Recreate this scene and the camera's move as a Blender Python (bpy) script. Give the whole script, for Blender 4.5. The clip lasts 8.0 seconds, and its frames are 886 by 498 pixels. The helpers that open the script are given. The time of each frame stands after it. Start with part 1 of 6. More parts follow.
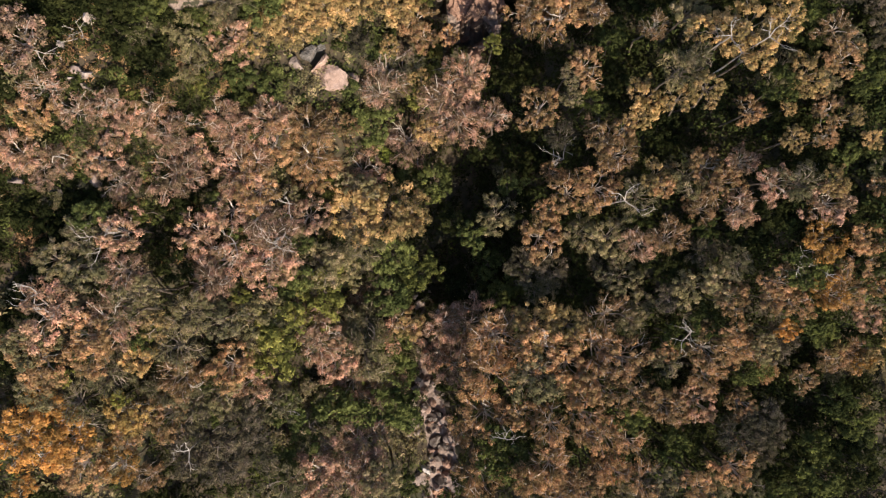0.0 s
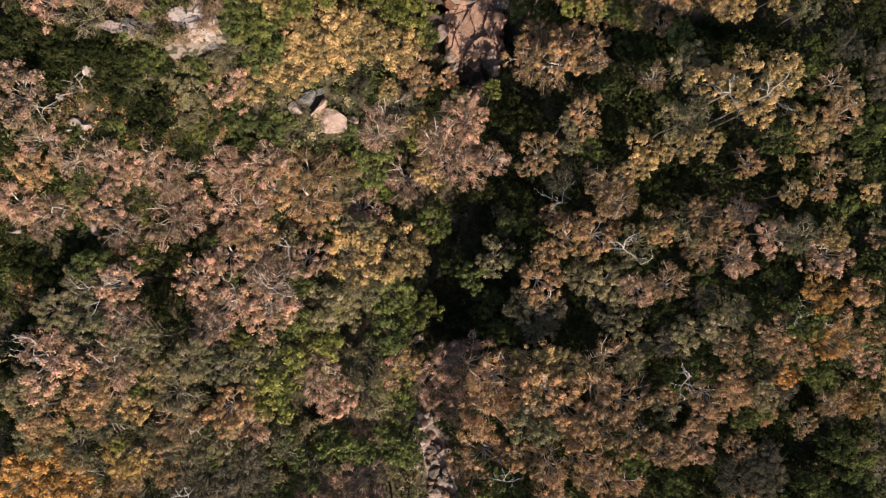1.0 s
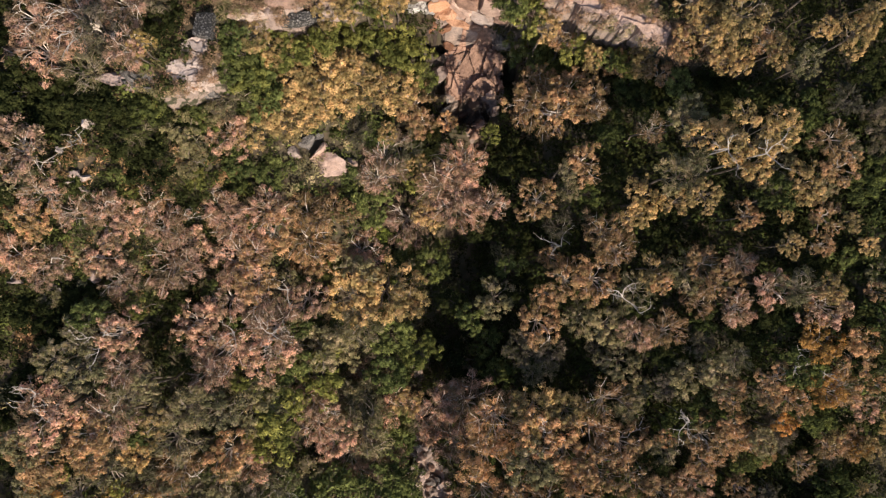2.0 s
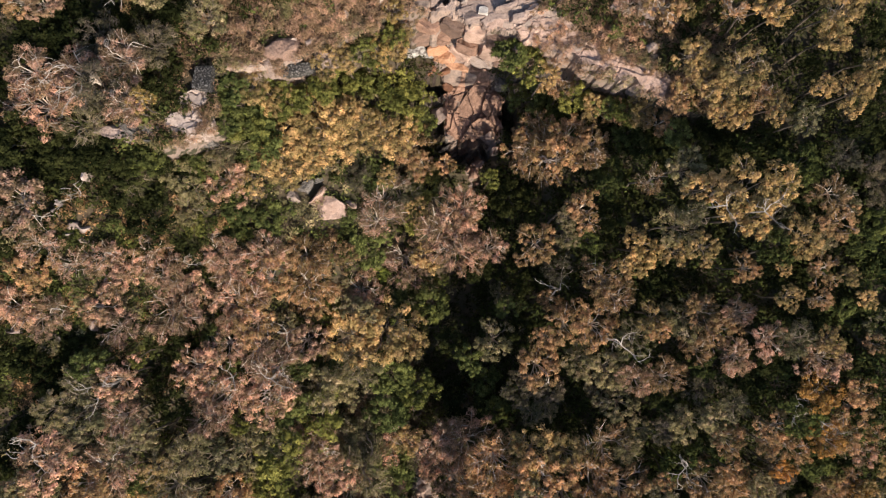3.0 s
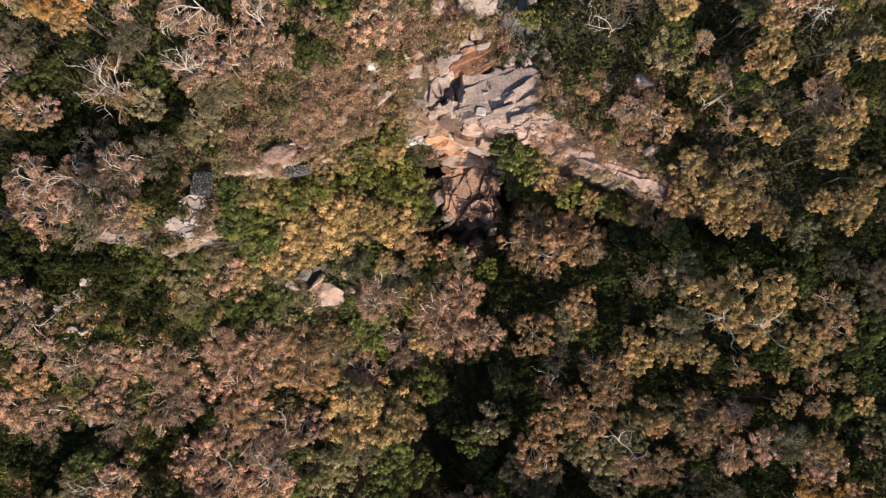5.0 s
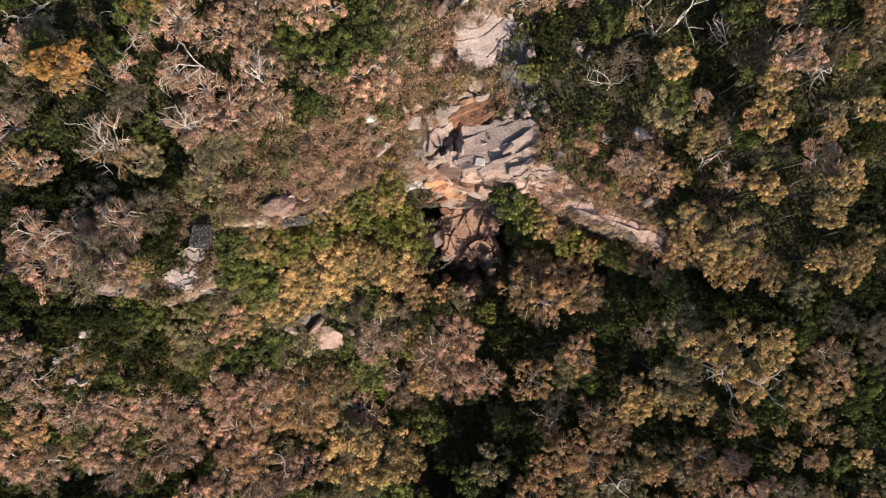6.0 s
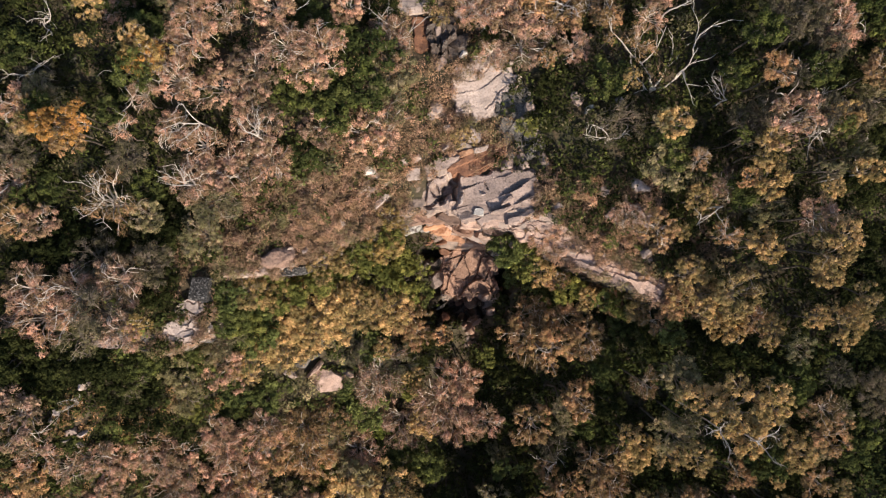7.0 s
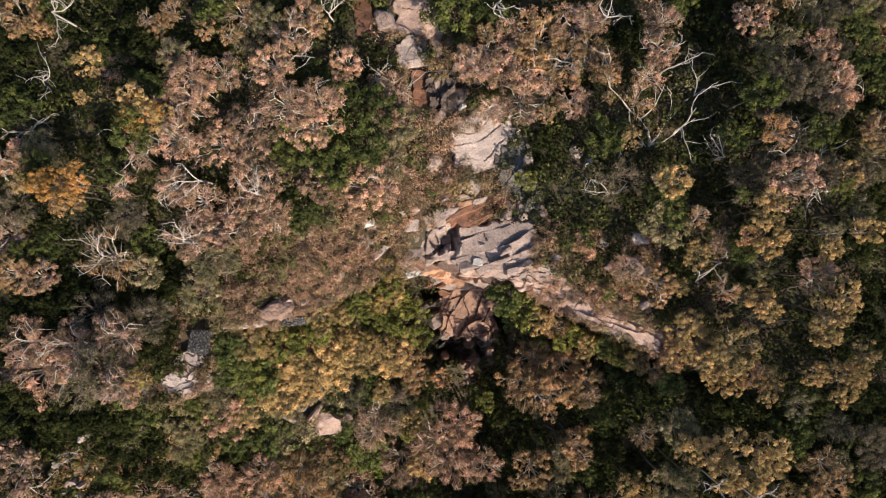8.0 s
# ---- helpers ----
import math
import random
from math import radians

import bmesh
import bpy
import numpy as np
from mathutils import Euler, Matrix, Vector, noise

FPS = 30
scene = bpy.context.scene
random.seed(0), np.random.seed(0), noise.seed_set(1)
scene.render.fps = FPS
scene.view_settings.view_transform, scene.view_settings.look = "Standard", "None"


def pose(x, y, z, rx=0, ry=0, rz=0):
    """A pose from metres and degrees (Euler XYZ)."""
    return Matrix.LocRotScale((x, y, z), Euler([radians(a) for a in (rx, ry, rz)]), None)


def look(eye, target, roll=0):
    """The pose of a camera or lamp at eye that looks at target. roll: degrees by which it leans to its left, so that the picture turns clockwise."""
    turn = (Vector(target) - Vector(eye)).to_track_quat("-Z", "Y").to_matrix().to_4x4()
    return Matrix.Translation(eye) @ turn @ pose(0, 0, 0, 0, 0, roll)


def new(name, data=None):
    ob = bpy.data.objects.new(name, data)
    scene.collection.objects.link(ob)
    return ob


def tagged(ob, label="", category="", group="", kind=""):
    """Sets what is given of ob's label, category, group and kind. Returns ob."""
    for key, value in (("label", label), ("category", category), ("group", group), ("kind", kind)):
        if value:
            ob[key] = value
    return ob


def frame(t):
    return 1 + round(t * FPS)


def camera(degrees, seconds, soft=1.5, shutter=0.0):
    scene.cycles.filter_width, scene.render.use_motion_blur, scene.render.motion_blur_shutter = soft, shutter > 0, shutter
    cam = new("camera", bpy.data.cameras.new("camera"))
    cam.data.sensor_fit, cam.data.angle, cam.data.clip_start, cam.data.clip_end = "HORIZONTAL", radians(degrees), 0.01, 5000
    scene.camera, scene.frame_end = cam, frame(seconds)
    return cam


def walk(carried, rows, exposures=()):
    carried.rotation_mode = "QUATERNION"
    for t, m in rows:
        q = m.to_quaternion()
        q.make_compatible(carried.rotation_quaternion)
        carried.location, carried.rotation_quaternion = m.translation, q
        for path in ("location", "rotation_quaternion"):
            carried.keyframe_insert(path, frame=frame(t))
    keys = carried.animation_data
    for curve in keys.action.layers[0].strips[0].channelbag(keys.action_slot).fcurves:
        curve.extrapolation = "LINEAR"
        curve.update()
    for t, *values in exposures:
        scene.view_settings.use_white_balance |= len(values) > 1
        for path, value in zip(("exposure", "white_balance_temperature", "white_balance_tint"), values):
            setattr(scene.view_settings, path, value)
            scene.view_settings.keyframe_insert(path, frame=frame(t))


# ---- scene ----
import collections

# ---- the camera: level flight, looking straight down ----
cam = camera(73.0, 8.0, soft=1.25)
PATH = [(t, 0.131 * t, 6.2 * t, 90.0 + 0.085 * t) for t in (0, 0.5, 1, 1.5, 3, 3.5, 4, 4.5, 6, 6.5, 7, 7.5, 8)]
walk(cam, [(t, pose(x, y, z, 0, 0, 0)) for t, x, y, z in PATH])

# ---- light: clear sky, sun from the foot of the gorge ----
TO_SUN = Vector((0.40, -0.83, 0.54)).normalized()
world = bpy.data.worlds.new("sky")
world.use_nodes = True
scene.world = world
sky = world.node_tree.nodes.new("ShaderNodeTexSky")
sky.sky_type, sky.sun_disc = "NISHITA", False
sky.sun_elevation, sky.sun_rotation = math.asin(TO_SUN.z), math.atan2(TO_SUN.x, TO_SUN.y)
world.node_tree.links.new(sky.outputs[0], world.node_tree.nodes["Background"].inputs[0])
world.node_tree.nodes["Background"].inputs[1].default_value = 0.130
sun = new("sun", bpy.data.lights.new("sun", "SUN"))
sun.data.energy, sun.data.angle, sun.data.color = 5.2, radians(0.53), (1.0, 0.89, 0.73)
sun.matrix_world = look(TO_SUN * 200, (0, 0, 0))
scene.view_settings.exposure = 0.45


# ---- the lie of the land ----
def creek_x(y):
    return np.interp(y, [-80, -40, -22, -10, 0, 15, 30, 38, 43, 46, 50, 56, 64, 70, 75, 82, 110], [1, 0, -3.5, -4, 1, 4.5, 5, 5.2, 4.6, 2.5, 1, 4, 5, 1, 0, -6, -14])


def rim_y(x):
    return np.interp(x, [-80, -60, -46, -41, -35, -33, -29, -27.4, -26.4, -19, -12, -5.6, -3, 1, 6.4, 11.8, 17.8, 24.5, 30, 45, 80], [30, 31, 31.4, 31.8, 31.6, 31, 32, 33, 40, 40.8, 43.6, 47, 47.9, 47.8, 46.3, 44.2, 41.3, 38.3, 35.5, 34, 33]) + 0.4 * np.sin(1.25 * x) * np.sin(0.43 * x + 1) + 0.28 * np.sin(2.7 * x + 1)


def smooth(a, b, v):
    u = np.clip((v - a) / (b - a), 0, 1)
    return u * u * (3 - 2 * u)


# The hollows 4 m and deeper are dug to keep the falls' dark patches shaded.
POTHOLES = ((-0.9, 42.8, 2.1, 1.1, 10, 4.0), (-0.2, 37.4, 0.7, 1.8, -14, 2.4), (2.9, 33.6, 4.2, 2.0, 6, 5.5), (10.6, 39.6, 1.6, 3.2, 0, 5.0), (1.8, 50.9, 1.15, 1.7, -28, 2.2), (-0.1, 50.6, 0.5, 1.0, 14, 1.3), (-0.4, 49.0, 0.3, 1.9, -58, 0.8), (0.7, 49.6, 0.4, 0.9, 10, 1.2))


def land(x, y):
    """Height of the ground, and how much of it is bare rock."""
    x, y = np.asarray(x, float), np.asarray(y, float)
    d = x - creek_x(y)
    bed = np.interp(y, [-300, -36, -10, 10, 28, 32.5, 36, 43.3, 44.1, 46.6, 60], [-60, -26, -20, -15, -7.5, -4.6, -3.0, -0.9, 3.4, 4.4, 4.6])
    floor = smooth(31, 35, y) * smooth(50, 45, y)
    away = np.sign(d) * np.maximum(np.abs(d) - 2.6 * floor, 0)
    left = np.interp(-away, [0, 1, 20, 34, 48, 60, 200], [0, 0, 12, 17, 28, 32, 60])
    steep = 0.2 + 0.45 * smooth(-15, 5, y)
    right = np.interp(away, [0, 1, 15, 16], [0, 0, 11.5, 12]) + steep * np.clip(away - 16, 0, 90)
    side = np.where(d < 0, left, right)
    low = bed + side
    high = 15.5 + 0.24 * np.clip(y - 48, -4, 17) + 0.02 * np.clip(y - 70, 0, 400) + np.minimum(np.maximum(np.abs(d) - 2.5, 0) * np.where(d > 0, 0.2, 0.3), np.where(d > 0, 2.6, 3.6)) + 0.02 * np.clip(np.abs(d) - 12, 0, 80)
    low = np.minimum(low, high)
    width = 0.9 + 0.5 * np.exp(-((x - 4) / 6) ** 2)
    s = (y - rim_y(x)) / width + 1.0
    cliff = np.clip(s, 0, 1)
    ledges = (np.floor(cliff * 4) + smooth(0.55, 1.0, cliff * 4 % 1.0)) / 4
    z = low + (high - low) * np.clip(0.35 * cliff + 0.65 * ledges, 0, 1)
    fall = high - low
    shown = np.interp(x, [-48, -44, -35, -33, -27, -26, -24, -18, -17, -4, -2, 20, 26, 28], [0, 0.8, 0.7, 0.55, 0.55, 0.5, 0.45, 0.6, 0.45, 0.4, 0.5, 0.6, 0.4, 0])
    rock = smooth(-0.3, 0.0, s) * smooth(1.25, 1.0, s) * smooth(1.5, 4, fall) * shown
    bare = np.interp(y, [-60, -50, -26, -16, 3, 30, 36, 48, 52, 56, 60, 66, 72, 80, 90], [0, 3.0, 2.2, -0.2, -1, 0.2, 4.6, 3.4, 2.4, 1.2, -0.6, -0.6, 0.4, 1.6, 0])
    brow = smooth(1.0, 1.2, s) * smooth(4.6, 1.6, y - rim_y(x)) * smooth(1.5, 4, fall) * np.interp(x, [-30, -24, -6, 8, 26, 32], [0, 0.38, 0.40, 0.95, 0.9, 0])
    for px, py, a, b, turn, deep in POTHOLES:
        c, q = math.cos(math.radians(turn)), math.sin(math.radians(turn))
        u, v = ((x - px) * c + (y - py) * q) / a, ((y - py) * c - (x - px) * q) / b
        u, v = u + 0.22 * np.sin(2.3 * y + 4.1 * x), v + 0.22 * np.sin(3.7 * x - 1.9 * y)
        z = z - deep * smooth(1.0, 0.62, np.maximum(np.abs(u + 0.35 * v), np.hypot(u, v) * 0.9))
    rock = np.maximum(rock, brow)
    rock = np.maximum(rock, smooth(bare + 0.8, bare - 0.8, np.abs(d)))
    return z, rock


def ground_z(x, y):
    return float(land(x, y)[0])


# ---- materials ----
def shader(name):
    m = bpy.data.materials.new(name)
    m.use_nodes = True
    m.node_tree.nodes.remove(m.node_tree.nodes["Principled BSDF"])
    return m, m.node_tree.nodes, m.node_tree.links, m.node_tree.nodes["Material Output"]


def mix(nodes, links, fac, a, b, kind="MIX"):
    n = nodes.new("ShaderNodeMix")
    n.data_type, n.blend_type = "RGBA", kind
    for socket, v in ((n.inputs[0], fac), (n.inputs[6], a), (n.inputs[7], b)):
        if isinstance(v, bpy.types.NodeSocket):
            links.new(v, socket)
        else:
            socket.default_value = v if not isinstance(v, tuple) else (*v, 1)
    return n.outputs[2]


def ramp(nodes, links, value, lo, hi, a=0.0, b=1.0):
    n = nodes.new("ShaderNodeMapRange")
    n.inputs[1].default_value, n.inputs[2].default_value, n.inputs[3].default_value, n.inputs[4].default_value = lo, hi, a, b
    links.new(value, n.inputs[0])
    return n.outputs[0]


def grain(nodes, links, scale, detail=4.0, coords=None, rough=0.6):
    n = nodes.new("ShaderNodeTexNoise")
    n.inputs["Scale"].default_value, n.inputs["Detail"].default_value, n.inputs["Roughness"].default_value = scale, detail, rough
    links.new(coords or nodes.new("ShaderNodeNewGeometry").outputs["Position"], n.inputs["Vector"])
    return n.outputs["Fac"]


def foliage(name, main, other, share, through_light=0.14):
    """Leaves: two colours in drifts a metre or two wide, each leaf and each plant a little different."""
    m, nodes, links, out = shader(name)
    geo, info = nodes.new("ShaderNodeNewGeometry"), nodes.new("ShaderNodeObjectInfo")
    drift = ramp(nodes, links, grain(nodes, links, 0.8, 3.0), 0.62 - share, 0.70 - share)
    leaf = geo.outputs["Random Per Island"]
    clump = nodes.new("ShaderNodeAttribute")
    clump.attribute_name = "clump"
    col = mix(nodes, links, drift, main, other)
    col = mix(nodes, links, ramp(nodes, links, leaf, 0.0, 1.0, 0.0, 0.35), col, other)
    col = mix(nodes, links, ramp(nodes, links, clump.outputs["Fac"], 0.55, 0.95, 0.0, 0.6), col, other)
    shade = mix(nodes, links, ramp(nodes, links, clump.outputs["Fac"], 0.0, 1.0), (1.26, 1.23, 1.20), (0.60, 0.64, 0.64))
    col = mix(nodes, links, 1.0, col, shade, "MULTIPLY")
    tone = mix(nodes, links, info.outputs["Random"], (0.62, 0.66, 0.68), (1.30, 1.24, 1.18))
    col = mix(nodes, links, 1.0, col, tone, "MULTIPLY")
    spot = nodes.new("ShaderNodeMath")
    spot.operation = "FRACT"
    scaled = nodes.new("ShaderNodeMath")
    scaled.operation = "MULTIPLY"
    scaled.inputs[1].default_value = 17.3
    links.new(leaf, scaled.inputs[0]), links.new(scaled.outputs[0], spot.inputs[0])
    value = mix(nodes, links, spot.outputs[0], (0.74, 0.74, 0.74), (1.28, 1.28, 1.28))
    col = mix(nodes, links, 1.0, col, value, "MULTIPLY")
    diff, trans, both = nodes.new("ShaderNodeBsdfDiffuse"), nodes.new("ShaderNodeBsdfTranslucent"), nodes.new("ShaderNodeMixShader")
    links.new(col, diff.inputs[0]), links.new(col, trans.inputs[0])
    both.inputs[0].default_value = through_light
    links.new(diff.outputs[0], both.inputs[1]), links.new(trans.outputs[0], both.inputs[2]), links.new(both.outputs[0], out.inputs[0])
    return m


def solid(name, a, b, c, scale=0.8, rough=0.85, bump=0.35, streak=1.0):
    """Rock, bark and earth: three tones in patches and grain, with fine relief."""
    m, nodes, links, out = shader(name)
    pos = nodes.new("ShaderNodeMapping")
    links.new(nodes.new("ShaderNodeNewGeometry").outputs["Position"], pos.inputs["Vector"])
    pos.inputs["Scale"].default_value = (1, 1, streak)
    v = pos.outputs[0]
    large, fine = grain(nodes, links, scale, 5.0, v), grain(nodes, links, scale * 9, 4.0, v)
    col = mix(nodes, links, ramp(nodes, links, large, 0.42, 0.60), a, b)
    col = mix(nodes, links, ramp(nodes, links, fine, 0.50, 0.72), col, c)
    info = nodes.new("ShaderNodeObjectInfo")
    col = mix(nodes, links, 1.0, col, mix(nodes, links, info.outputs["Random"], (0.78, 0.78, 0.78), (1.18, 1.16, 1.14)), "MULTIPLY")
    b_node, bs = nodes.new("ShaderNodeBump"), nodes.new("ShaderNodeBsdfPrincipled")
    b_node.inputs["Strength"].default_value, b_node.inputs["Distance"].default_value = bump, 0.25
    links.new(fine, b_node.inputs["Height"]), links.new(b_node.outputs[0], bs.inputs["Normal"])
    links.new(col, bs.inputs["Base Color"])
    bs.inputs["Roughness"].default_value = rough
    bs.inputs["Specular IOR Level"].default_value = 0.25
    links.new(bs.outputs[0], out.inputs[0])
    return m


LEAF = {
    "rose": foliage("rose_brown_leaves", (0.580, 0.332, 0.245), (0.300, 0.195, 0.120), 0.16),
    "rust": foliage("rust_leaves", (0.500, 0.282, 0.155), (0.265, 0.172, 0.085), 0.16),
    "gold": foliage("gold_leaves", (0.530, 0.340, 0.160), (0.300, 0.215, 0.092), 0.16),
    "tan": foliage("tan_leaves", (0.350, 0.268, 0.170), (0.190, 0.165, 0.085), 0.22),
    "dusky": foliage("dusky_leaves", (0.19, 0.150, 0.120), (0.11, 0.095, 0.060), 0.2),
    "green": foliage("green_leaves", (0.145, 0.158, 0.044), (0.074, 0.083, 0.029), 0.22),
    "lime": foliage("light_green_leaves", (0.270, 0.255, 0.072), (0.145, 0.145, 0.042), 0.16),
    "leafy": foliage("mid_green_leaves", (0.190, 0.208, 0.068), (0.112, 0.124, 0.042), 0.18),
    "heath": foliage("heath_twigs", (0.510, 0.305, 0.212), (0.330, 0.212, 0.130), 0.16),
    "amber": foliage("amber_leaves", (0.520, 0.260, 0.080), (0.320, 0.175, 0.060), 0.1),
    "yellow": foliage("yellow_leaves", (0.500, 0.325, 0.125), (0.280, 0.195, 0.070), 0.1),
    # near-black leaf colour carries the shade of gaps, cliff foot and gully
    "dark": foliage("shade_dark_leaves", (0.045, 0.050, 0.018), (0.028, 0.032, 0.012), 0.2),
    "bright": foliage("bright_green_leaves", (0.250, 0.280, 0.062), (0.160, 0.185, 0.045), 0.1),
}
BARK = solid("pale_gum_bark", (0.58, 0.48, 0.41), (0.66, 0.57, 0.49), (0.33, 0.26, 0.21), 1.5, 0.75)
BRANCH = solid("brown_gum_bark", (0.36, 0.285, 0.225), (0.27, 0.21, 0.165), (0.15, 0.115, 0.09), 1.5, 0.8)
LICHEN = solid("dark_lichened_rock", (0.115, 0.100, 0.090), (0.045, 0.040, 0.037), (0.36, 0.33, 0.31), 1.5, 0.85, 0.5)
STEM = solid("grey_brown_bark", (0.10, 0.078, 0.060), (0.15, 0.118, 0.095), (0.07, 0.055, 0.045), 1.5)
DEAD = solid("bleached_dead_wood", (0.56, 0.49, 0.43), (0.44, 0.38, 0.34), (0.26, 0.22, 0.19), 1.2)
SANDSTONE = solid("pink_grey_sandstone", (0.44, 0.33, 0.275), (0.34, 0.265, 0.225), (0.17, 0.13, 0.115), 0.5, 0.85, 0.5, 2.0)
PALE = solid("pale_weathered_sandstone", (0.44, 0.350, 0.312), (0.35, 0.275, 0.242), (0.20, 0.152, 0.132), 0.45, 0.85, 0.45, 2.0)
GREY = solid("grey_sandstone", (0.335, 0.252, 0.222), (0.240, 0.180, 0.158), (0.105, 0.082, 0.074), 0.45, 0.85, 0.5, 2.5)
RED = solid("iron_stained_sandstone", (0.23, 0.108, 0.062), (0.165, 0.082, 0.052), (0.09, 0.050, 0.036), 0.6, 0.6, 0.4, 2.0)
# Serves wet creek rock and, by its dark colour, rock in deep shade.
WET_SHADE = solid("wet_and_shade_dark_rock", (0.070, 0.054, 0.047), (0.105, 0.078, 0.065), (0.038, 0.030, 0.027), 0.7, 0.35, 0.5)
BROWN = solid("brown_fractured_sandstone", (0.265, 0.168, 0.128), (0.20, 0.132, 0.105), (0.08, 0.055, 0.046), 0.6, 0.8, 0.7, 1.5)
ORANGE = solid("orange_wet_sandstone", (0.46, 0.265, 0.170), (0.38, 0.20, 0.115), (0.22, 0.11, 0.065), 0.5, 0.55, 0.3)
STAINED = solid("white_stained_rock", (0.60, 0.57, 0.54), (0.11, 0.092, 0.084), (0.34, 0.29, 0.26), 1.9, 0.6, 0.5)
PINK = solid("pink_weathered_sandstone", (0.54, 0.375, 0.305), (0.40, 0.270, 0.215), (0.19, 0.130, 0.105), 1.1, 0.85, 0.6, 1.4)
FACE = solid("brown_jointed_sandstone", (0.37, 0.225, 0.165), (0.26, 0.155, 0.115), (0.11, 0.068, 0.053), 0.8, 0.75, 0.7, 1.5)
# lichened black of the platform; also paints the shadow line under the dome
BLACK = solid("black_lichen_and_shade_rock", (0.036, 0.033, 0.031), (0.020, 0.019, 0.018), (0.30, 0.275, 0.265), 0.5, 0.8, 0.6)
WHITE = solid("white_lichened_rock", (0.70, 0.65, 0.61), (0.50, 0.45, 0.41), (0.25, 0.21, 0.19), 0.8)


def ground_material():
    m, nodes, links, out = shader("leaf_litter_and_rock")
    rock = nodes.new("ShaderNodeAttribute")
    rock.attribute_name = "rock"
    big, mid, fine = grain(nodes, links, 0.12, 4.0), grain(nodes, links, 0.9, 5.0), grain(nodes, links, 7.0, 4.0)
    soil = mix(nodes, links, ramp(nodes, links, big, 0.4, 0.6), (0.070, 0.050, 0.030), (0.038, 0.036, 0.016))
    soil = mix(nodes, links, ramp(nodes, links, mid, 0.48, 0.64), soil, (0.085, 0.058, 0.034))
    soil = mix(nodes, links, ramp(nodes, links, fine, 0.55, 0.72), soil, (0.030, 0.024, 0.016))
    stone = mix(nodes, links, ramp(nodes, links, mid, 0.40, 0.62), (0.34, 0.245, 0.200), (0.20, 0.150, 0.125))
    stone = mix(nodes, links, ramp(nodes, links, fine, 0.52, 0.75), stone, (0.08, 0.06, 0.05))
    edge = nodes.new("ShaderNodeMath")
    edge.operation = "ADD"
    links.new(rock.outputs["Fac"], edge.inputs[0]), links.new(ramp(nodes, links, mid, 0.3, 0.7, -0.35, 0.35), edge.inputs[1])
    col = mix(nodes, links, ramp(nodes, links, edge.outputs[0], 0.42, 0.58), soil, stone)
    bump, bs = nodes.new("ShaderNodeBump"), nodes.new("ShaderNodeBsdfPrincipled")
    bump.inputs["Strength"].default_value, bump.inputs["Distance"].default_value = 0.6, 0.4
    links.new(mid, bump.inputs["Height"]), links.new(bump.outputs[0], bs.inputs["Normal"])
    links.new(col, bs.inputs["Base Color"])
    bs.inputs["Roughness"].default_value = 0.95
    links.new(bs.outputs[0], out.inputs[0])
    return m


# ---- helpers for meshes ----
def sheet(name, verts, faces, material=None):
    me = bpy.data.meshes.new(name)
    me.from_pydata([tuple(v) for v in verts], [], [tuple(int(i) for i in f) for f in faces])
    if material:
        me.materials.append(material)
    return me


def part(name, me, parent, material=None, label=""):
    ob = new(name, me)
    ob.parent = parent
    if material:
        ob.material_slots[0].link = "OBJECT"
        ob.material_slots[0].material = material
    return tagged(ob, label)


# ---- the ground: one sheet, fine in the gorge and wide to the horizon ----
def lines(lo, hi, step, far):
    inner = np.arange(lo, hi + step / 2, step)
    outer, s = [], step
    while not outer or outer[-1] < far:
        s *= 1.22
        outer.append((outer[-1] if outer else 0) + s)
    outer = np.array(outer)
    return np.concatenate([lo - outer[::-1], inner, hi + outer])


def build_ground():
    xs, ys = lines(-66, 66, 0.55, 1500), lines(-48, 100, 0.55, 1500)
    gx, gy = np.meshgrid(xs, ys)
    z, rock = land(gx, gy)
    rough = np.array([[noise.fractal(Vector((x * 0.28, y * 0.28, 0.0)), 0.9, 2.1, 4) for x in xs] for y in ys])
    crag = np.array([[noise.noise(Vector((x * 0.55, y * 0.55, 7.0))) for x in xs] for y in ys])
    near = smooth(400, 60, np.hypot(gx, gy - 25))
    z = z + near * (0.14 * rough + rock * (0.5 * np.round(crag * 3) / 3 + 0.4 * rough))
    n, k = len(xs), len(ys)
    me = bpy.data.meshes.new("ground")
    idx = np.arange(n * k).reshape(k, n)
    quads = np.stack([idx[:-1, :-1], idx[:-1, 1:], idx[1:, 1:], idx[1:, :-1]], -1).reshape(-1, 4)
    me.from_pydata(np.stack([gx, gy, z], -1).reshape(-1, 3).tolist(), [], quads.tolist())
    me.attributes.new("rock", "FLOAT", "POINT").data.foreach_set("value", rock.ravel().astype(np.float32))
    me.materials.append(ground_material())
    tagged(new("ground", me), "brown leaf litter and bare sandstone on the gorge sides", "ground", kind="structure")


build_ground()


# ---- trees ----
def tube(path, radii, sides=5):
    """Vertices and faces of a tapering bent limb."""
    verts, faces = [], []
    for i, (p, r) in enumerate(zip(path, radii)):
        ahead = (path[min(i + 1, len(path) - 1)] - path[max(i - 1, 0)]).normalized()
        u = ahead.orthogonal().normalized()
        w = ahead.cross(u)
        verts += [p + (u * math.cos(a) + w * math.sin(a)) * r for a in (2 * math.pi * k / sides for k in range(sides))]
    for i in range(len(path) - 1):
        for k in range(sides):
            a, b = i * sides + k, i * sides + (k + 1) % sides
            faces.append((a, b, b + sides, a + sides))
    faces.append(tuple(range((len(path) - 1) * sides, len(path) * sides)))
    return verts, faces


def join(pieces):
    verts, faces = [], []
    for v, f in pieces:
        faces += [tuple(i + len(verts) for i in g) for g in f]
        verts += v
    return verts, faces


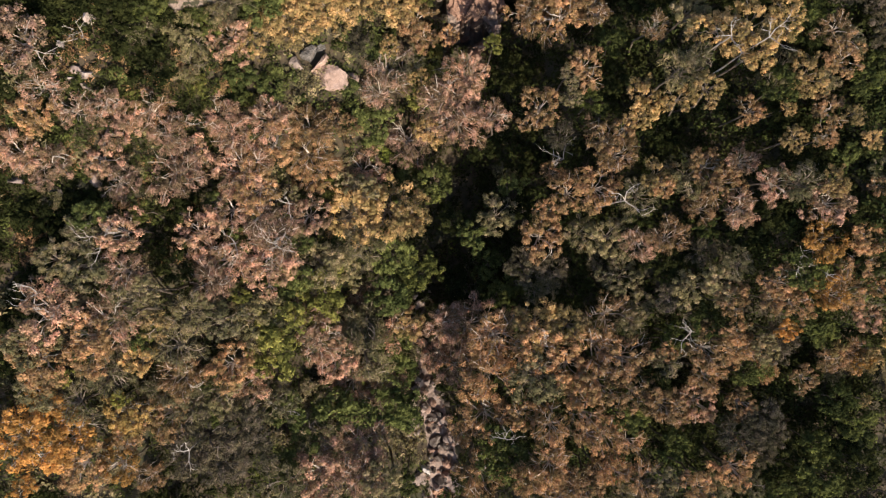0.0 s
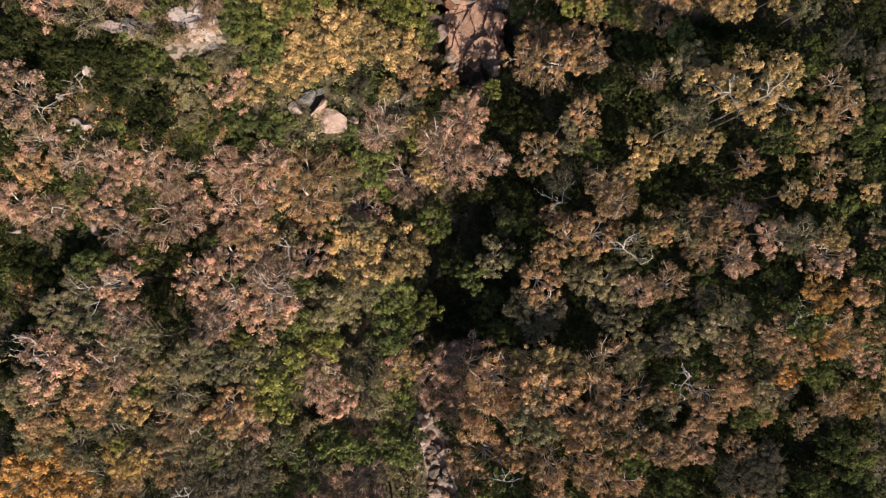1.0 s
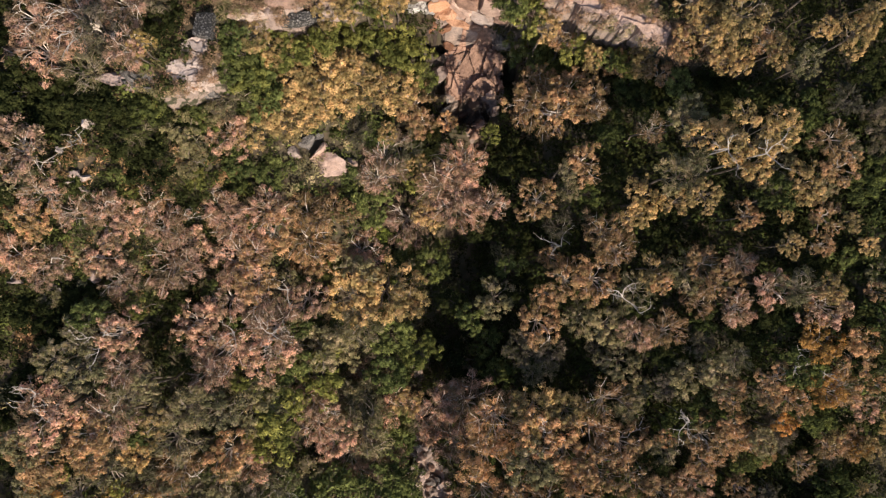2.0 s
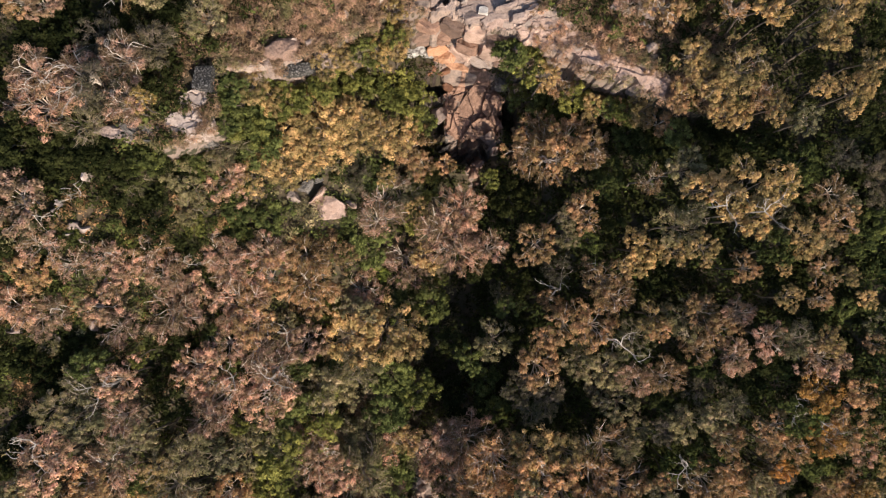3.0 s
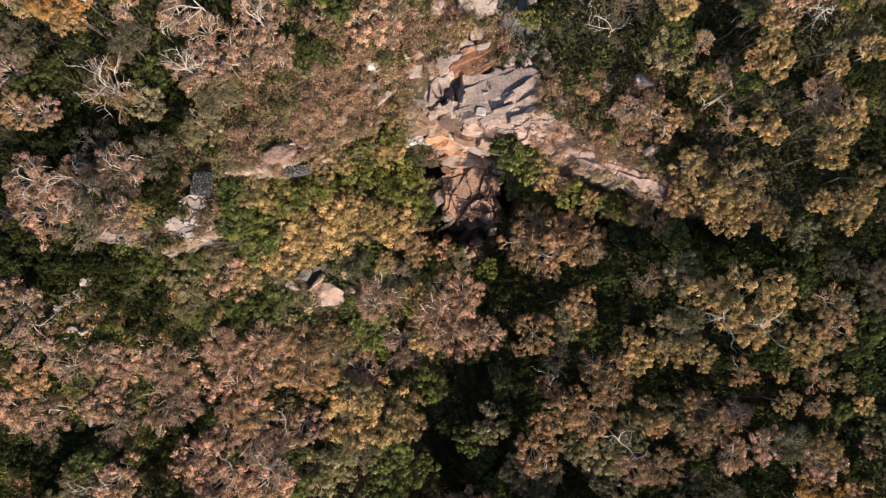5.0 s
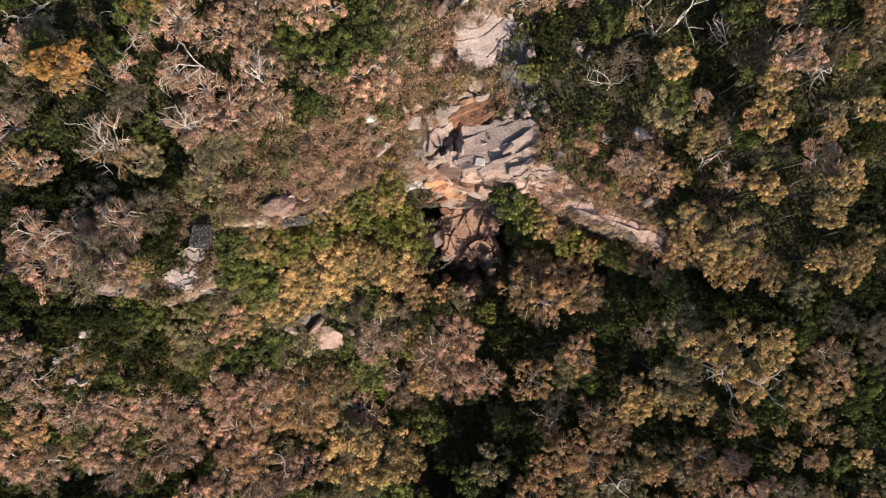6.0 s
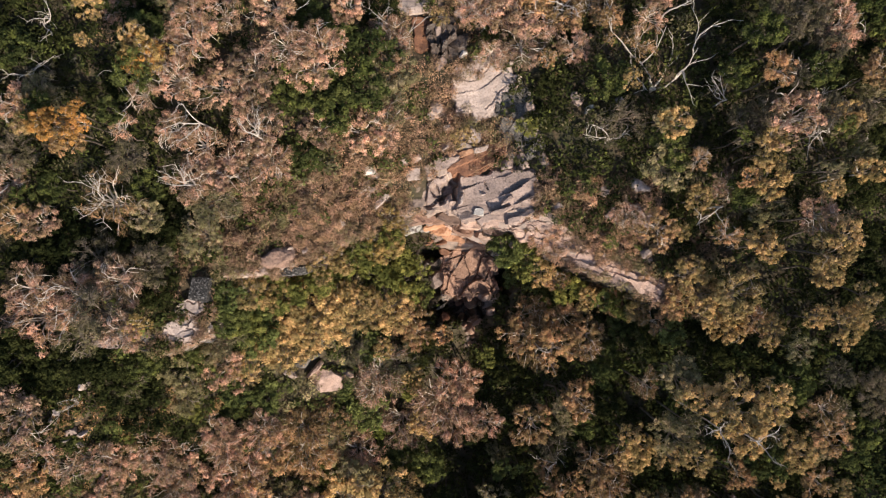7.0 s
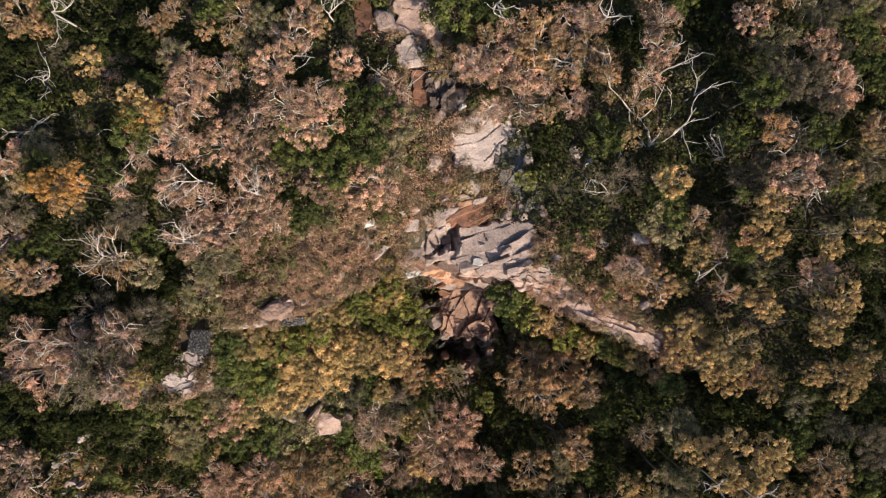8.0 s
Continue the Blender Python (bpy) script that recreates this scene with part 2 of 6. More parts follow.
def bent(rng, a, b, sway, steps=5):
    a, b = Vector(a), Vector(b)
    pts = []
    for i in range(steps + 1):
        u = i / steps
        p = a.lerp(b, u)
        p.z += 0.18 * (b - a).length * math.sin(math.pi * u) * 0.6
        if 0 < i < steps:
            p += Vector((rng.uniform(-1, 1), rng.uniform(-1, 1), rng.uniform(-1, 1))) * sway
        pts.append(p)
    return pts


def leaves(rs, centres, sizes, count, length, width, flat, droop=0.0, loose=0.4, ray=0.0):
    """Small leaf blades, lying over the outsides of clumps; ray: how far they point away from the middle."""
    out = []
    mean = np.mean(sizes)
    for c, s in zip(centres, sizes):
        n = max(6, int(count * (s / mean) ** 2))
        d = rs.normal(size=(n, 3))
        d /= np.linalg.norm(d, axis=1)[:, None]
        d[:, 2] = np.where(d[:, 2] < -0.35, -d[:, 2], d[:, 2])
        p = c + d * s * np.array([1, 1, flat]) * (1.08 - 0.6 * rs.rand(n, 1) ** 1.4)
        nrm = d + rs.normal(size=(n, 3)) * loose + np.array([0, 0, 0.15])
        axis = rs.normal(size=(n, 3)) + np.array([c[0] * ray, c[1] * ray, -droop])
        side = np.cross(axis, nrm)
        side /= np.linalg.norm(side, axis=1)[:, None] + 1e-6
        axis = np.cross(nrm, side)
        axis /= np.linalg.norm(axis, axis=1)[:, None] + 1e-6
        k = length * rs.uniform(0.55, 1.4, (n, 1))
        q = width * rs.uniform(0.6, 1.3, (n, 1))
        out.append(np.stack([p - axis * k + side * q, p + axis * k * 1.2 + side * q * 0.1, p - axis * k * 0.6 - side * q * 1.2], 1))
    v = np.concatenate(out)
    tones = np.repeat(rs.rand(len(out)), [len(o) for o in out])
    return v.reshape(-1, 3), np.arange(len(v) * 3).reshape(-1, 3), tones


def leaf_sheet(name, blades, material):
    """A mesh of leaf blades; "clump" holds the tone that the blades of one clump share."""
    v, f, tones = blades
    me = sheet(name, v, f, material)
    me.attributes.new("clump", "FLOAT", "FACE").data.foreach_set("value", tones.astype(np.float32))
    return me


def branch_mesh(limbs):
    """The finer branches of a crown of radius 1, from the fork into the clumps."""
    pieces = [tube(path, [thick * (1 - 0.8 * k / (len(path) - 1)) for k in range(len(path))], 3) for path, thick in limbs]
    return sheet("branchwork", *join(pieces), BARK)


def outer_limb(rng, lift, way, shape):
    """A long crooked limb of a crown of radius 1 that comes out through the leaves and forks."""
    def over(r, a, up):
        return Vector((r * math.cos(a), r * math.sin(a), lift * math.sqrt(max(0.1, 1.12 - r * r)) * up))

    far, turn = rng.uniform(0.6, 0.98), rng.uniform(-0.7, 0.7)
    path = [Vector((0, 0, 0.05))]
    for k in range(1, 7):
        u = k / 6
        path.append(over(far * (0.12 + 0.88 * u), way + turn * u * u + rng.uniform(-0.10, 0.10), (0.55 + 0.62 * min(1.0, u * 1.7)) * rng.uniform(0.97, 1.08)))
    thick = rng.uniform(0.017, 0.026) * (1.0 if shape == "feather" else 0.85)
    pieces = [tube(path, [thick * (1 - 0.72 * k / 6) for k in range(7)], 4)]
    for k in (3, 4, 5):
        side = rng.choice((-1, 1)) * rng.uniform(0.25, 0.6)
        r = path[k].xy.length
        a = math.atan2(path[k].y, path[k].x)
        end = over(min(1.0, r + rng.uniform(0.18, 0.36)), a + side, rng.uniform(1.1, 1.3))
        pieces.append(tube([path[k], path[k].lerp(end, 0.5) + Vector((rng.uniform(-0.03, 0.03), rng.uniform(-0.03, 0.03), 0.05)), end], [thick * 0.45, thick * 0.35, thick * 0.15], 3))
    return sheet("limb", *join(pieces), BARK)


def crown_kind(seed, shape):
    """One crown of radius 1 over its fork at the origin: leaves in clumps at the ends of its limbs."""
    rng, rs = random.Random(seed), np.random.RandomState(seed)
    arms, tufts, size, count, ln, wd, flat, lift, loose, ray, proud = {
        "gum": (12, 5, 0.140, 54, 0.031, 0.025, 0.95, 0.85, 0.34, 0.0, 1.3),
        "feather": (11, 5, 0.150, 66, 0.052, 0.0110, 0.95, 0.75, 0.60, 2.0, 1.8),
        "bush": (11, 5, 0.165, 48, 0.042, 0.034, 0.95, 0.88, 0.40, 0.0, 0.3),
        "heath": (8, 4, 0.190, 52, 0.075, 0.016, 0.75, 0.45, 0.9, 1.2, 1.2),
    }[shape]
    bare = shape == "feather" and seed % 3 == 0
    if bare:
        count, proud = int(count * 0.6), 1.9
    centres, sizes, limbs = [], [], []
    low = rng.uniform(0, 6.28)
    for i in range(arms):
        a = i * 2.39996 + rng.uniform(-0.4, 0.4)
        reach = math.sqrt((i + 0.6) / arms) * rng.uniform(0.62, 0.98) * (1.0 - 0.28 * max(0.0, math.cos(a - low)))
        tip = Vector((reach * math.cos(a), reach * math.sin(a), lift * math.sqrt(max(0.05, 1.12 - reach * reach)) * rng.uniform(0.6, 1.1)))
        thick = rng.uniform(0.022, 0.036) * (1.25 if bare else 1.0)
        limbs.append((bent(rng, (0, 0, 0), tip, 0.05), thick))
        for j in range(tufts):
            b = a + (j - (tufts - 1) / 2) * 0.9 + rng.uniform(-0.5, 0.5)
            out = rng.uniform(0.14, 0.36) if j else 0.04
            c = tip + Vector((math.cos(b) * out, math.sin(b) * out, rng.uniform(-0.14, 0.10)))
            s = size * rng.uniform(0.6, 1.3)
            centres.append(tuple(c)), sizes.append(s)
            if rng.random() < {"feather": 0.7, "heath": 0.5, "gum": 0.45, "bush": 0.0}[shape]:
                end = c + Vector((math.cos(b) * 0.5, math.sin(b) * 0.5, 1.0)) * s * proud * rng.uniform(0.5, 1.0)
                limbs.append((bent(rng, limbs[-1][0][-2] if j == 0 else tip.lerp(Vector((0, 0, 0)), 0.2), end, 0.015, 2), thick * 0.5))
    me = leaf_sheet("crown", leaves(rs, np.array(centres), np.array(sizes), count, ln, wd, flat, 0.3, loose, ray), LEAF["rose"])
    return me, branch_mesh(limbs[:5] if shape == "bush" else limbs), [outer_limb(rng, lift, 6.28 * k / 4 + rng.uniform(-0.5, 0.5), shape) for k in range(4)]


CROWNS = {shape: [crown_kind(k + 100 * i, shape) for k in range(8)] for i, shape in enumerate(("gum", "feather", "bush", "heath"))}


def trunk_mesh(rng, r, fork):
    """A trunk that bends a little on its way from the ground to the fork."""
    lean = Vector((rng.uniform(-1, 1), rng.uniform(-1, 1), 0)) * 0.11 * fork
    base = [Vector((0, 0, 0)), Vector((0, 0, 0.08 * fork)) + lean * 0.3, Vector((0, 0, 0.5 * fork)) + lean, Vector((0, 0, 0.8 * fork)) + lean * 0.5, Vector((0, 0, fork))]
    w = 0.032 * r + 0.007 * fork
    # Every bole takes the dark bark, standing in for shade under the crown.
    return sheet("trunk", *tube(base, [w * 1.5, w, w * 0.85, w * 0.75, w * 0.7], 7), STEM)


KINDS = {
    "rose": ("gum_tree", "tree", ("feather", "gum", "feather"), BARK, "gum tree with rose-brown feathery crown and pale limbs"),
    "rust": ("gum_tree", "tree", ("gum", "gum", "feather"), BARK, "gum tree with rust-orange clumped crown and pale limbs"),
    "gold": ("gum_tree", "tree", ("gum",), BRANCH, "gum tree with golden tan clumped crown in full sun"),
    "tan": ("gum_tree", "tree", ("gum", "feather"), BRANCH, "gum tree with dull tan and olive mottled crown"),
    "dusky": ("gum_tree", "tree", ("feather",), STEM, "thin gum tree with dusky grey-brown sparse crown"),
    "green": ("understorey_tree", "tree", ("bush",), STEM, "dark green understorey tree between the taller gums"),
    "lime": ("understorey_tree", "tree", ("bush",), STEM, "light green leafy understorey tree on the gully side"),
    "leafy": ("understorey_tree", "tree", ("bush",), STEM, "mid green leafy understorey tree in the gully"),
    "heath": ("heath_shrub", "shrub", ("heath",), STEM, "low twiggy pinkish heath shrub on bare sandstone"),
    "amber": ("gum_tree", "tree", ("gum",), BARK, "gum tree with bright amber-orange clumped crown"),
    "yellow": ("gum_tree", "tree", ("gum",), BARK, "gum tree with bright yellow clumped crown"),
    "dark": ("understorey_tree", "tree", ("bush",), STEM, "understorey tree with near-black green leaves standing in for shade"),
    "bright": ("understorey_tree", "tree", ("bush",), STEM, "bright yellow-green sapling in a patch of sun"),
}
pick = random.Random(11)


def grove(kind, places):
    """Trees of one kind, each at (x, y) with its top at height z and a crown of radius r."""
    name, category, shapes, bark, label = KINDS[kind]
    for x, y, top, r in places:
        foot = ground_z(x, y) - 0.15
        shape = pick.choice(shapes)
        leaf_mesh, branches, outer = pick.choice(CROWNS[shape])
        squash = pick.uniform(0.85, 1.15) * (1 + 0.3 * min(1.0, max(0.0, (top - foot) / r - 2) / 3))
        fork = max(0.25, top - foot - 1.0 * r * squash)
        tree = new("she_oak" if shape == "feather" else name)
        tree.location, tree.rotation_euler = (x, y, foot), (0, 0, pick.uniform(0, 6.28))
        tagged(tree, label.replace("gum tree", "she-oak") if shape == "feather" else label, category, kind + " trees" if category == "tree" else "heath shrubs")
        trunk = part("trunk", trunk_mesh(pick, r * 1.12, fork), tree)
        twigs = part("branchwork", branches, trunk, bark)
        twigs.location, twigs.scale = (0, 0, fork), (r * 1.12, r * 1.12, r * squash)
        tagged(twigs, kind="stuff")
        for me in pick.sample(outer, {"feather": pick.choice((2, 3, 4) if y > 38 else (0, 1, 2)), "gum": pick.choice((0, 1, 2) if y > 38 else (0, 0, 1))}.get(shape, 0)):
            limb = part("limb", me, trunk, bark)
            limb.location, limb.scale = (0, 0, fork), (r * 1.12, r * 1.12, r * squash)
        ob = part("crown", leaf_mesh, tree, LEAF[kind])
        ob.location, ob.scale = (0, 0, fork), (r * 1.12, r * 1.12, r * squash)


ROSE, RUST, GOLD, TAN, DUSKY, GREEN, LIME, LEAFY, HEATH, AMBER, YELLOW, DARK, BRIGHT = KINDS


grove(ROSE, [(68.3, -42.3, 4.7, 2.1), (66.9, -37.4, 5.0, 2.5), (-19.7, -35.9, -3.0, 4.4), (-12.8, -35.4, -4.0, 4.0), (-16.5, -33.9, -4.8, 4.5), (-13.0, -31.5, -5.7, 4.3), (-18.3, -23.9, -8.1, 1.5), (37.7, -22.6, 3.4, 3.1), (-15.3, -22.3, -9.0, 3.7), (-9.8, -21.7, -10.2, 4.7), (1.9, -19.5, -6.4, 3.5), (-27.8, -19.3, 4.3, 3.0)])
grove(ROSE, [(-0.8, -17.8, -9.6, 3.0), (-17.2, -17.7, -4.1, 3.4), (-19.4, -14.6, -1.8, 3.5), (-7.8, -13.8, -7.9, 3.7), (4.0, -12.2, -3.0, 4.8), (0.1, -11.8, -3.4, 3.3), (-19.5, -11.0, -0.3, 3.2), (58.4, -9.1, 8.5, 2.4), (-42.0, -9.0, 16.3, 3.6), (-48.9, -8.0, 18.4, 3.9), (-14.5, -7.9, -10.0, 2.0), (-59.5, -6.3, 14.1, 2.8)])
grove(ROSE, [(-31.8, -4.4, 10.5, 3.2), (-40.6, -2.7, 16.4, 2.9), (-24.7, -2.3, 6.7, 3.9), (-30.5, -1.5, 8.0, 4.4), (26.9, 0.8, 9.0, 2.7), (-23.8, 0.9, 7.0, 3.9), (-40.3, 2.1, 16.8, 2.7), (-33.6, 2.3, 9.8, 3.6), (-26.0, 4.7, 7.6, 3.5), (37.4, 5.0, 16.1, 2.5), (-20.0, 5.0, 3.1, 3.3), (46.1, 5.4, 19.8, 2.7)])
grove(ROSE, [(-29.6, 5.5, 8.2, 2.9), (39.1, 7.9, 20.4, 2.1), (-41.3, 8.6, 15.1, 2.7), (-48.7, 10.4, 16.7, 2.9), (-35.9, 10.5, 11.4, 4.2), (36.7, 10.8, 17.9, 1.9), (-43.1, 11.3, 15.6, 2.4), (-27.8, 11.5, 9.0, 4.4), (-51.1, 11.6, 18.1, 3.2), (-12.5, 12.2, -1.6, 3.5), (-34.4, 13.0, 9.6, 3.2), (-41.4, 14.7, 16.1, 2.3)])
grove(ROSE, [(-36.4, 15.6, 11.9, 3.1), (-29.3, 16.1, 9.2, 3.2), (-40.1, 16.6, 15.3, 2.7), (-44.5, 16.8, 18.9, 2.2), (-5.4, 17.1, -0.1, 4.3), (-41.6, 17.7, 18.1, 2.3), (-37.6, 18.0, 13.9, 3.0), (-24.0, 18.0, 9.1, 3.1), (-31.0, 18.5, 8.8, 2.9), (6.8, 18.6, 6.5, 2.5), (2.1, 18.6, 5.4, 3.6), (-47.6, 19.1, 20.3, 2.5)])
grove(ROSE, [(1.3, 21.6, 5.7, 4.8), (-9.2, 22.8, 4.2, 3.2), (-48.2, 24.0, 21.3, 3.7), (3.6, 24.5, 6.7, 3.1), (-8.3, 25.6, 5.4, 3.6), (-28.2, 28.0, 12.2, 3.1), (-34.3, 34.4, 25.9, 2.3), (-46.1, 35.3, 21.7, 3.7), (-40.3, 38.3, 23.7, 3.6), (-46.5, 38.8, 22.9, 2.8), (-35.1, 39.8, 25.2, 2.9), (-44.9, 46.5, 23.4, 2.1)])
grove(ROSE, [(40.1, 46.8, 29.2, 2.1), (22.6, 47.4, 20.9, 2.0), (32.1, 50.3, 26.1, 1.7), (-26.8, 50.9, 25.7, 2.5), (-48.6, 51.3, 22.7, 2.4), (-23.8, 51.8, 25.5, 2.5), (-21.5, 52.8, 25.0, 3.2), (-18.7, 53.4, 24.1, 2.5), (-25.4, 54.8, 26.1, 2.5), (55.6, 55.7, 28.5, 2.3), (-33.1, 56.1, 28.3, 1.4), (-28.3, 56.3, 26.3, 2.4)])
grove(ROSE, [(-19.5, 56.4, 25.4, 2.8), (-8.2, 56.7, 22.8, 2.9), (36.6, 56.9, 31.5, 2.6), (-13.0, 57.2, 24.4, 2.3), (-5.6, 57.4, 22.7, 3.1), (-45.3, 58.9, 26.6, 2.4), (57.8, 59.0, 26.4, 1.9), (-30.4, 59.5, 29.4, 1.6), (-20.3, 60.2, 26.7, 2.4), (-23.2, 61.1, 27.0, 3.0), (-27.2, 61.3, 28.8, 2.3), (-19.4, 62.7, 27.7, 2.7)])
grove(ROSE, [(-12.9, 62.8, 27.6, 2.7), (-15.6, 64.9, 28.6, 2.4), (-12.2, 65.1, 27.9, 2.7), (-5.5, 65.2, 23.6, 2.4), (-25.6, 65.5, 28.5, 2.6), (6.4, 65.6, 24.4, 1.6), (-28.4, 65.8, 26.6, 2.0), (41.3, 66.0, 31.1, 2.5), (15.3, 66.1, 25.1, 2.0), (54.6, 66.1, 25.3, 2.5), (9.8, 66.4, 24.8, 2.8), (-4.9, 67.1, 23.7, 2.7)])
grove(ROSE, [(22.5, 67.8, 28.7, 1.5), (-25.7, 68.0, 28.2, 2.4), (-22.3, 68.1, 27.8, 1.9), (12.6, 68.6, 24.8, 2.1), (-16.8, 69.0, 28.4, 2.4), (5.2, 69.7, 24.3, 2.1), (-34.9, 69.8, 25.7, 1.9), (-9.6, 69.9, 25.7, 2.0), (40.0, 70.1, 30.5, 2.0), (9.5, 70.2, 24.8, 3.1), (-29.8, 70.4, 25.6, 1.5), (3.9, 70.4, 24.1, 2.1)])
grove(ROSE, [(23.8, 70.8, 28.4, 1.9), (-15.0, 72.3, 27.7, 2.4), (33.1, 73.3, 29.7, 1.8), (8.3, 73.3, 24.7, 2.8), (24.5, 73.9, 27.9, 2.1), (15.6, 74.3, 25.4, 2.4), (17.3, 74.8, 25.8, 1.8), (-13.7, 75.1, 26.6, 1.9), (34.3, 80.3, 28.1, 2.0), (-47.8, 82.0, 26.0, 1.9), (-43.3, 83.4, 25.9, 1.6), (39.0, 84.7, 29.5, 2.6)])
grove(ROSE, [(50.0, 85.8, 25.4, 2.0)])
grove(RUST, [(5.8, -35.6, -2.3, 3.9), (17.8, -35.3, 3.0, 2.8), (19.3, -35.0, 3.3, 2.0), (21.0, -34.6, 3.0, 2.8), (13.6, -34.3, 3.3, 3.6), (36.1, -34.0, 6.0, 2.9), (28.6, -33.8, 5.1, 2.8), (23.4, -32.7, 1.6, 2.5), (24.7, -32.2, 4.7, 2.8), (-40.9, -31.9, 7.3, 2.1), (42.0, -31.8, 5.4, 3.1), (15.9, -31.6, 3.9, 3.9)])
grove(RUST, [(2.9, -30.4, -6.7, 2.1), (-48.3, -28.7, 11.7, 3.5), (26.9, -28.0, 4.3, 2.3), (23.6, -27.0, 4.8, 2.9), (20.9, -26.8, 5.0, 2.2), (15.9, -25.9, 4.0, 3.2), (6.5, -25.5, -0.4, 4.3), (-43.7, -25.5, 7.8, 2.6), (12.1, -24.7, 1.5, 2.9), (20.6, -24.0, 4.9, 2.6), (34.8, -23.9, 2.2, 2.3), (-39.2, -23.7, 6.0, 3.4)])
grove(RUST, [(43.1, -22.2, 4.6, 2.3), (31.3, -22.0, 6.4, 2.9), (19.8, -20.8, 4.8, 2.9), (27.3, -20.5, 6.3, 3.1), (22.1, -19.1, 5.3, 3.5), (7.2, -19.0, 1.9, 4.8), (51.5, -18.3, 5.6, 2.0), (37.4, -18.0, 6.7, 2.6), (47.3, -17.9, 3.2, 1.9), (-36.5, -17.6, 8.4, 3.3), (18.2, -16.8, 4.7, 3.2), (-30.2, -16.4, 6.8, 3.3)])
grove(RUST, [(25.8, -15.8, 6.1, 3.8), (55.4, -15.8, 5.7, 2.2), (58.1, -14.9, 6.3, 2.4), (14.2, -14.4, 4.6, 3.5), (32.2, -14.2, 5.9, 1.7), (37.2, -14.0, 7.1, 3.4), (-51.2, -13.9, 16.1, 4.0), (-44.5, -13.6, 15.6, 2.7), (22.1, -13.5, 5.3, 3.8), (40.3, -13.5, 10.4, 2.7), (7.9, -13.1, 2.6, 4.5), (39.1, -11.1, 11.2, 1.9)])
grove(RUST, [(-43.9, -11.0, 16.7, 2.9), (23.6, -9.5, 4.6, 3.1), (45.3, -7.1, 14.5, 2.2), (37.8, -6.5, 12.4, 2.3), (41.9, -6.4, 14.3, 1.8), (51.7, -5.6, 14.6, 2.6), (56.1, -5.0, 13.5, 1.5), (42.9, -4.2, 15.1, 2.1), (51.7, -1.3, 16.6, 2.4), (51.4, 1.4, 17.9, 2.4), (29.9, 1.5, 11.9, 2.7), (14.1, 1.7, 4.9, 3.5)])
grove(RUST, [(34.2, 5.2, 11.5, 2.4), (15.1, 5.8, 3.7, 1.8), (51.4, 7.4, 19.8, 1.3), (17.7, 7.9, 7.1, 3.1), (28.6, 8.0, 13.6, 1.6), (20.7, 8.3, 10.6, 3.2), (35.4, 8.5, 15.9, 2.5), (-25.9, 8.6, 7.9, 3.5), (33.6, 10.6, 14.5, 2.5), (15.9, 11.2, 4.2, 1.8), (-18.5, 11.6, 2.6, 3.3), (23.0, 12.4, 13.0, 2.6)])
grove(RUST, [(43.9, 12.9, 22.1, 1.4), (-19.8, 13.8, 4.2, 3.6), (21.6, 14.6, 12.9, 3.1), (-24.2, 14.7, 8.2, 3.9), (-48.9, 16.1, 19.4, 2.6), (45.0, 16.2, 20.7, 2.1), (36.5, 16.3, 20.2, 1.7), (-19.4, 17.6, 5.6, 3.6), (-16.0, 18.2, 2.7, 3.3), (13.3, 19.4, 9.8, 2.9), (45.6, 21.7, 22.5, 2.3), (18.4, 23.8, 13.9, 2.6)])
grove(RUST, [(44.7, 25.1, 23.0, 2.0), (54.9, 26.6, 21.2, 2.1), (25.8, 26.8, 18.7, 2.0), (19.9, 30.3, 13.7, 1.6), (15.6, 30.5, 13.3, 2.9), (0.7, 30.9, 4.1, 1.6), (-3.0, 31.1, 3.3, 2.5), (12.9, 31.3, 12.2, 3.2), (11.6, 31.9, 11.4, 2.9), (19.7, 32.2, 13.7, 2.3), (-4.1, 33.5, 4.7, 2.9), (17.1, 34.1, 12.1, 2.9)])
grove(RUST, [(27.5, 34.3, 16.2, 1.7), (13.6, 34.6, 10.7, 3.1), (36.3, 35.3, 24.7, 1.8), (22.8, 36.2, 13.7, 1.7), (21.0, 36.7, 12.4, 2.0), (28.9, 36.9, 19.7, 1.9), (15.5, 39.3, 13.8, 1.7), (32.5, 44.8, 25.2, 1.5), (25.1, 45.9, 24.5, 2.2), (-47.5, 46.8, 23.4, 2.1), (-36.0, 48.4, 25.6, 3.2), (33.6, 51.1, 27.6, 1.1)])
grove(RUST, [(55.8, 51.9, 29.6, 2.7), (28.3, 53.2, 27.4, 1.3), (-37.9, 55.1, 29.5, 2.0), (-43.5, 58.8, 28.0, 1.0), (34.6, 61.3, 32.1, 1.7), (45.4, 61.6, 31.0, 2.3), (53.3, 63.6, 25.8, 2.7), (12.6, 64.6, 24.9, 1.0), (22.1, 65.7, 26.7, 1.8), (18.7, 65.8, 27.5, 0.7), (18.9, 68.3, 26.9, 1.1), (18.7, 69.7, 25.6, 2.0)])
grove(RUST, [(14.5, 70.1, 24.9, 2.9), (17.1, 71.8, 25.6, 2.1), (48.1, 72.1, 27.0, 1.7), (-21.9, 72.4, 27.3, 1.1), (-24.4, 73.1, 27.1, 1.1), (12.0, 73.2, 24.9, 3.6), (-42.4, 73.6, 25.7, 1.1), (-29.2, 73.6, 27.2, 1.2), (5.8, 73.7, 24.5, 1.1), (-12.5, 73.8, 26.6, 1.4), (-30.7, 74.0, 27.0, 1.1), (-44.6, 74.8, 25.7, 2.6)])
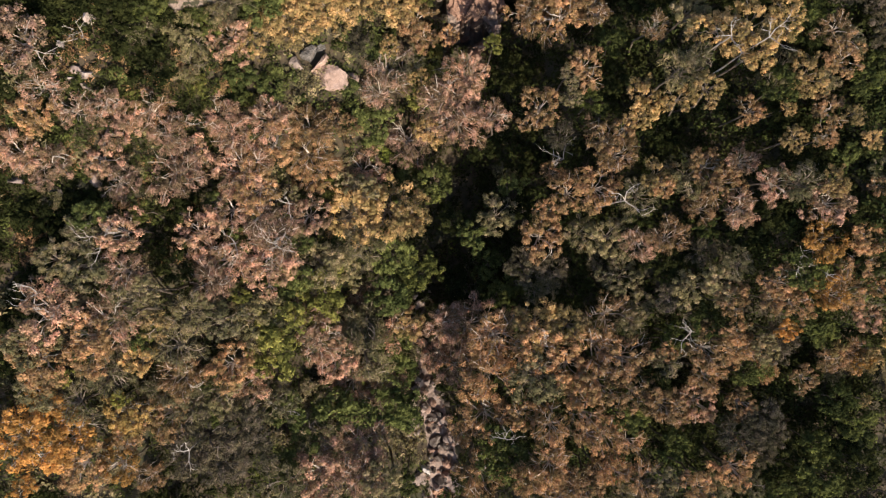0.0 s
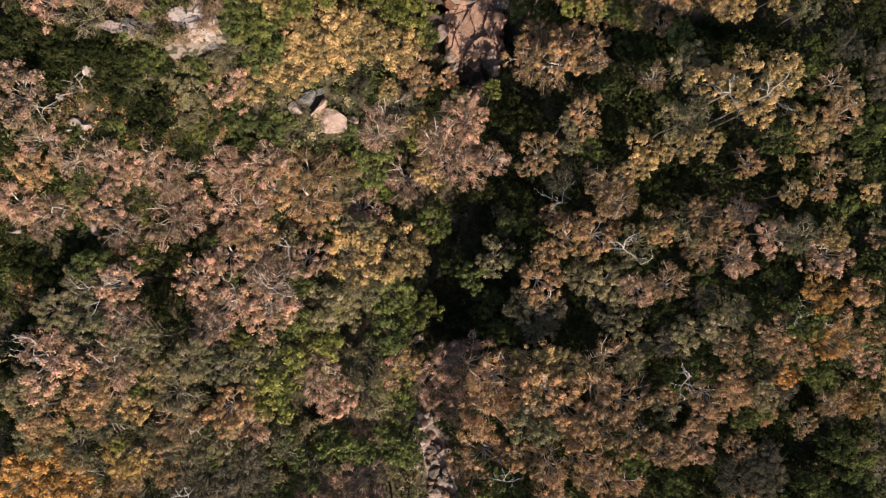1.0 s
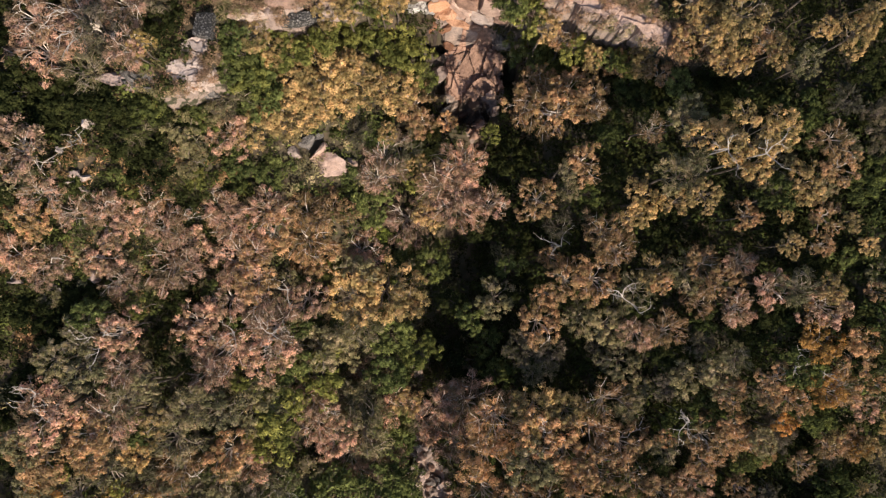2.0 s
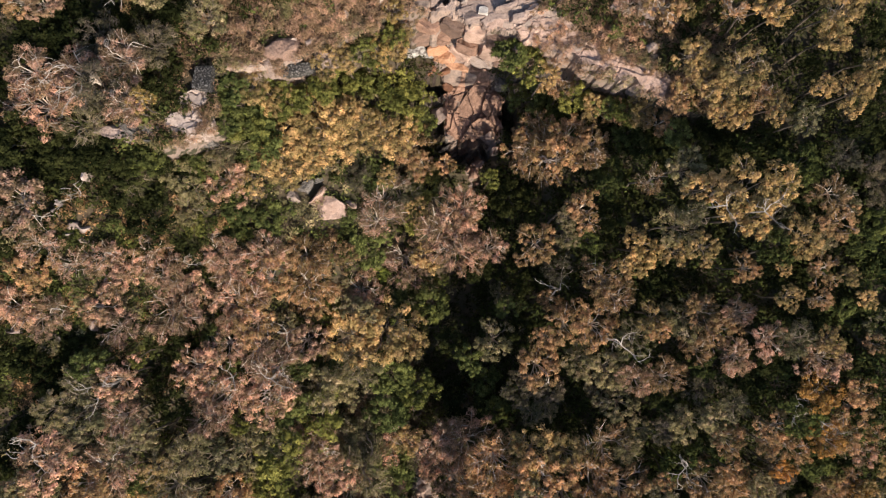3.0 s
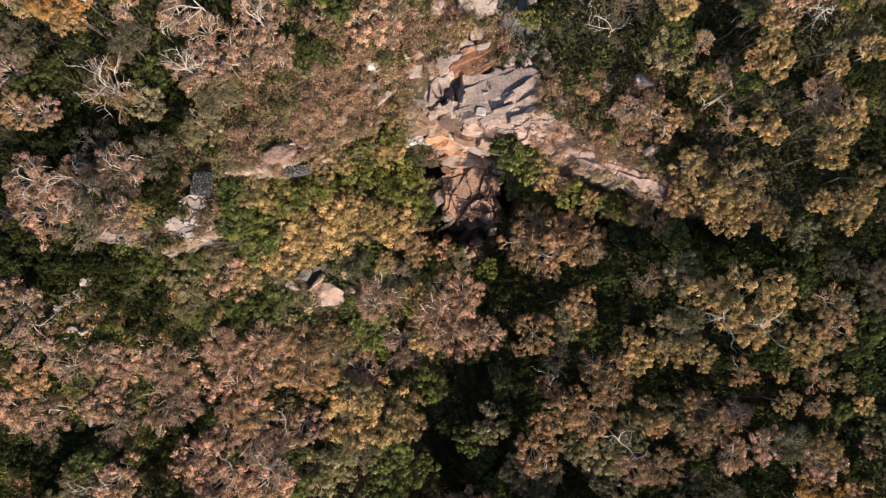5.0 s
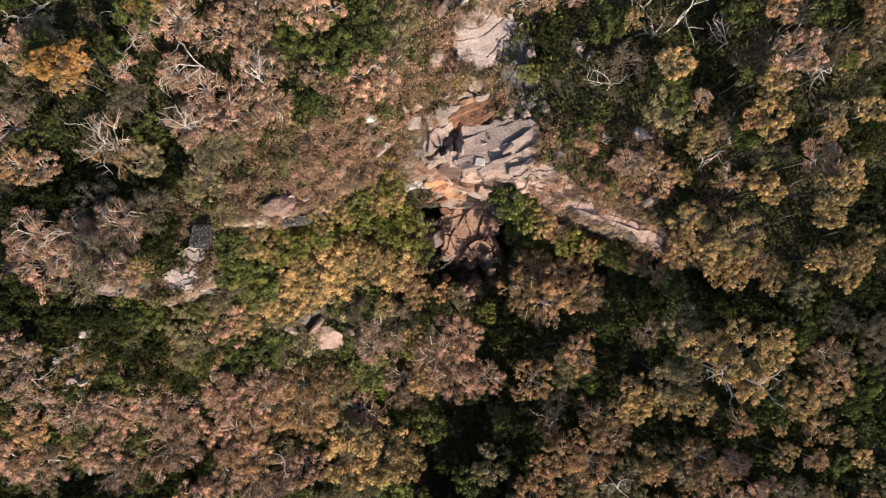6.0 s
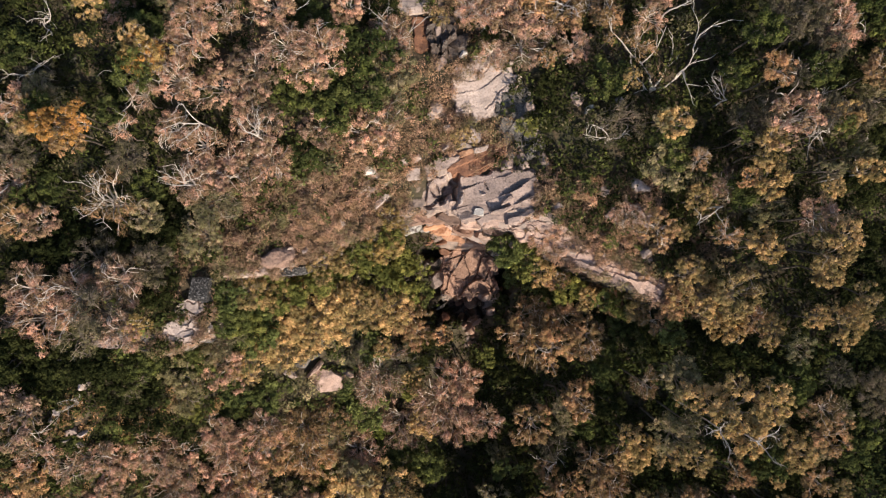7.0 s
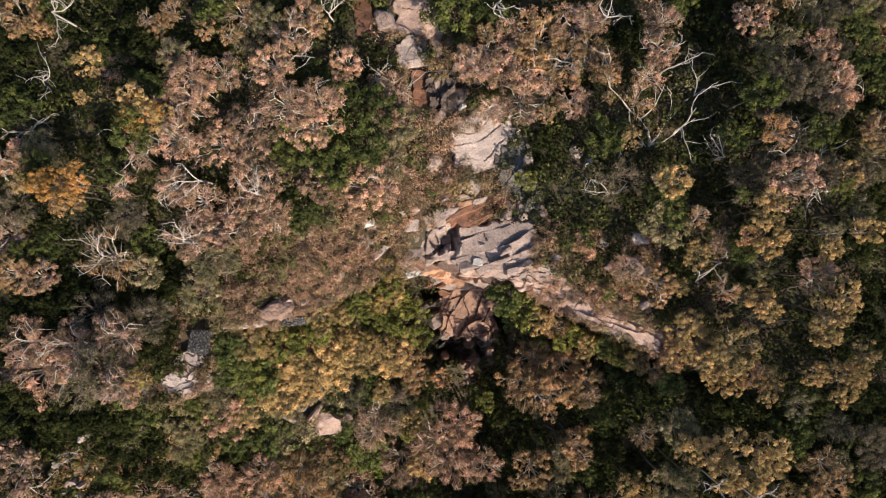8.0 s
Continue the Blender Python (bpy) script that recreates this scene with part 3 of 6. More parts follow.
grove(RUST, [(-20.9, 75.3, 26.8, 2.4), (-28.1, 75.3, 26.8, 1.3), (36.1, 76.4, 29.7, 2.7), (36.7, 80.0, 28.5, 1.7), (49.6, 80.8, 25.9, 1.6)])
grove(TAN, [(-11.5, -42.1, -5.7, 2.3), (23.1, -41.5, 0.2, 1.8), (-22.6, -41.4, -2.8, 2.3), (-10.0, -36.8, -3.1, 3.5), (-24.3, -35.8, -0.5, 3.4), (26.5, -35.7, 3.4, 1.9), (40.2, -35.4, 2.8, 2.7), (44.1, -34.1, 5.1, 2.3), (32.1, -33.1, 5.4, 2.2), (-20.2, -30.5, -5.5, 4.1), (-25.7, -28.8, -1.8, 1.1), (-20.5, -25.5, -6.9, 4.1)])
grove(TAN, [(-36.9, -24.7, 4.8, 1.6), (-26.3, -23.4, 1.2, 3.8), (67.1, -22.2, 3.9, 2.4), (-35.9, -22.1, 6.1, 3.0), (-21.3, -22.1, -4.8, 1.5), (-24.6, -20.7, -0.3, 1.1), (-31.9, -20.4, 6.4, 3.0), (-48.4, -20.3, 12.8, 3.1), (-39.5, -19.9, 6.9, 2.9), (13.4, -18.4, 4.7, 3.9), (-52.3, -18.0, 13.5, 3.0), (56.2, -18.0, 4.3, 1.7)])
grove(TAN, [(65.0, -18.0, 2.4, 1.8), (-4.4, -17.4, -11.0, 1.5), (-61.5, -16.8, 11.7, 2.3), (-12.8, -16.8, -4.1, 5.2), (31.9, -16.2, 6.0, 2.4), (-44.3, -15.8, 13.6, 3.4), (42.5, -13.2, 11.9, 2.0), (-35.3, -13.0, 12.8, 3.4), (-16.7, -12.6, -6.3, 4.5), (-13.0, -11.7, -6.0, 3.6), (-51.7, -11.6, 17.4, 2.9), (27.3, -10.6, 4.4, 2.3)])
grove(TAN, [(-27.3, -10.2, 6.0, 3.8), (-30.7, -9.8, 9.6, 3.2), (-33.5, -8.6, 13.6, 3.0), (28.9, -7.9, 3.2, 2.3), (-40.1, -6.9, 15.9, 2.9), (14.0, -6.6, 0.7, 1.7), (15.9, -5.6, 1.3, 1.7), (34.4, -5.2, 9.3, 2.7), (-38.1, -5.2, 15.8, 2.4), (36.5, -4.3, 12.0, 2.6), (26.3, -4.0, 3.8, 2.9), (-15.8, -2.9, -1.3, 3.4)])
grove(TAN, [(-18.5, -2.4, 2.3, 4.1), (38.6, -2.1, 13.0, 2.0), (-44.2, -2.0, 17.3, 3.2), (-47.9, -1.3, 17.9, 2.3), (-12.1, 0.9, 1.2, 3.4), (23.4, 1.7, 6.3, 3.1), (-45.1, 1.8, 17.0, 2.9), (19.9, 2.3, 4.4, 2.5), (-21.1, 2.5, 2.8, 1.5), (-24.3, 3.4, 5.7, 1.4), (-30.9, 3.5, 7.4, 1.0), (7.9, 5.0, 2.8, 2.9)])
grove(TAN, [(-49.4, 6.5, 13.3, 1.6), (25.9, 7.1, 12.2, 2.6), (42.1, 7.8, 21.1, 2.3), (-22.3, 8.3, 2.8, 1.3), (-13.0, 8.5, 0.7, 4.2), (32.0, 9.4, 14.0, 2.9), (52.4, 9.4, 19.9, 2.1), (9.4, 11.5, -2.2, 1.7), (-45.6, 13.0, 15.5, 1.1), (-26.4, 18.4, 7.6, 1.3), (16.9, 19.8, 12.4, 1.5), (44.6, 19.9, 21.2, 1.6)])
grove(TAN, [(28.7, 21.2, 20.2, 2.6), (-48.8, 21.3, 19.3, 1.7), (40.6, 22.0, 19.6, 2.4), (16.4, 22.5, 13.3, 1.5), (30.1, 22.7, 20.8, 1.8), (-20.5, 23.9, 6.6, 1.2), (47.3, 23.9, 21.2, 2.0), (-33.1, 24.1, 12.9, 2.4), (-5.8, 26.4, 4.2, 3.1), (-37.8, 26.7, 17.7, 1.9), (-33.1, 27.9, 14.5, 2.8), (29.2, 28.0, 20.4, 2.6)])
grove(TAN, [(-29.0, 29.8, 14.7, 1.5), (-27.3, 32.0, 12.5, 3.1), (39.8, 32.6, 26.3, 1.7), (-41.6, 33.4, 21.6, 3.1), (-26.3, 44.9, 23.8, 2.6), (-32.1, 47.2, 24.8, 2.1), (35.9, 48.4, 25.9, 2.0), (-24.6, 48.7, 25.0, 2.8), (40.9, 51.4, 30.0, 1.3), (25.1, 52.3, 26.8, 2.6), (44.3, 53.3, 29.3, 1.7), (24.1, 57.0, 28.1, 1.2)])
grove(TAN, [(46.6, 59.3, 29.4, 2.3), (-5.5, 59.8, 23.5, 2.4), (-42.6, 60.4, 27.0, 2.1), (-4.9, 63.6, 23.6, 2.7), (-49.2, 64.8, 26.0, 2.2), (-27.6, 70.4, 27.9, 1.8), (35.5, 71.2, 29.7, 2.5), (-20.0, 72.8, 25.4, 2.2), (-17.8, 74.2, 27.2, 1.9), (40.7, 75.1, 29.1, 2.6), (44.8, 77.7, 29.7, 2.7), (38.9, 78.6, 29.4, 2.2)])
grove(TAN, [(-9.1, 80.6, 21.6, 2.8), (-20.3, 80.9, 24.8, 2.4), (30.3, 85.0, 27.4, 1.8), (-50.4, 85.1, 26.1, 1.5), (-3.2, 88.6, 21.7, 3.0)])
grove(GOLD, [(59.4, -21.3, 6.3, 0.9), (60.2, -15.6, 6.7, 1.7), (56.0, -14.6, 6.0, 1.5), (-39.5, -14.4, 13.2, 2.3), (-5.3, -12.5, -5.3, 2.5), (64.2, -12.0, 4.6, 2.2), (13.5, -11.3, 3.8, 3.9), (18.2, -11.2, 4.5, 3.2), (-36.3, -9.8, 15.2, 1.9), (-5.3, 4.7, 1.4, 3.2), (-13.8, 5.1, 0.9, 4.6), (-8.7, 6.0, 0.9, 5.5)])
grove(GOLD, [(45.5, 7.8, 21.8, 1.7), (27.8, 9.4, 13.6, 2.3), (50.0, 12.8, 20.8, 1.3), (41.0, 12.9, 20.8, 1.6), (47.7, 15.6, 21.3, 1.3), (39.9, 16.3, 21.4, 0.9), (25.3, 16.9, 15.8, 1.9), (-2.4, 17.4, 2.6, 2.3), (28.6, 18.2, 18.8, 1.8), (25.3, 18.7, 16.7, 2.5), (30.9, 18.9, 21.2, 1.9), (41.9, 19.9, 22.3, 2.3)])
grove(GOLD, [(35.1, 22.1, 24.3, 2.2), (-3.2, 24.4, 4.3, 1.8), (34.8, 25.1, 23.8, 3.5), (38.7, 25.8, 23.5, 2.5), (32.1, 25.9, 21.5, 2.6), (-25.4, 28.4, 11.7, 2.6), (-7.6, 29.0, 4.9, 1.6), (-18.5, 29.6, 10.8, 1.7), (-20.8, 29.8, 8.3, 3.3), (-16.8, 30.4, 10.8, 1.8), (-20.6, 30.6, 11.4, 1.9), (-22.8, 31.3, 11.6, 1.7)])
grove(GOLD, [(-20.5, 31.5, 10.2, 3.6), (-18.4, 31.5, 11.6, 2.1), (-16.4, 32.4, 11.6, 1.9), (-16.1, 32.8, 9.3, 3.7), (-20.5, 33.0, 12.2, 2.0), (-13.2, 33.0, 8.7, 2.9), (-14.6, 33.8, 11.4, 1.8), (34.5, 34.1, 22.1, 1.7), (37.3, 34.2, 25.1, 1.7), (-17.0, 34.5, 12.2, 2.0), (33.0, 34.5, 20.9, 1.6), (-20.9, 34.7, 11.6, 2.5)])
grove(GOLD, [(-7.1, 34.8, 7.5, 3.3), (44.4, 35.3, 27.5, 2.2), (25.5, 35.4, 14.4, 1.7), (-11.7, 35.7, 8.5, 3.9), (-14.1, 35.7, 12.0, 1.9), (41.0, 35.9, 27.2, 1.3), (45.3, 36.0, 27.8, 1.3), (-15.9, 36.0, 10.4, 4.2), (-18.4, 36.0, 12.6, 1.8), (25.7, 36.2, 15.5, 1.8), (-10.6, 36.2, 10.8, 1.7), (32.5, 36.4, 22.2, 1.9)])
grove(GOLD, [(-12.3, 37.0, 11.6, 1.8), (19.5, 37.2, 14.3, 1.6), (-21.4, 37.9, 15.4, 2.3), (31.1, 38.1, 22.4, 2.7), (-23.1, 38.2, 18.6, 2.2), (46.0, 38.4, 27.6, 1.5), (33.7, 38.5, 24.9, 2.9), (28.9, 40.7, 23.1, 2.0), (13.5, 40.7, 15.4, 1.9), (41.4, 40.8, 28.4, 1.9), (-13.6, 41.4, 18.7, 2.2), (-11.7, 42.0, 17.6, 1.9)])
grove(GOLD, [(40.9, 42.8, 30.1, 2.2), (35.5, 43.2, 28.4, 1.3), (-6.2, 43.8, 15.2, 2.0), (34.6, 44.3, 27.8, 1.7), (42.2, 44.6, 30.6, 1.7), (27.5, 45.3, 24.1, 1.1), (-5.0, 45.4, 15.8, 1.7), (29.2, 49.0, 25.2, 1.7), (40.8, 49.7, 30.2, 1.1), (35.5, 50.8, 28.4, 2.0), (44.5, 51.4, 30.1, 1.5), (35.0, 53.4, 29.3, 1.8)])
grove(GOLD, [(34.7, 54.8, 29.9, 1.5), (3.1, 56.5, 21.6, 1.4), (25.5, 56.7, 28.4, 1.9), (-43.4, 56.8, 27.8, 1.8), (42.6, 57.1, 29.9, 1.8), (20.8, 61.4, 28.4, 1.1), (-30.6, 65.1, 30.2, 1.7), (-37.8, 65.9, 26.8, 0.8), (0.5, 69.4, 23.7, 1.1), (-37.5, 70.0, 26.3, 1.6)])
grove(DUSKY, [(-58.1, -42.1, 6.6, 2.3), (-44.6, -41.7, 4.3, 2.7), (-63.5, -39.7, 8.2, 2.5), (-59.7, -37.2, 7.6, 2.2), (32.2, -35.7, 4.9, 1.7), (28.9, -34.4, 4.8, 1.9), (-32.3, -31.1, 5.3, 3.4), (-35.9, -30.0, 6.2, 3.8), (-28.4, -29.6, 2.5, 3.5), (46.9, -29.4, 4.0, 2.3), (42.3, -27.2, 4.8, 3.2), (-34.4, -26.9, 6.0, 4.6)])
grove(DUSKY, [(46.8, -26.7, 5.3, 2.4), (-29.5, -25.8, 4.2, 4.3), (46.1, -23.9, 5.2, 2.9), (-60.5, -21.0, 10.4, 2.4), (46.5, -14.5, 7.9, 1.9), (46.1, -12.5, 9.5, 2.5), (31.8, -6.9, 7.5, 2.1), (16.2, -3.4, 1.2, 2.3), (12.1, -2.8, 1.7, 2.7), (24.5, -2.4, 1.7, 2.7), (35.2, -0.1, 9.9, 2.2), (57.3, 1.8, 20.0, 2.5)])
grove(DUSKY, [(57.6, 6.9, 20.0, 1.7), (56.3, 9.0, 20.0, 1.9), (16.4, 15.6, 7.8, 2.4), (51.8, 23.7, 19.9, 2.3), (51.9, 26.3, 21.6, 2.3), (50.4, 28.0, 22.8, 1.7), (-12.2, 29.3, 6.4, 2.4), (46.0, 29.3, 23.3, 2.0), (-44.0, 29.5, 13.8, 1.4), (-27.5, 30.4, 13.8, 1.4), (-37.2, 36.2, 25.7, 3.5), (-32.6, 41.8, 23.9, 2.7)])
grove(DUSKY, [(-38.3, 42.1, 23.9, 2.7), (-52.3, 44.8, 21.3, 2.1), (-32.5, 52.9, 28.4, 2.1), (-47.2, 54.6, 23.2, 2.6), (33.7, 56.8, 28.1, 2.3), (39.9, 57.5, 31.6, 1.9), (44.3, 57.5, 29.4, 1.8), (20.2, 57.6, 26.5, 2.3), (35.0, 58.2, 29.6, 1.8), (36.2, 60.7, 32.0, 1.2), (-55.3, 61.0, 25.2, 2.1), (-43.8, 63.3, 25.1, 2.1)])
grove(DUSKY, [(39.8, 63.6, 31.7, 1.8), (35.7, 64.9, 32.0, 1.0), (38.3, 66.4, 31.5, 2.2), (35.3, 66.9, 31.7, 2.3), (41.9, 70.2, 30.2, 1.0), (-40.9, 71.3, 25.1, 1.7), (42.9, 75.5, 29.5, 2.0), (54.4, 75.7, 27.3, 2.6), (47.5, 75.9, 27.6, 2.2), (-45.9, 77.0, 26.0, 1.5), (-17.0, 79.8, 24.9, 1.8), (7.0, 82.5, 23.3, 3.0)])
grove(DUSKY, [(-32.0, 83.4, 25.7, 2.2), (-43.5, 85.1, 26.0, 1.6), (52.5, 91.8, 24.1, 1.9), (-12.5, 91.9, 21.7, 2.0)])
# Dark crowns set into gaps and below the cliff to paint shade there.
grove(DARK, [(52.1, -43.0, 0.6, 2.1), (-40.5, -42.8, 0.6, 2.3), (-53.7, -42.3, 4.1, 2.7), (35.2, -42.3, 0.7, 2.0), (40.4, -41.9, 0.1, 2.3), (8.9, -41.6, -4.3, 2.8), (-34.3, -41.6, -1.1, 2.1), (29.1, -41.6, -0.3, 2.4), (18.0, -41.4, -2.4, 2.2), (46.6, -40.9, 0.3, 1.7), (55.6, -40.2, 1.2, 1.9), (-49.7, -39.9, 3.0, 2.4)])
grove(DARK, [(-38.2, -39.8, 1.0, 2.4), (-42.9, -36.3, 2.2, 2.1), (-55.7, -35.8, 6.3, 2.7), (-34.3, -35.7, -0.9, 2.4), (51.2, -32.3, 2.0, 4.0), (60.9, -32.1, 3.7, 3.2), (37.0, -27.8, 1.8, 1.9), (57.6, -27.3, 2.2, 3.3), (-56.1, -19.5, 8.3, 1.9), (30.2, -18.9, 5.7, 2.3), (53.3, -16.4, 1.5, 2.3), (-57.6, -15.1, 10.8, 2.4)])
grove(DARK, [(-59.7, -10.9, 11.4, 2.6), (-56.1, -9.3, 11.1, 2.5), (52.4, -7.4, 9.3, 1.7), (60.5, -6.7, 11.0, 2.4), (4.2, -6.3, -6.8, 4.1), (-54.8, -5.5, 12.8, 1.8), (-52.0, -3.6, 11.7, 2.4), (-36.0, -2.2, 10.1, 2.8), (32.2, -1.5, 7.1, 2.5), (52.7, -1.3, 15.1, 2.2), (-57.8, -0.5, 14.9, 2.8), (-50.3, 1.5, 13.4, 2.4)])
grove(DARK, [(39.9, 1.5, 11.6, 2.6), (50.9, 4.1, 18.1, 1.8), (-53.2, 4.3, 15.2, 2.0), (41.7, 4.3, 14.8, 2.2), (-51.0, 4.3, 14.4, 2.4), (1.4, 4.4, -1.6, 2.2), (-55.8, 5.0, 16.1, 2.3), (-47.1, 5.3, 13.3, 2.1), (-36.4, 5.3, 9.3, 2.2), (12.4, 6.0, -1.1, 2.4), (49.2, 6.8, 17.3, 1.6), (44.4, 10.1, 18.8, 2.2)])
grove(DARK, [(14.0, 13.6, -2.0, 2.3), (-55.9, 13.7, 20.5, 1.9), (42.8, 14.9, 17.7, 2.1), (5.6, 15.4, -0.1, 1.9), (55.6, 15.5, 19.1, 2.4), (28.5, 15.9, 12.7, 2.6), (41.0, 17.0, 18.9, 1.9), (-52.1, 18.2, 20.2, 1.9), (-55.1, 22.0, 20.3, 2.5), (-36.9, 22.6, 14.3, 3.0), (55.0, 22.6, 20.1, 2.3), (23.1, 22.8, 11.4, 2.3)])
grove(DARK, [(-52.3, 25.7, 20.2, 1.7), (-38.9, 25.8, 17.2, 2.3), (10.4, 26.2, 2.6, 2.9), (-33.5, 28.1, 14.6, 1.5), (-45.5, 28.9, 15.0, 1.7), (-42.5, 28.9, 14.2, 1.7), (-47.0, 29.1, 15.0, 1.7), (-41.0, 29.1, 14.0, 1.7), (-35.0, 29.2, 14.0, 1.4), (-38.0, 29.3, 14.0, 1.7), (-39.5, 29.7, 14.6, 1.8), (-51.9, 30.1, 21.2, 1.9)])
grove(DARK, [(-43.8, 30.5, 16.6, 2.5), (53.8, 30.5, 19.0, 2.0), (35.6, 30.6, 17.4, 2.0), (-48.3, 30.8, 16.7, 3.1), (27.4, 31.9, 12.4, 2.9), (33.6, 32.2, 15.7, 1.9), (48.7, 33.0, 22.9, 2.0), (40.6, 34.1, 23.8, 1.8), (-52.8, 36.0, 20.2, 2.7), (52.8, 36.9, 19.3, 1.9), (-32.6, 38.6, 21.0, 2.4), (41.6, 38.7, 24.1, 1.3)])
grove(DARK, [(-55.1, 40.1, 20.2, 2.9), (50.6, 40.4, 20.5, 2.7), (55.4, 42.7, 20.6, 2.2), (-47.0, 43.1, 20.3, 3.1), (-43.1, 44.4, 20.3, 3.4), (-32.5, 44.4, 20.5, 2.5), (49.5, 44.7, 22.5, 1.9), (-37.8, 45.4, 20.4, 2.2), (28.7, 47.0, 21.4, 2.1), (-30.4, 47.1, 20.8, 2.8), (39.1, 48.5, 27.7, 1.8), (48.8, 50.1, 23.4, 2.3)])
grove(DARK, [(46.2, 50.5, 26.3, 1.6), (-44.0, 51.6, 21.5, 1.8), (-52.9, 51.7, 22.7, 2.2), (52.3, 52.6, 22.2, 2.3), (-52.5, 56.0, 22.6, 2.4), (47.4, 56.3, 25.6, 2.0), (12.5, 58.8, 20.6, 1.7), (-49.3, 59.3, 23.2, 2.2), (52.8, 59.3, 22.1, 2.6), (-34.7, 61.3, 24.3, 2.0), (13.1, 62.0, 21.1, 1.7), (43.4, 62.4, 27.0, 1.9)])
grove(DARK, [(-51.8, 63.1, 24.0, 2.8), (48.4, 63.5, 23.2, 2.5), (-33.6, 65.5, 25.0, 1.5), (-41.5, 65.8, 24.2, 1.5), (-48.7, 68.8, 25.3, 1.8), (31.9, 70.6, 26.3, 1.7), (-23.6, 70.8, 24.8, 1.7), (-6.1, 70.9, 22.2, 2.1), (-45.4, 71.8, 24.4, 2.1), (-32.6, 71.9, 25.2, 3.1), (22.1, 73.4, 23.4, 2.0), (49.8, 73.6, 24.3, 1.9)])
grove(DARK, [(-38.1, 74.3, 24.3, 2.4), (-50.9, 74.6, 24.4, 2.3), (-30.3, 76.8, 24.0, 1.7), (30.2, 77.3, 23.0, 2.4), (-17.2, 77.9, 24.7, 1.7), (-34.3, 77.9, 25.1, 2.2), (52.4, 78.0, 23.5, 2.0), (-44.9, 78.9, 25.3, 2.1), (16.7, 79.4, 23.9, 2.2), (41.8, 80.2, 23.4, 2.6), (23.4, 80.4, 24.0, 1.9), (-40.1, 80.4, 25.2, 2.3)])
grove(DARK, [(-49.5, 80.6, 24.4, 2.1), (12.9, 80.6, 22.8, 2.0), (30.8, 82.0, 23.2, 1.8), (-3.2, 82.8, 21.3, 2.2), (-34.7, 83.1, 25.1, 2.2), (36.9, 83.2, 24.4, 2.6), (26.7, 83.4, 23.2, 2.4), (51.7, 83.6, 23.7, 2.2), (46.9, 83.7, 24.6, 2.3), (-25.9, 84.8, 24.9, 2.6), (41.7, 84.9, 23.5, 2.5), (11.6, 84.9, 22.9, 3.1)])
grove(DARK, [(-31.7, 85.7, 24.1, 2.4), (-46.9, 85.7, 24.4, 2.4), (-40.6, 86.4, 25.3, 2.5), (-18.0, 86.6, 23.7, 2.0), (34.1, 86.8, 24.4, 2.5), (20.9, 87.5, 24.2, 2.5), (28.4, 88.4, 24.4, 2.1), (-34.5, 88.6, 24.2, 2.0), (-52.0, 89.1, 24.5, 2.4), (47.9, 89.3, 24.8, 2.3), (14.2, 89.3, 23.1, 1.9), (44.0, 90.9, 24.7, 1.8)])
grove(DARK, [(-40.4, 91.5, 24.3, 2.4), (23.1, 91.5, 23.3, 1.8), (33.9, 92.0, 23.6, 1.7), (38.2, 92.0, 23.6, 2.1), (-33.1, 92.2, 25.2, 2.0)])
grove(GREEN, [(59.9, -42.6, 4.5, 2.0), (-16.9, -42.5, -6.8, 2.5), (-29.2, -42.0, -1.9, 2.2), (3.1, -41.9, -9.1, 3.2), (-6.1, -38.5, -7.9, 2.2), (49.0, -35.9, 4.3, 2.3), (-26.5, -33.9, -2.3, 3.5), (55.6, -33.1, 3.1, 3.5), (9.7, -31.6, 1.7, 4.6), (33.6, -28.1, 4.9, 2.1), (54.0, -28.1, 3.7, 2.0), (61.3, -25.9, 3.1, 3.2)])
grove(GREEN, [(27.4, -24.0, 5.4, 2.2), (-33.0, -23.9, 4.6, 1.4), (0.0, -23.5, -14.4, 1.8), (56.1, -21.4, 5.8, 2.4), (43.0, -17.8, 6.4, 1.9), (33.0, -12.5, 5.7, 2.1), (51.7, -11.0, 8.9, 2.0), (36.6, -9.9, 7.6, 2.8), (48.9, -9.3, 12.5, 2.6), (-6.2, -7.8, -5.0, 1.7), (8.8, -7.3, -5.4, 2.3), (11.1, -5.6, -4.3, 2.1)])
grove(GREEN, [(-6.0, -3.3, -2.9, 1.5), (45.6, -2.7, 16.3, 2.8), (7.3, -2.1, -4.4, 2.4), (55.7, -1.8, 17.0, 1.8), (-5.5, 0.0, -1.7, 1.2), (-17.4, 1.8, -0.4, 2.6), (35.4, 2.8, 10.9, 1.7), (27.2, 4.1, 7.8, 1.9), (55.6, 6.0, 20.0, 2.2), (-16.2, 8.2, -0.8, 1.0), (-45.5, 10.0, 14.3, 1.4), (-1.2, 10.3, -0.5, 3.0)])
grove(GREEN, [(-8.2, 10.4, -4.2, 1.4), (-5.6, 10.6, -2.8, 3.5), (38.6, 18.8, 22.6, 2.0), (48.8, 19.4, 21.6, 1.9), (19.7, 19.7, 11.2, 2.2), (-44.5, 19.8, 17.7, 1.3), (50.5, 21.1, 19.8, 2.4), (-28.4, 21.2, 8.2, 1.7), (-30.8, 22.3, 9.6, 1.0), (41.8, 25.9, 21.0, 2.5), (21.6, 26.9, 13.3, 1.7), (41.3, 28.4, 22.8, 2.2)])
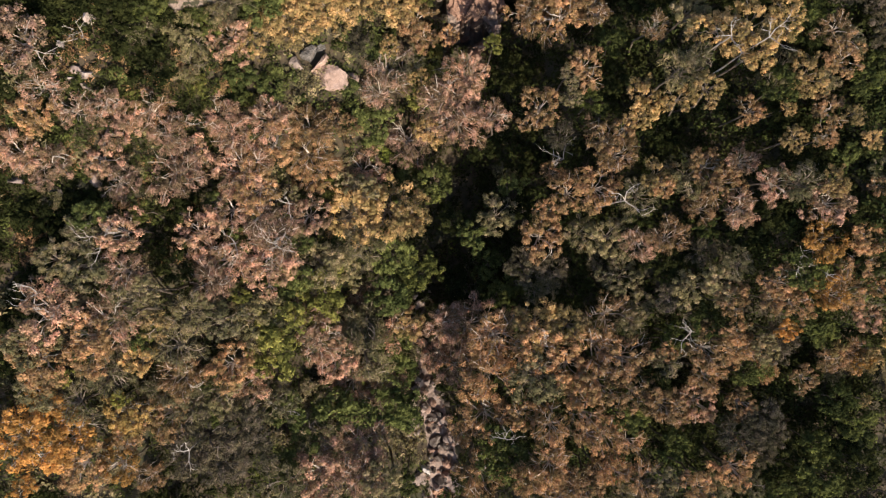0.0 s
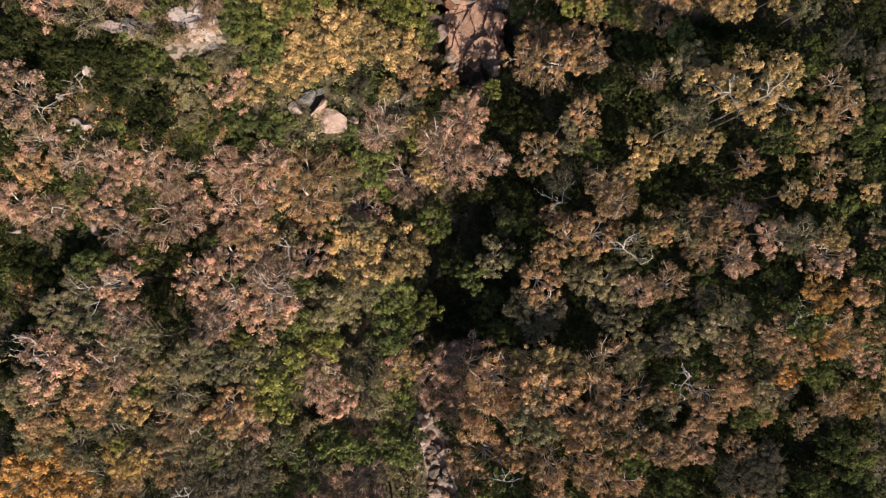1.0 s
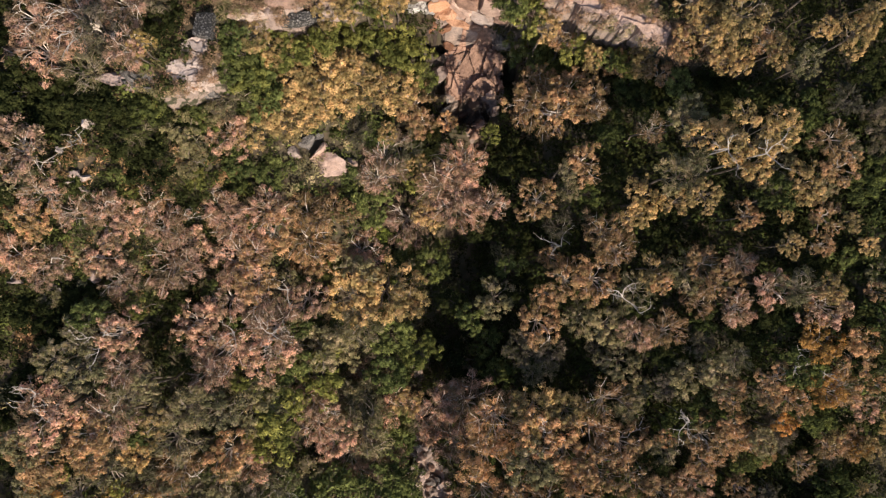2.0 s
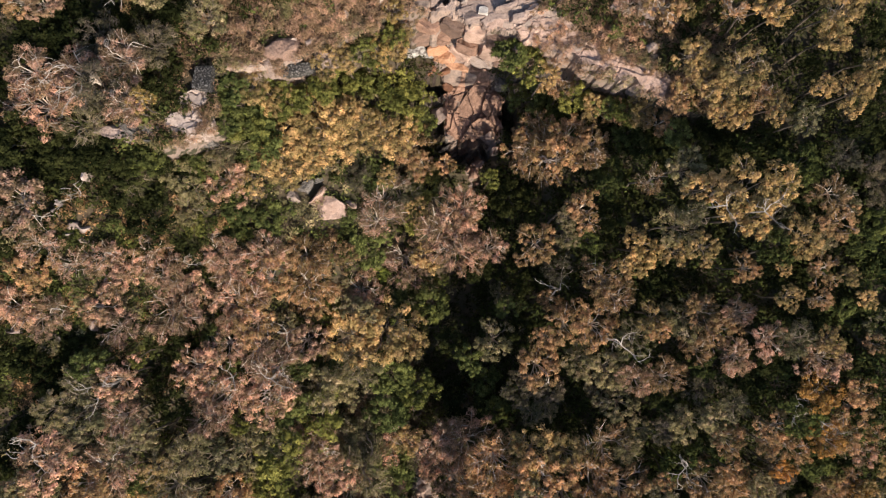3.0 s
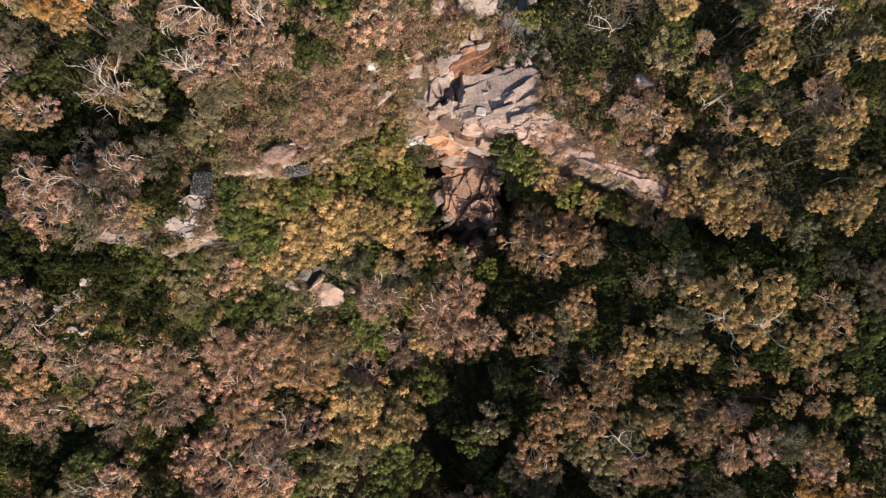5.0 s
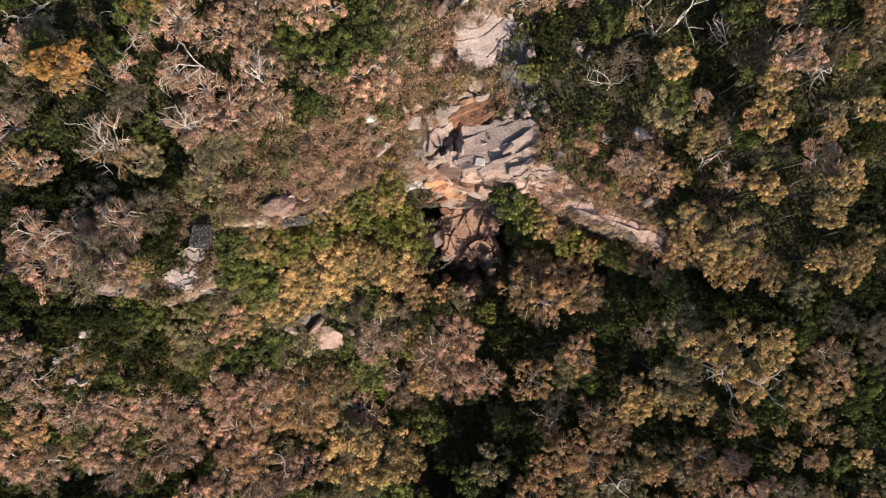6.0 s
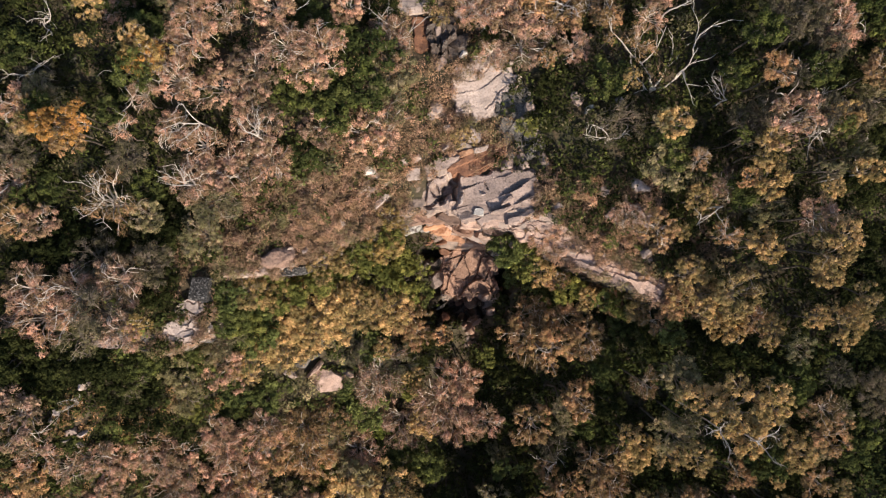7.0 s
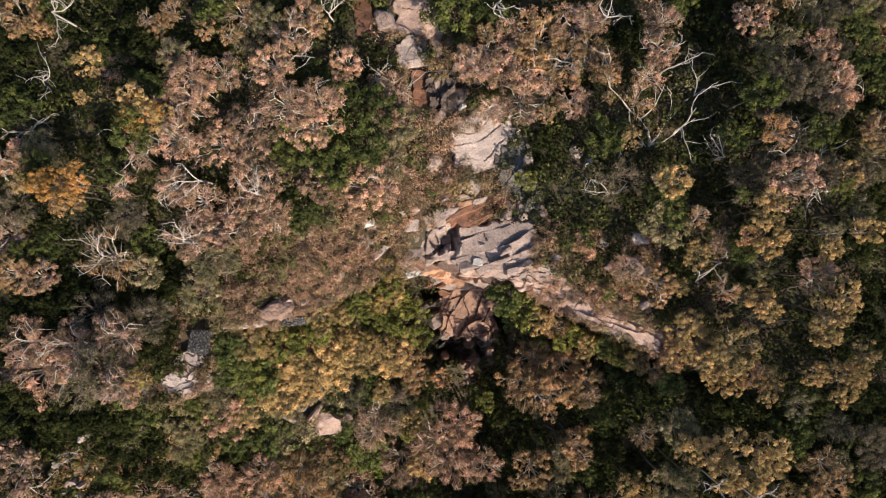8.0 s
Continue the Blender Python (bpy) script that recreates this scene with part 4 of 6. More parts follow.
grove(GREEN, [(22.5, 28.8, 11.3, 2.1), (-14.4, 29.1, 5.7, 1.3), (-30.5, 29.1, 13.9, 1.8), (-32.0, 29.3, 13.6, 1.9), (-36.5, 29.4, 14.0, 1.6), (-36.3, 29.6, 13.4, 2.6), (24.4, 33.7, 12.4, 1.9), (-24.6, 36.5, 17.5, 2.6), (-2.5, 36.6, 4.1, 2.0), (-25.9, 37.9, 18.2, 1.5), (-47.2, 49.0, 23.1, 1.5), (33.8, 49.5, 26.3, 2.0)])
grove(GREEN, [(-41.6, 50.3, 26.5, 1.4), (-32.5, 50.4, 24.2, 1.9), (25.7, 54.7, 27.0, 2.5), (-14.9, 54.7, 22.6, 2.3), (32.2, 55.2, 29.1, 0.8), (41.5, 55.9, 30.8, 1.0), (-33.8, 57.8, 29.1, 1.6), (-41.5, 58.1, 28.2, 2.0), (-11.2, 59.2, 23.6, 2.7), (55.2, 60.6, 25.8, 2.7), (-16.7, 60.9, 24.3, 2.3), (-13.0, 61.0, 24.0, 2.7)])
grove(GREEN, [(30.8, 61.0, 30.8, 1.5), (38.5, 61.3, 32.0, 1.7), (-30.9, 61.6, 30.6, 1.9), (-8.1, 61.7, 23.5, 2.9), (19.1, 62.2, 26.6, 2.2), (32.9, 65.1, 32.1, 2.0), (-45.4, 65.1, 25.5, 2.4), (-7.4, 65.4, 23.8, 2.7), (-30.5, 66.9, 27.9, 1.9), (-28.9, 67.7, 24.9, 1.8), (50.5, 67.8, 23.5, 2.2), (6.7, 67.9, 21.5, 1.4)])
grove(GREEN, [(-10.5, 68.2, 24.2, 2.2), (-14.0, 68.8, 25.3, 2.3), (45.1, 69.8, 29.7, 2.1), (-36.6, 71.3, 25.7, 1.9), (44.3, 72.8, 29.3, 1.9), (-23.9, 74.7, 26.8, 2.4), (-41.5, 75.4, 25.8, 2.2), (2.7, 76.4, 21.5, 3.3), (26.6, 76.6, 27.4, 1.9), (6.6, 76.7, 22.4, 2.9), (-12.4, 78.1, 23.2, 1.9), (8.7, 79.7, 23.2, 1.8)])
grove(GREEN, [(-27.9, 80.3, 24.9, 2.4), (0.3, 81.6, 21.8, 2.1), (-14.7, 83.1, 22.9, 2.7), (32.3, 84.0, 27.1, 2.3), (1.3, 85.5, 22.4, 3.0), (-21.9, 86.6, 24.9, 2.3), (-14.4, 87.8, 22.5, 2.7), (8.9, 88.7, 24.0, 3.1), (-46.6, 91.2, 25.4, 2.4), (3.3, 91.4, 23.2, 3.0), (-27.7, 91.4, 25.1, 2.5), (-18.3, 92.1, 23.4, 2.4)])
grove(LIME, [(-51.7, -23.8, 11.8, 1.6), (-44.3, -20.5, 8.7, 1.2), (-49.1, -16.5, 12.9, 1.1), (-24.5, -15.3, 4.5, 3.6), (-23.4, -11.1, 5.6, 3.6), (-38.0, -10.4, 13.5, 1.3), (-39.5, -8.9, 14.7, 1.1), (-19.1, -6.7, -0.2, 4.1), (-28.8, -6.3, 6.1, 1.6), (-3.8, -3.4, -1.9, 2.9), (-28.1, 0.3, 6.3, 1.2), (-39.1, 4.4, 13.9, 1.3)])
grove(LIME, [(-17.4, 9.4, -0.2, 1.9), (-39.3, 18.9, 14.6, 1.5), (-26.9, 20.8, 7.1, 1.0), (-32.5, 21.9, 11.5, 1.5), (-4.1, 23.3, 2.3, 2.3), (-2.4, 27.7, 1.4, 2.7), (7.0, 28.4, 7.9, 1.4), (-24.2, 33.8, 15.5, 2.2), (23.5, 36.2, 14.5, 1.8), (-19.3, 37.4, 14.8, 2.2), (17.5, 38.2, 13.7, 2.1), (-17.4, 38.4, 14.0, 2.1)])
grove(LIME, [(-14.6, 39.0, 14.5, 2.0), (-4.1, 39.3, 6.2, 2.9), (-8.7, 39.4, 7.3, 3.1), (-13.6, 40.6, 10.7, 3.0), (-6.4, 41.7, 6.6, 3.3), (11.5, 42.0, 15.0, 2.4), (-10.0, 42.7, 9.1, 3.1), (-9.8, 42.8, 17.7, 1.8), (-6.0, 45.2, 16.7, 1.8), (10.6, 57.5, 21.6, 1.3)])
grove(LEAFY, [(-23.0, -32.5, -5.9, 3.6), (-17.7, -27.3, -6.6, 5.3), (-6.4, -27.1, -7.8, 3.2), (-8.6, -26.5, -7.2, 3.5), (-39.0, -26.4, 3.9, 1.6), (-25.2, -25.7, -4.1, 3.1), (-33.3, -22.6, 4.8, 1.3), (-37.9, -20.9, 5.5, 1.2), (-7.2, -20.3, -12.9, 3.4), (-33.4, -18.8, 5.7, 1.7), (45.8, -17.0, 5.8, 1.4), (-8.7, -16.5, -7.9, 3.9)])
grove(LEAFY, [(-46.2, -13.3, 14.3, 1.4), (-39.6, -11.4, 13.9, 1.7), (-8.3, -7.0, -3.3, 3.5), (-41.7, -5.7, 14.9, 1.2), (-23.2, -4.8, 3.6, 3.3), (-8.1, -0.8, -0.8, 3.4), (-21.0, 0.6, 2.5, 1.7), (4.7, 1.8, 0.7, 2.1), (-9.1, 1.8, -0.8, 1.6), (-28.9, 2.4, 7.1, 1.0), (-43.8, 4.2, 16.8, 2.3), (-31.6, 6.6, 7.7, 1.6)])
grove(LEAFY, [(9.8, 9.8, 0.1, 1.7), (12.4, 10.2, 0.4, 0.8), (48.4, 11.4, 19.3, 1.3), (-7.5, 12.6, -4.6, 3.6), (-26.5, 16.2, 7.6, 1.2), (-13.7, 19.2, 1.8, 2.9), (-10.6, 19.2, -0.1, 3.0), (-39.9, 21.4, 17.1, 1.1), (-23.7, 23.0, 7.2, 2.5), (-13.4, 23.4, 4.6, 1.4), (-27.7, 24.4, 9.4, 2.6), (-9.2, 29.0, 3.1, 2.9)])
grove(LEAFY, [(-23.2, 32.4, 11.3, 3.1), (29.5, 33.1, 16.4, 1.9), (-26.3, 34.0, 17.6, 1.7), (-26.0, 35.9, 14.0, 3.3), (17.7, 36.6, 7.1, 2.3), (21.5, 36.8, 13.9, 1.5), (-25.0, 38.0, 19.2, 1.9), (-23.8, 38.1, 14.2, 3.0), (16.1, 39.0, 7.5, 2.8), (12.5, 40.3, 7.6, 2.8), (9.5, 43.4, 15.3, 2.2), (8.6, 43.9, 14.9, 1.8)])
grove(LEAFY, [(20.9, 44.3, 19.7, 0.8)])
grove(AMBER, [(-58.3, -33.1, 7.9, 1.9), (-44.7, -29.8, 9.0, 2.9), (-61.5, -28.6, 9.5, 2.7), (-51.8, -26.1, 13.1, 3.4), (-54.7, -24.6, 13.2, 4.2), (-48.4, -24.0, 12.7, 3.1), (-51.8, -20.2, 13.2, 3.4), (58.9, -15.7, 6.4, 1.6), (45.2, -10.6, 12.2, 1.6), (48.9, -5.5, 15.6, 2.5), (47.6, 1.5, 16.5, 3.3), (-38.6, 55.9, 30.1, 2.1)])
grove(AMBER, [(-35.9, 56.3, 29.9, 0.9), (-40.6, 56.6, 29.7, 1.5), (-37.0, 57.7, 29.9, 1.0), (-30.1, 63.4, 30.2, 2.2)])
grove(YELLOW, [(-42.9, -23.9, 7.9, 1.6), (-44.1, -23.0, 8.6, 3.0), (-33.0, 34.9, 25.6, 1.4), (-7.9, 43.5, 16.6, 1.9), (-5.6, 47.2, 18.4, 1.6), (-29.6, 63.3, 30.4, 2.1)])
grove(BRIGHT, [(-9.9, 14.9, -2.4, 1.7)])
grove(HEATH, [(25.6, 40.6, 18.8, 1.0), (22.6, 41.2, 18.8, 0.8), (20.5, 42.1, 18.6, 1.5), (23.9, 42.5, 18.7, 1.5), (20.6, 42.5, 18.7, 1.0), (22.5, 43.6, 18.7, 2.4), (17.6, 43.6, 18.3, 1.0), (-23.3, 44.0, 19.8, 2.7), (15.8, 44.2, 18.2, 1.9), (19.8, 44.6, 18.7, 2.0), (12.5, 44.8, 17.7, 1.7), (14.6, 45.4, 18.2, 1.0)])
grove(HEATH, [(-13.9, 45.7, 19.9, 2.3), (-11.3, 46.3, 19.5, 2.0), (-8.7, 47.0, 18.8, 2.0), (15.7, 47.6, 19.0, 2.0), (12.0, 47.6, 18.4, 0.9), (-15.2, 47.7, 20.3, 2.3), (-11.2, 49.3, 19.9, 2.3), (13.0, 49.7, 18.9, 1.9), (-13.7, 50.3, 20.8, 2.6), (18.2, 50.3, 19.9, 2.0), (-9.8, 52.3, 20.4, 2.0), (14.2, 52.4, 19.5, 1.9)])
grove(HEATH, [(-4.6, 53.0, 19.1, 1.4), (-9.7, 54.9, 21.3, 2.3)])


# ---- undergrowth: low scrub between the trees, kept off the bare rock ----
BARE = ((7.4, 50.2, 6.0, 3.2, 10), (11.4, 46.6, 4.4, 1.8, -8), (-0.2, 49.8, 2.6, 2.2, 0), (6.2, 62.0, 3.7, 2.7, 30), (-2.2, 77.4, 3.0, 2.8, 0), (-2.6, 72.8, 1.6, 1.6, 0), (3.6, 41.0, 4.8, 5.6, 0), (-29.0, 38.3, 2.1, 2.5, 0), (-30.3, 33.5, 2.3, 1.3, 14), (-29.3, 36.3, 1.2, 0.8, 24), (-36.8, 32.6, 3.9, 0.7, 2), (10.0, 58.4, 1.2, 2.2, 16), (-1.3, 68.2, 1.7, 3.2, 0), (1.6, 68.2, 2.6, 2.4, 0), (-8.3, 76.6, 1.1, 2.6, 8), (16.2, 43.5, 5.4, 1.35, -27), (24.2, 39.6, 3.8, 1.0, -24), (9.8, 45.5, 4.2, 1.3, -12), (21.5, 44.4, 2.6, 0.8, -28), (14.8, 46.4, 2.2, 0.7, -20), (26.0, 42.4, 2.0, 0.7, -30), (-18.9, 42.2, 2.6, 1.3, 12), (-18.4, 27.4, 1.7, 1.0, 30))


def open_ground(x, y):
    free = np.ones(x.shape, bool)
    for cx, cy, a, b, turn in BARE:
        c, s = math.cos(radians(turn)), math.sin(radians(turn))
        u, v = (x - cx) * c + (y - cy) * s, -(x - cx) * s + (y - cy) * c
        free &= np.hypot(u / a, v / b) + 0.3 * np.sin(1.9 * x + 1.1 * y) * np.sin(2.3 * y - 0.7 * x) > 1
    return free


def undergrowth():
    rs = np.random.RandomState(3)
    gx, gy = np.meshgrid(np.arange(-75, 75, 1.1), np.arange(-48, 96, 1.1))
    n = gx.size
    x, y = gx.ravel() + rs.uniform(-0.85, 0.85, n), gy.ravel() + rs.uniform(-0.85, 0.85, n)
    z, rock_part = land(x, y)
    patch = np.array([noise.noise(Vector((a * 0.13, b * 0.13, 3.0))) for a, b in zip(x, y)]) + rs.normal(size=n) * 0.22
    free = (rock_part < 0.3) & open_ground(x, y)
    patch = np.where((y > rim_y(x)) & (np.abs(x) < 22), patch + 0.18, patch)
    patch = np.where((np.abs(x - 1) < 8) & (y > 50) & (y < 75), patch + 0.35, patch)
    # A lower patch value gives more dark scrub, painting shade on that ground.
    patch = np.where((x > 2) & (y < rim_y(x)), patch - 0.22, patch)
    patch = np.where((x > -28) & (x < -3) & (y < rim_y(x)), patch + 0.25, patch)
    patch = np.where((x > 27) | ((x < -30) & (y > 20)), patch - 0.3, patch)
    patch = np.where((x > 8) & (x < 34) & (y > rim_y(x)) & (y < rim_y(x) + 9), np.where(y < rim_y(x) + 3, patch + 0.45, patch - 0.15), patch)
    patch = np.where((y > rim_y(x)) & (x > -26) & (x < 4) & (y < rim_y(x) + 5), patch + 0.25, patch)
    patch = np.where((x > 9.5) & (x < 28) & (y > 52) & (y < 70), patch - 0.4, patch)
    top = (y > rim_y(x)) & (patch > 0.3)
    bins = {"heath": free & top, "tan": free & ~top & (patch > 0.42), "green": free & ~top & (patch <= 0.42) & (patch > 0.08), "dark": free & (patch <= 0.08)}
    words = {"heath": "pinkish dry heath above the cliff", "tan": "dry tan scrub on the forest floor", "green": "low green scrub on the forest floor", "dark": "ferny scrub with shade in its dark colour on the forest floor"}
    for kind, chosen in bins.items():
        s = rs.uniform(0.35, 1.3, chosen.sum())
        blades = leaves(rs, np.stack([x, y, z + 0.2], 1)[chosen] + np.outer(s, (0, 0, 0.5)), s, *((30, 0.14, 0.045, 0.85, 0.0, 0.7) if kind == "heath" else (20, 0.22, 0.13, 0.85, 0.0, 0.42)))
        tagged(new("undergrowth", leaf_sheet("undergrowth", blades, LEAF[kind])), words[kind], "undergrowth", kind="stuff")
    n = 5200
    x, y = rs.uniform(6, 64, n), rs.uniform(-42, 44, n)
    z, rock_part = land(x, y)
    patch = np.array([noise.noise(Vector((a * 0.2, b * 0.2, 1.0))) for a, b in zip(x, y)]) + rs.normal(size=n) * 0.25
    free = (rock_part < 0.4) & open_ground(x, y) & (y < rim_y(x) - 1.5) & (np.hypot(x - 5, y - 38) > 9)
    # the dark share stands in for black shade between the trees
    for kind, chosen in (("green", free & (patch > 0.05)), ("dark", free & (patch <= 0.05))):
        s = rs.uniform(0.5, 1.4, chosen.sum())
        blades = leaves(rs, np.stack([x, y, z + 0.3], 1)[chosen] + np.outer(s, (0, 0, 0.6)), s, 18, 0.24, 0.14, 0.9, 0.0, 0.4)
        tagged(new("undergrowth", leaf_sheet("undergrowth", blades, LEAF[kind])), "tall green scrub on the shaded slope" if kind == "green" else "tall scrub toned near-black for shade on the slope", "undergrowth", kind="stuff")
    n = 3600
    x, y = rs.uniform(-60, 66, n), rs.uniform(44, 100, n)
    z, rock_part = land(x, y)
    patch = np.array([noise.noise(Vector((a * 0.2, b * 0.2, 2.0))) for a, b in zip(x, y)]) + rs.normal(size=n) * 0.25
    free = (rock_part < 0.4) & open_ground(x, y) & (y > rim_y(x) + 9) & (np.abs(x - 3) > 9)
    # dark clumps colour the plateau gaps as if shaded
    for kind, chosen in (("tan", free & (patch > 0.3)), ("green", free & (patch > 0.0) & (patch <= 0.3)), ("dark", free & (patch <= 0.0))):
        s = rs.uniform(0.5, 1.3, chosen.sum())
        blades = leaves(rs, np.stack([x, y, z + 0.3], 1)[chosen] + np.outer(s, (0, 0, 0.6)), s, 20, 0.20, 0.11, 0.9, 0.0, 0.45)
        tagged(new("undergrowth", leaf_sheet("undergrowth", blades, LEAF[kind])), {"tan": "tall dry scrub", "green": "tall green scrub", "dark": "tall shade-toned scrub"}[kind] + " between the trees of the plateau", "undergrowth", kind="stuff")
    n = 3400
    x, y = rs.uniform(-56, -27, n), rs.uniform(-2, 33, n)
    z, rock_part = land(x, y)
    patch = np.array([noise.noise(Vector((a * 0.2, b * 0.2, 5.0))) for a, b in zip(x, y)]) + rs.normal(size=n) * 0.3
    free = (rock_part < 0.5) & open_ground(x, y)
    # dark clumps here are painted shade in the gaps of the slope
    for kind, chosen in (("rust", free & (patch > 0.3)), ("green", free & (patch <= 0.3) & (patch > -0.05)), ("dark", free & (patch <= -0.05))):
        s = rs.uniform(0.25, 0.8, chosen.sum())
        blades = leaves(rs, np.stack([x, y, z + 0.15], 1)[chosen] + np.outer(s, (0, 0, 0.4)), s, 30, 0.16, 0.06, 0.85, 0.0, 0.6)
        words = {"rust": "low reddish heath on the steep slope", "green": "low ferny green scrub on the steep slope", "dark": "low scrub toned dark for the shaded gaps of the steep slope"}[kind]
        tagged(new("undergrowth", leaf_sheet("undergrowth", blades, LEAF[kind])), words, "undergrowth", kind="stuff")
    n = 7500
    x = rs.uniform(-36, 34, n)
    y = rim_y(x) + rs.uniform(0.0, 1.0, n) ** 1.3 * np.where(np.abs(x - 4) < 10, 30, 15) - 0.2
    z, rock_part = land(x, y)
    patch = np.array([noise.noise(Vector((a * 0.16, b * 0.16, 9.0))) for a, b in zip(x, y)]) + rs.normal(size=n) * 0.2
    free = (rock_part < 0.62) & open_ground(x, y) & ~((x > 9.5) & (y > 52))
    for kind, chosen in (("heath", free & (patch > -0.25)), ("tan", free & (patch <= -0.25))):
        s = rs.uniform(0.25, 0.75, chosen.sum())
        blades = leaves(rs, np.stack([x, y, z + 0.2], 1)[chosen] + np.outer(s, (0, 0, 0.5)), s, 44, 0.14, 0.036, 0.85, 0.0, 0.7)
        tagged(new("undergrowth", leaf_sheet("undergrowth", blades, LEAF[kind])), "low pinkish twiggy heath over the cliff top" if kind == "heath" else "low olive heath over the cliff top", "undergrowth", kind="stuff")


undergrowth()


# ---- rocks ----
def cut_stone(seed, size, planes=9, fine=3, rough=0.05, boxy=0.0, ledge=0.0):
    """A broken stone: a ball cut by flat breaks, then weathered; ledge: height of the strata steps."""
    rng = random.Random(seed)
    bm = bmesh.new()
    bmesh.ops.create_icosphere(bm, subdivisions=fine, radius=1.0)
    cuts = []
    for i in range(planes):
        n = Vector((rng.gauss(0, 1), rng.gauss(0, 1), rng.gauss(0, 0.8))).normalized()
        cuts.append((n, rng.uniform(0.5, 0.85)))
    if boxy:
        for n in ((1, 0, 0), (-1, 0, 0), (0, 1, 0), (0, -1, 0), (0, 0, 1)):
            v = (Vector(n) + Vector((rng.uniform(-1, 1), rng.uniform(-1, 1), rng.uniform(-1, 1))) * 0.12).normalized()
            cuts.append((v, boxy * rng.uniform(0.85, 1.1)))
    off = Vector((seed * 3.7, seed * 1.3, 0))
    for v in bm.verts:
        for n, d in cuts:
            over = v.co.dot(n) - d
            if over > 0:
                v.co -= n * over
        v.co = Vector((v.co.x * size[0], v.co.y * size[1], v.co.z * size[2]))
        if ledge:
            step = v.co.z / ledge
            v.co.z = ledge * (math.floor(step) + min(1.0, (step % 1.0) * 2.5))
        v.co += Vector((noise.noise(v.co * 0.8 + off), noise.noise(v.co * 0.8 + off + Vector((9, 0, 0))), noise.noise(v.co * 0.8 + off + Vector((0, 9, 0))))) * rough * 4
        v.co += v.co.normalized() * noise.noise(v.co * 2.7 + off) * rough * 1.6
    return bm


def stone(name, x, y, z, size, turn=0.0, material=None, label="", seed=0, tip=(0, 0), parent=None, category="rock", group="", **shape):
    bm = cut_stone(seed, size, **shape)
    me = bpy.data.meshes.new(name)
    bm.to_mesh(me)
    bm.free()
    me.materials.append(material or SANDSTONE)
    ob = new(name, me)
    ob.matrix_world = pose(x, y, z, tip[0], tip[1], turn)
    if parent:
        ob.parent = parent
        return ob
    return tagged(ob, label, category, group)


def rock(x, y, rx, ry, h, material, label, turn=0.0, seed=1, sink=0.35, z=None, name="boulder", **more):
    """A rock lying on the ground, sunk a little into it; rx, ry: half its length and width, h: its height over the ground."""
    base = ground_z(x, y) if z is None else z
    return stone(name, x, y, base + h - h / (1 - sink) / 2 * 1.0, (rx, ry, h / (1 - sink) / 2 * 1.25), turn, material, label, seed, **more)


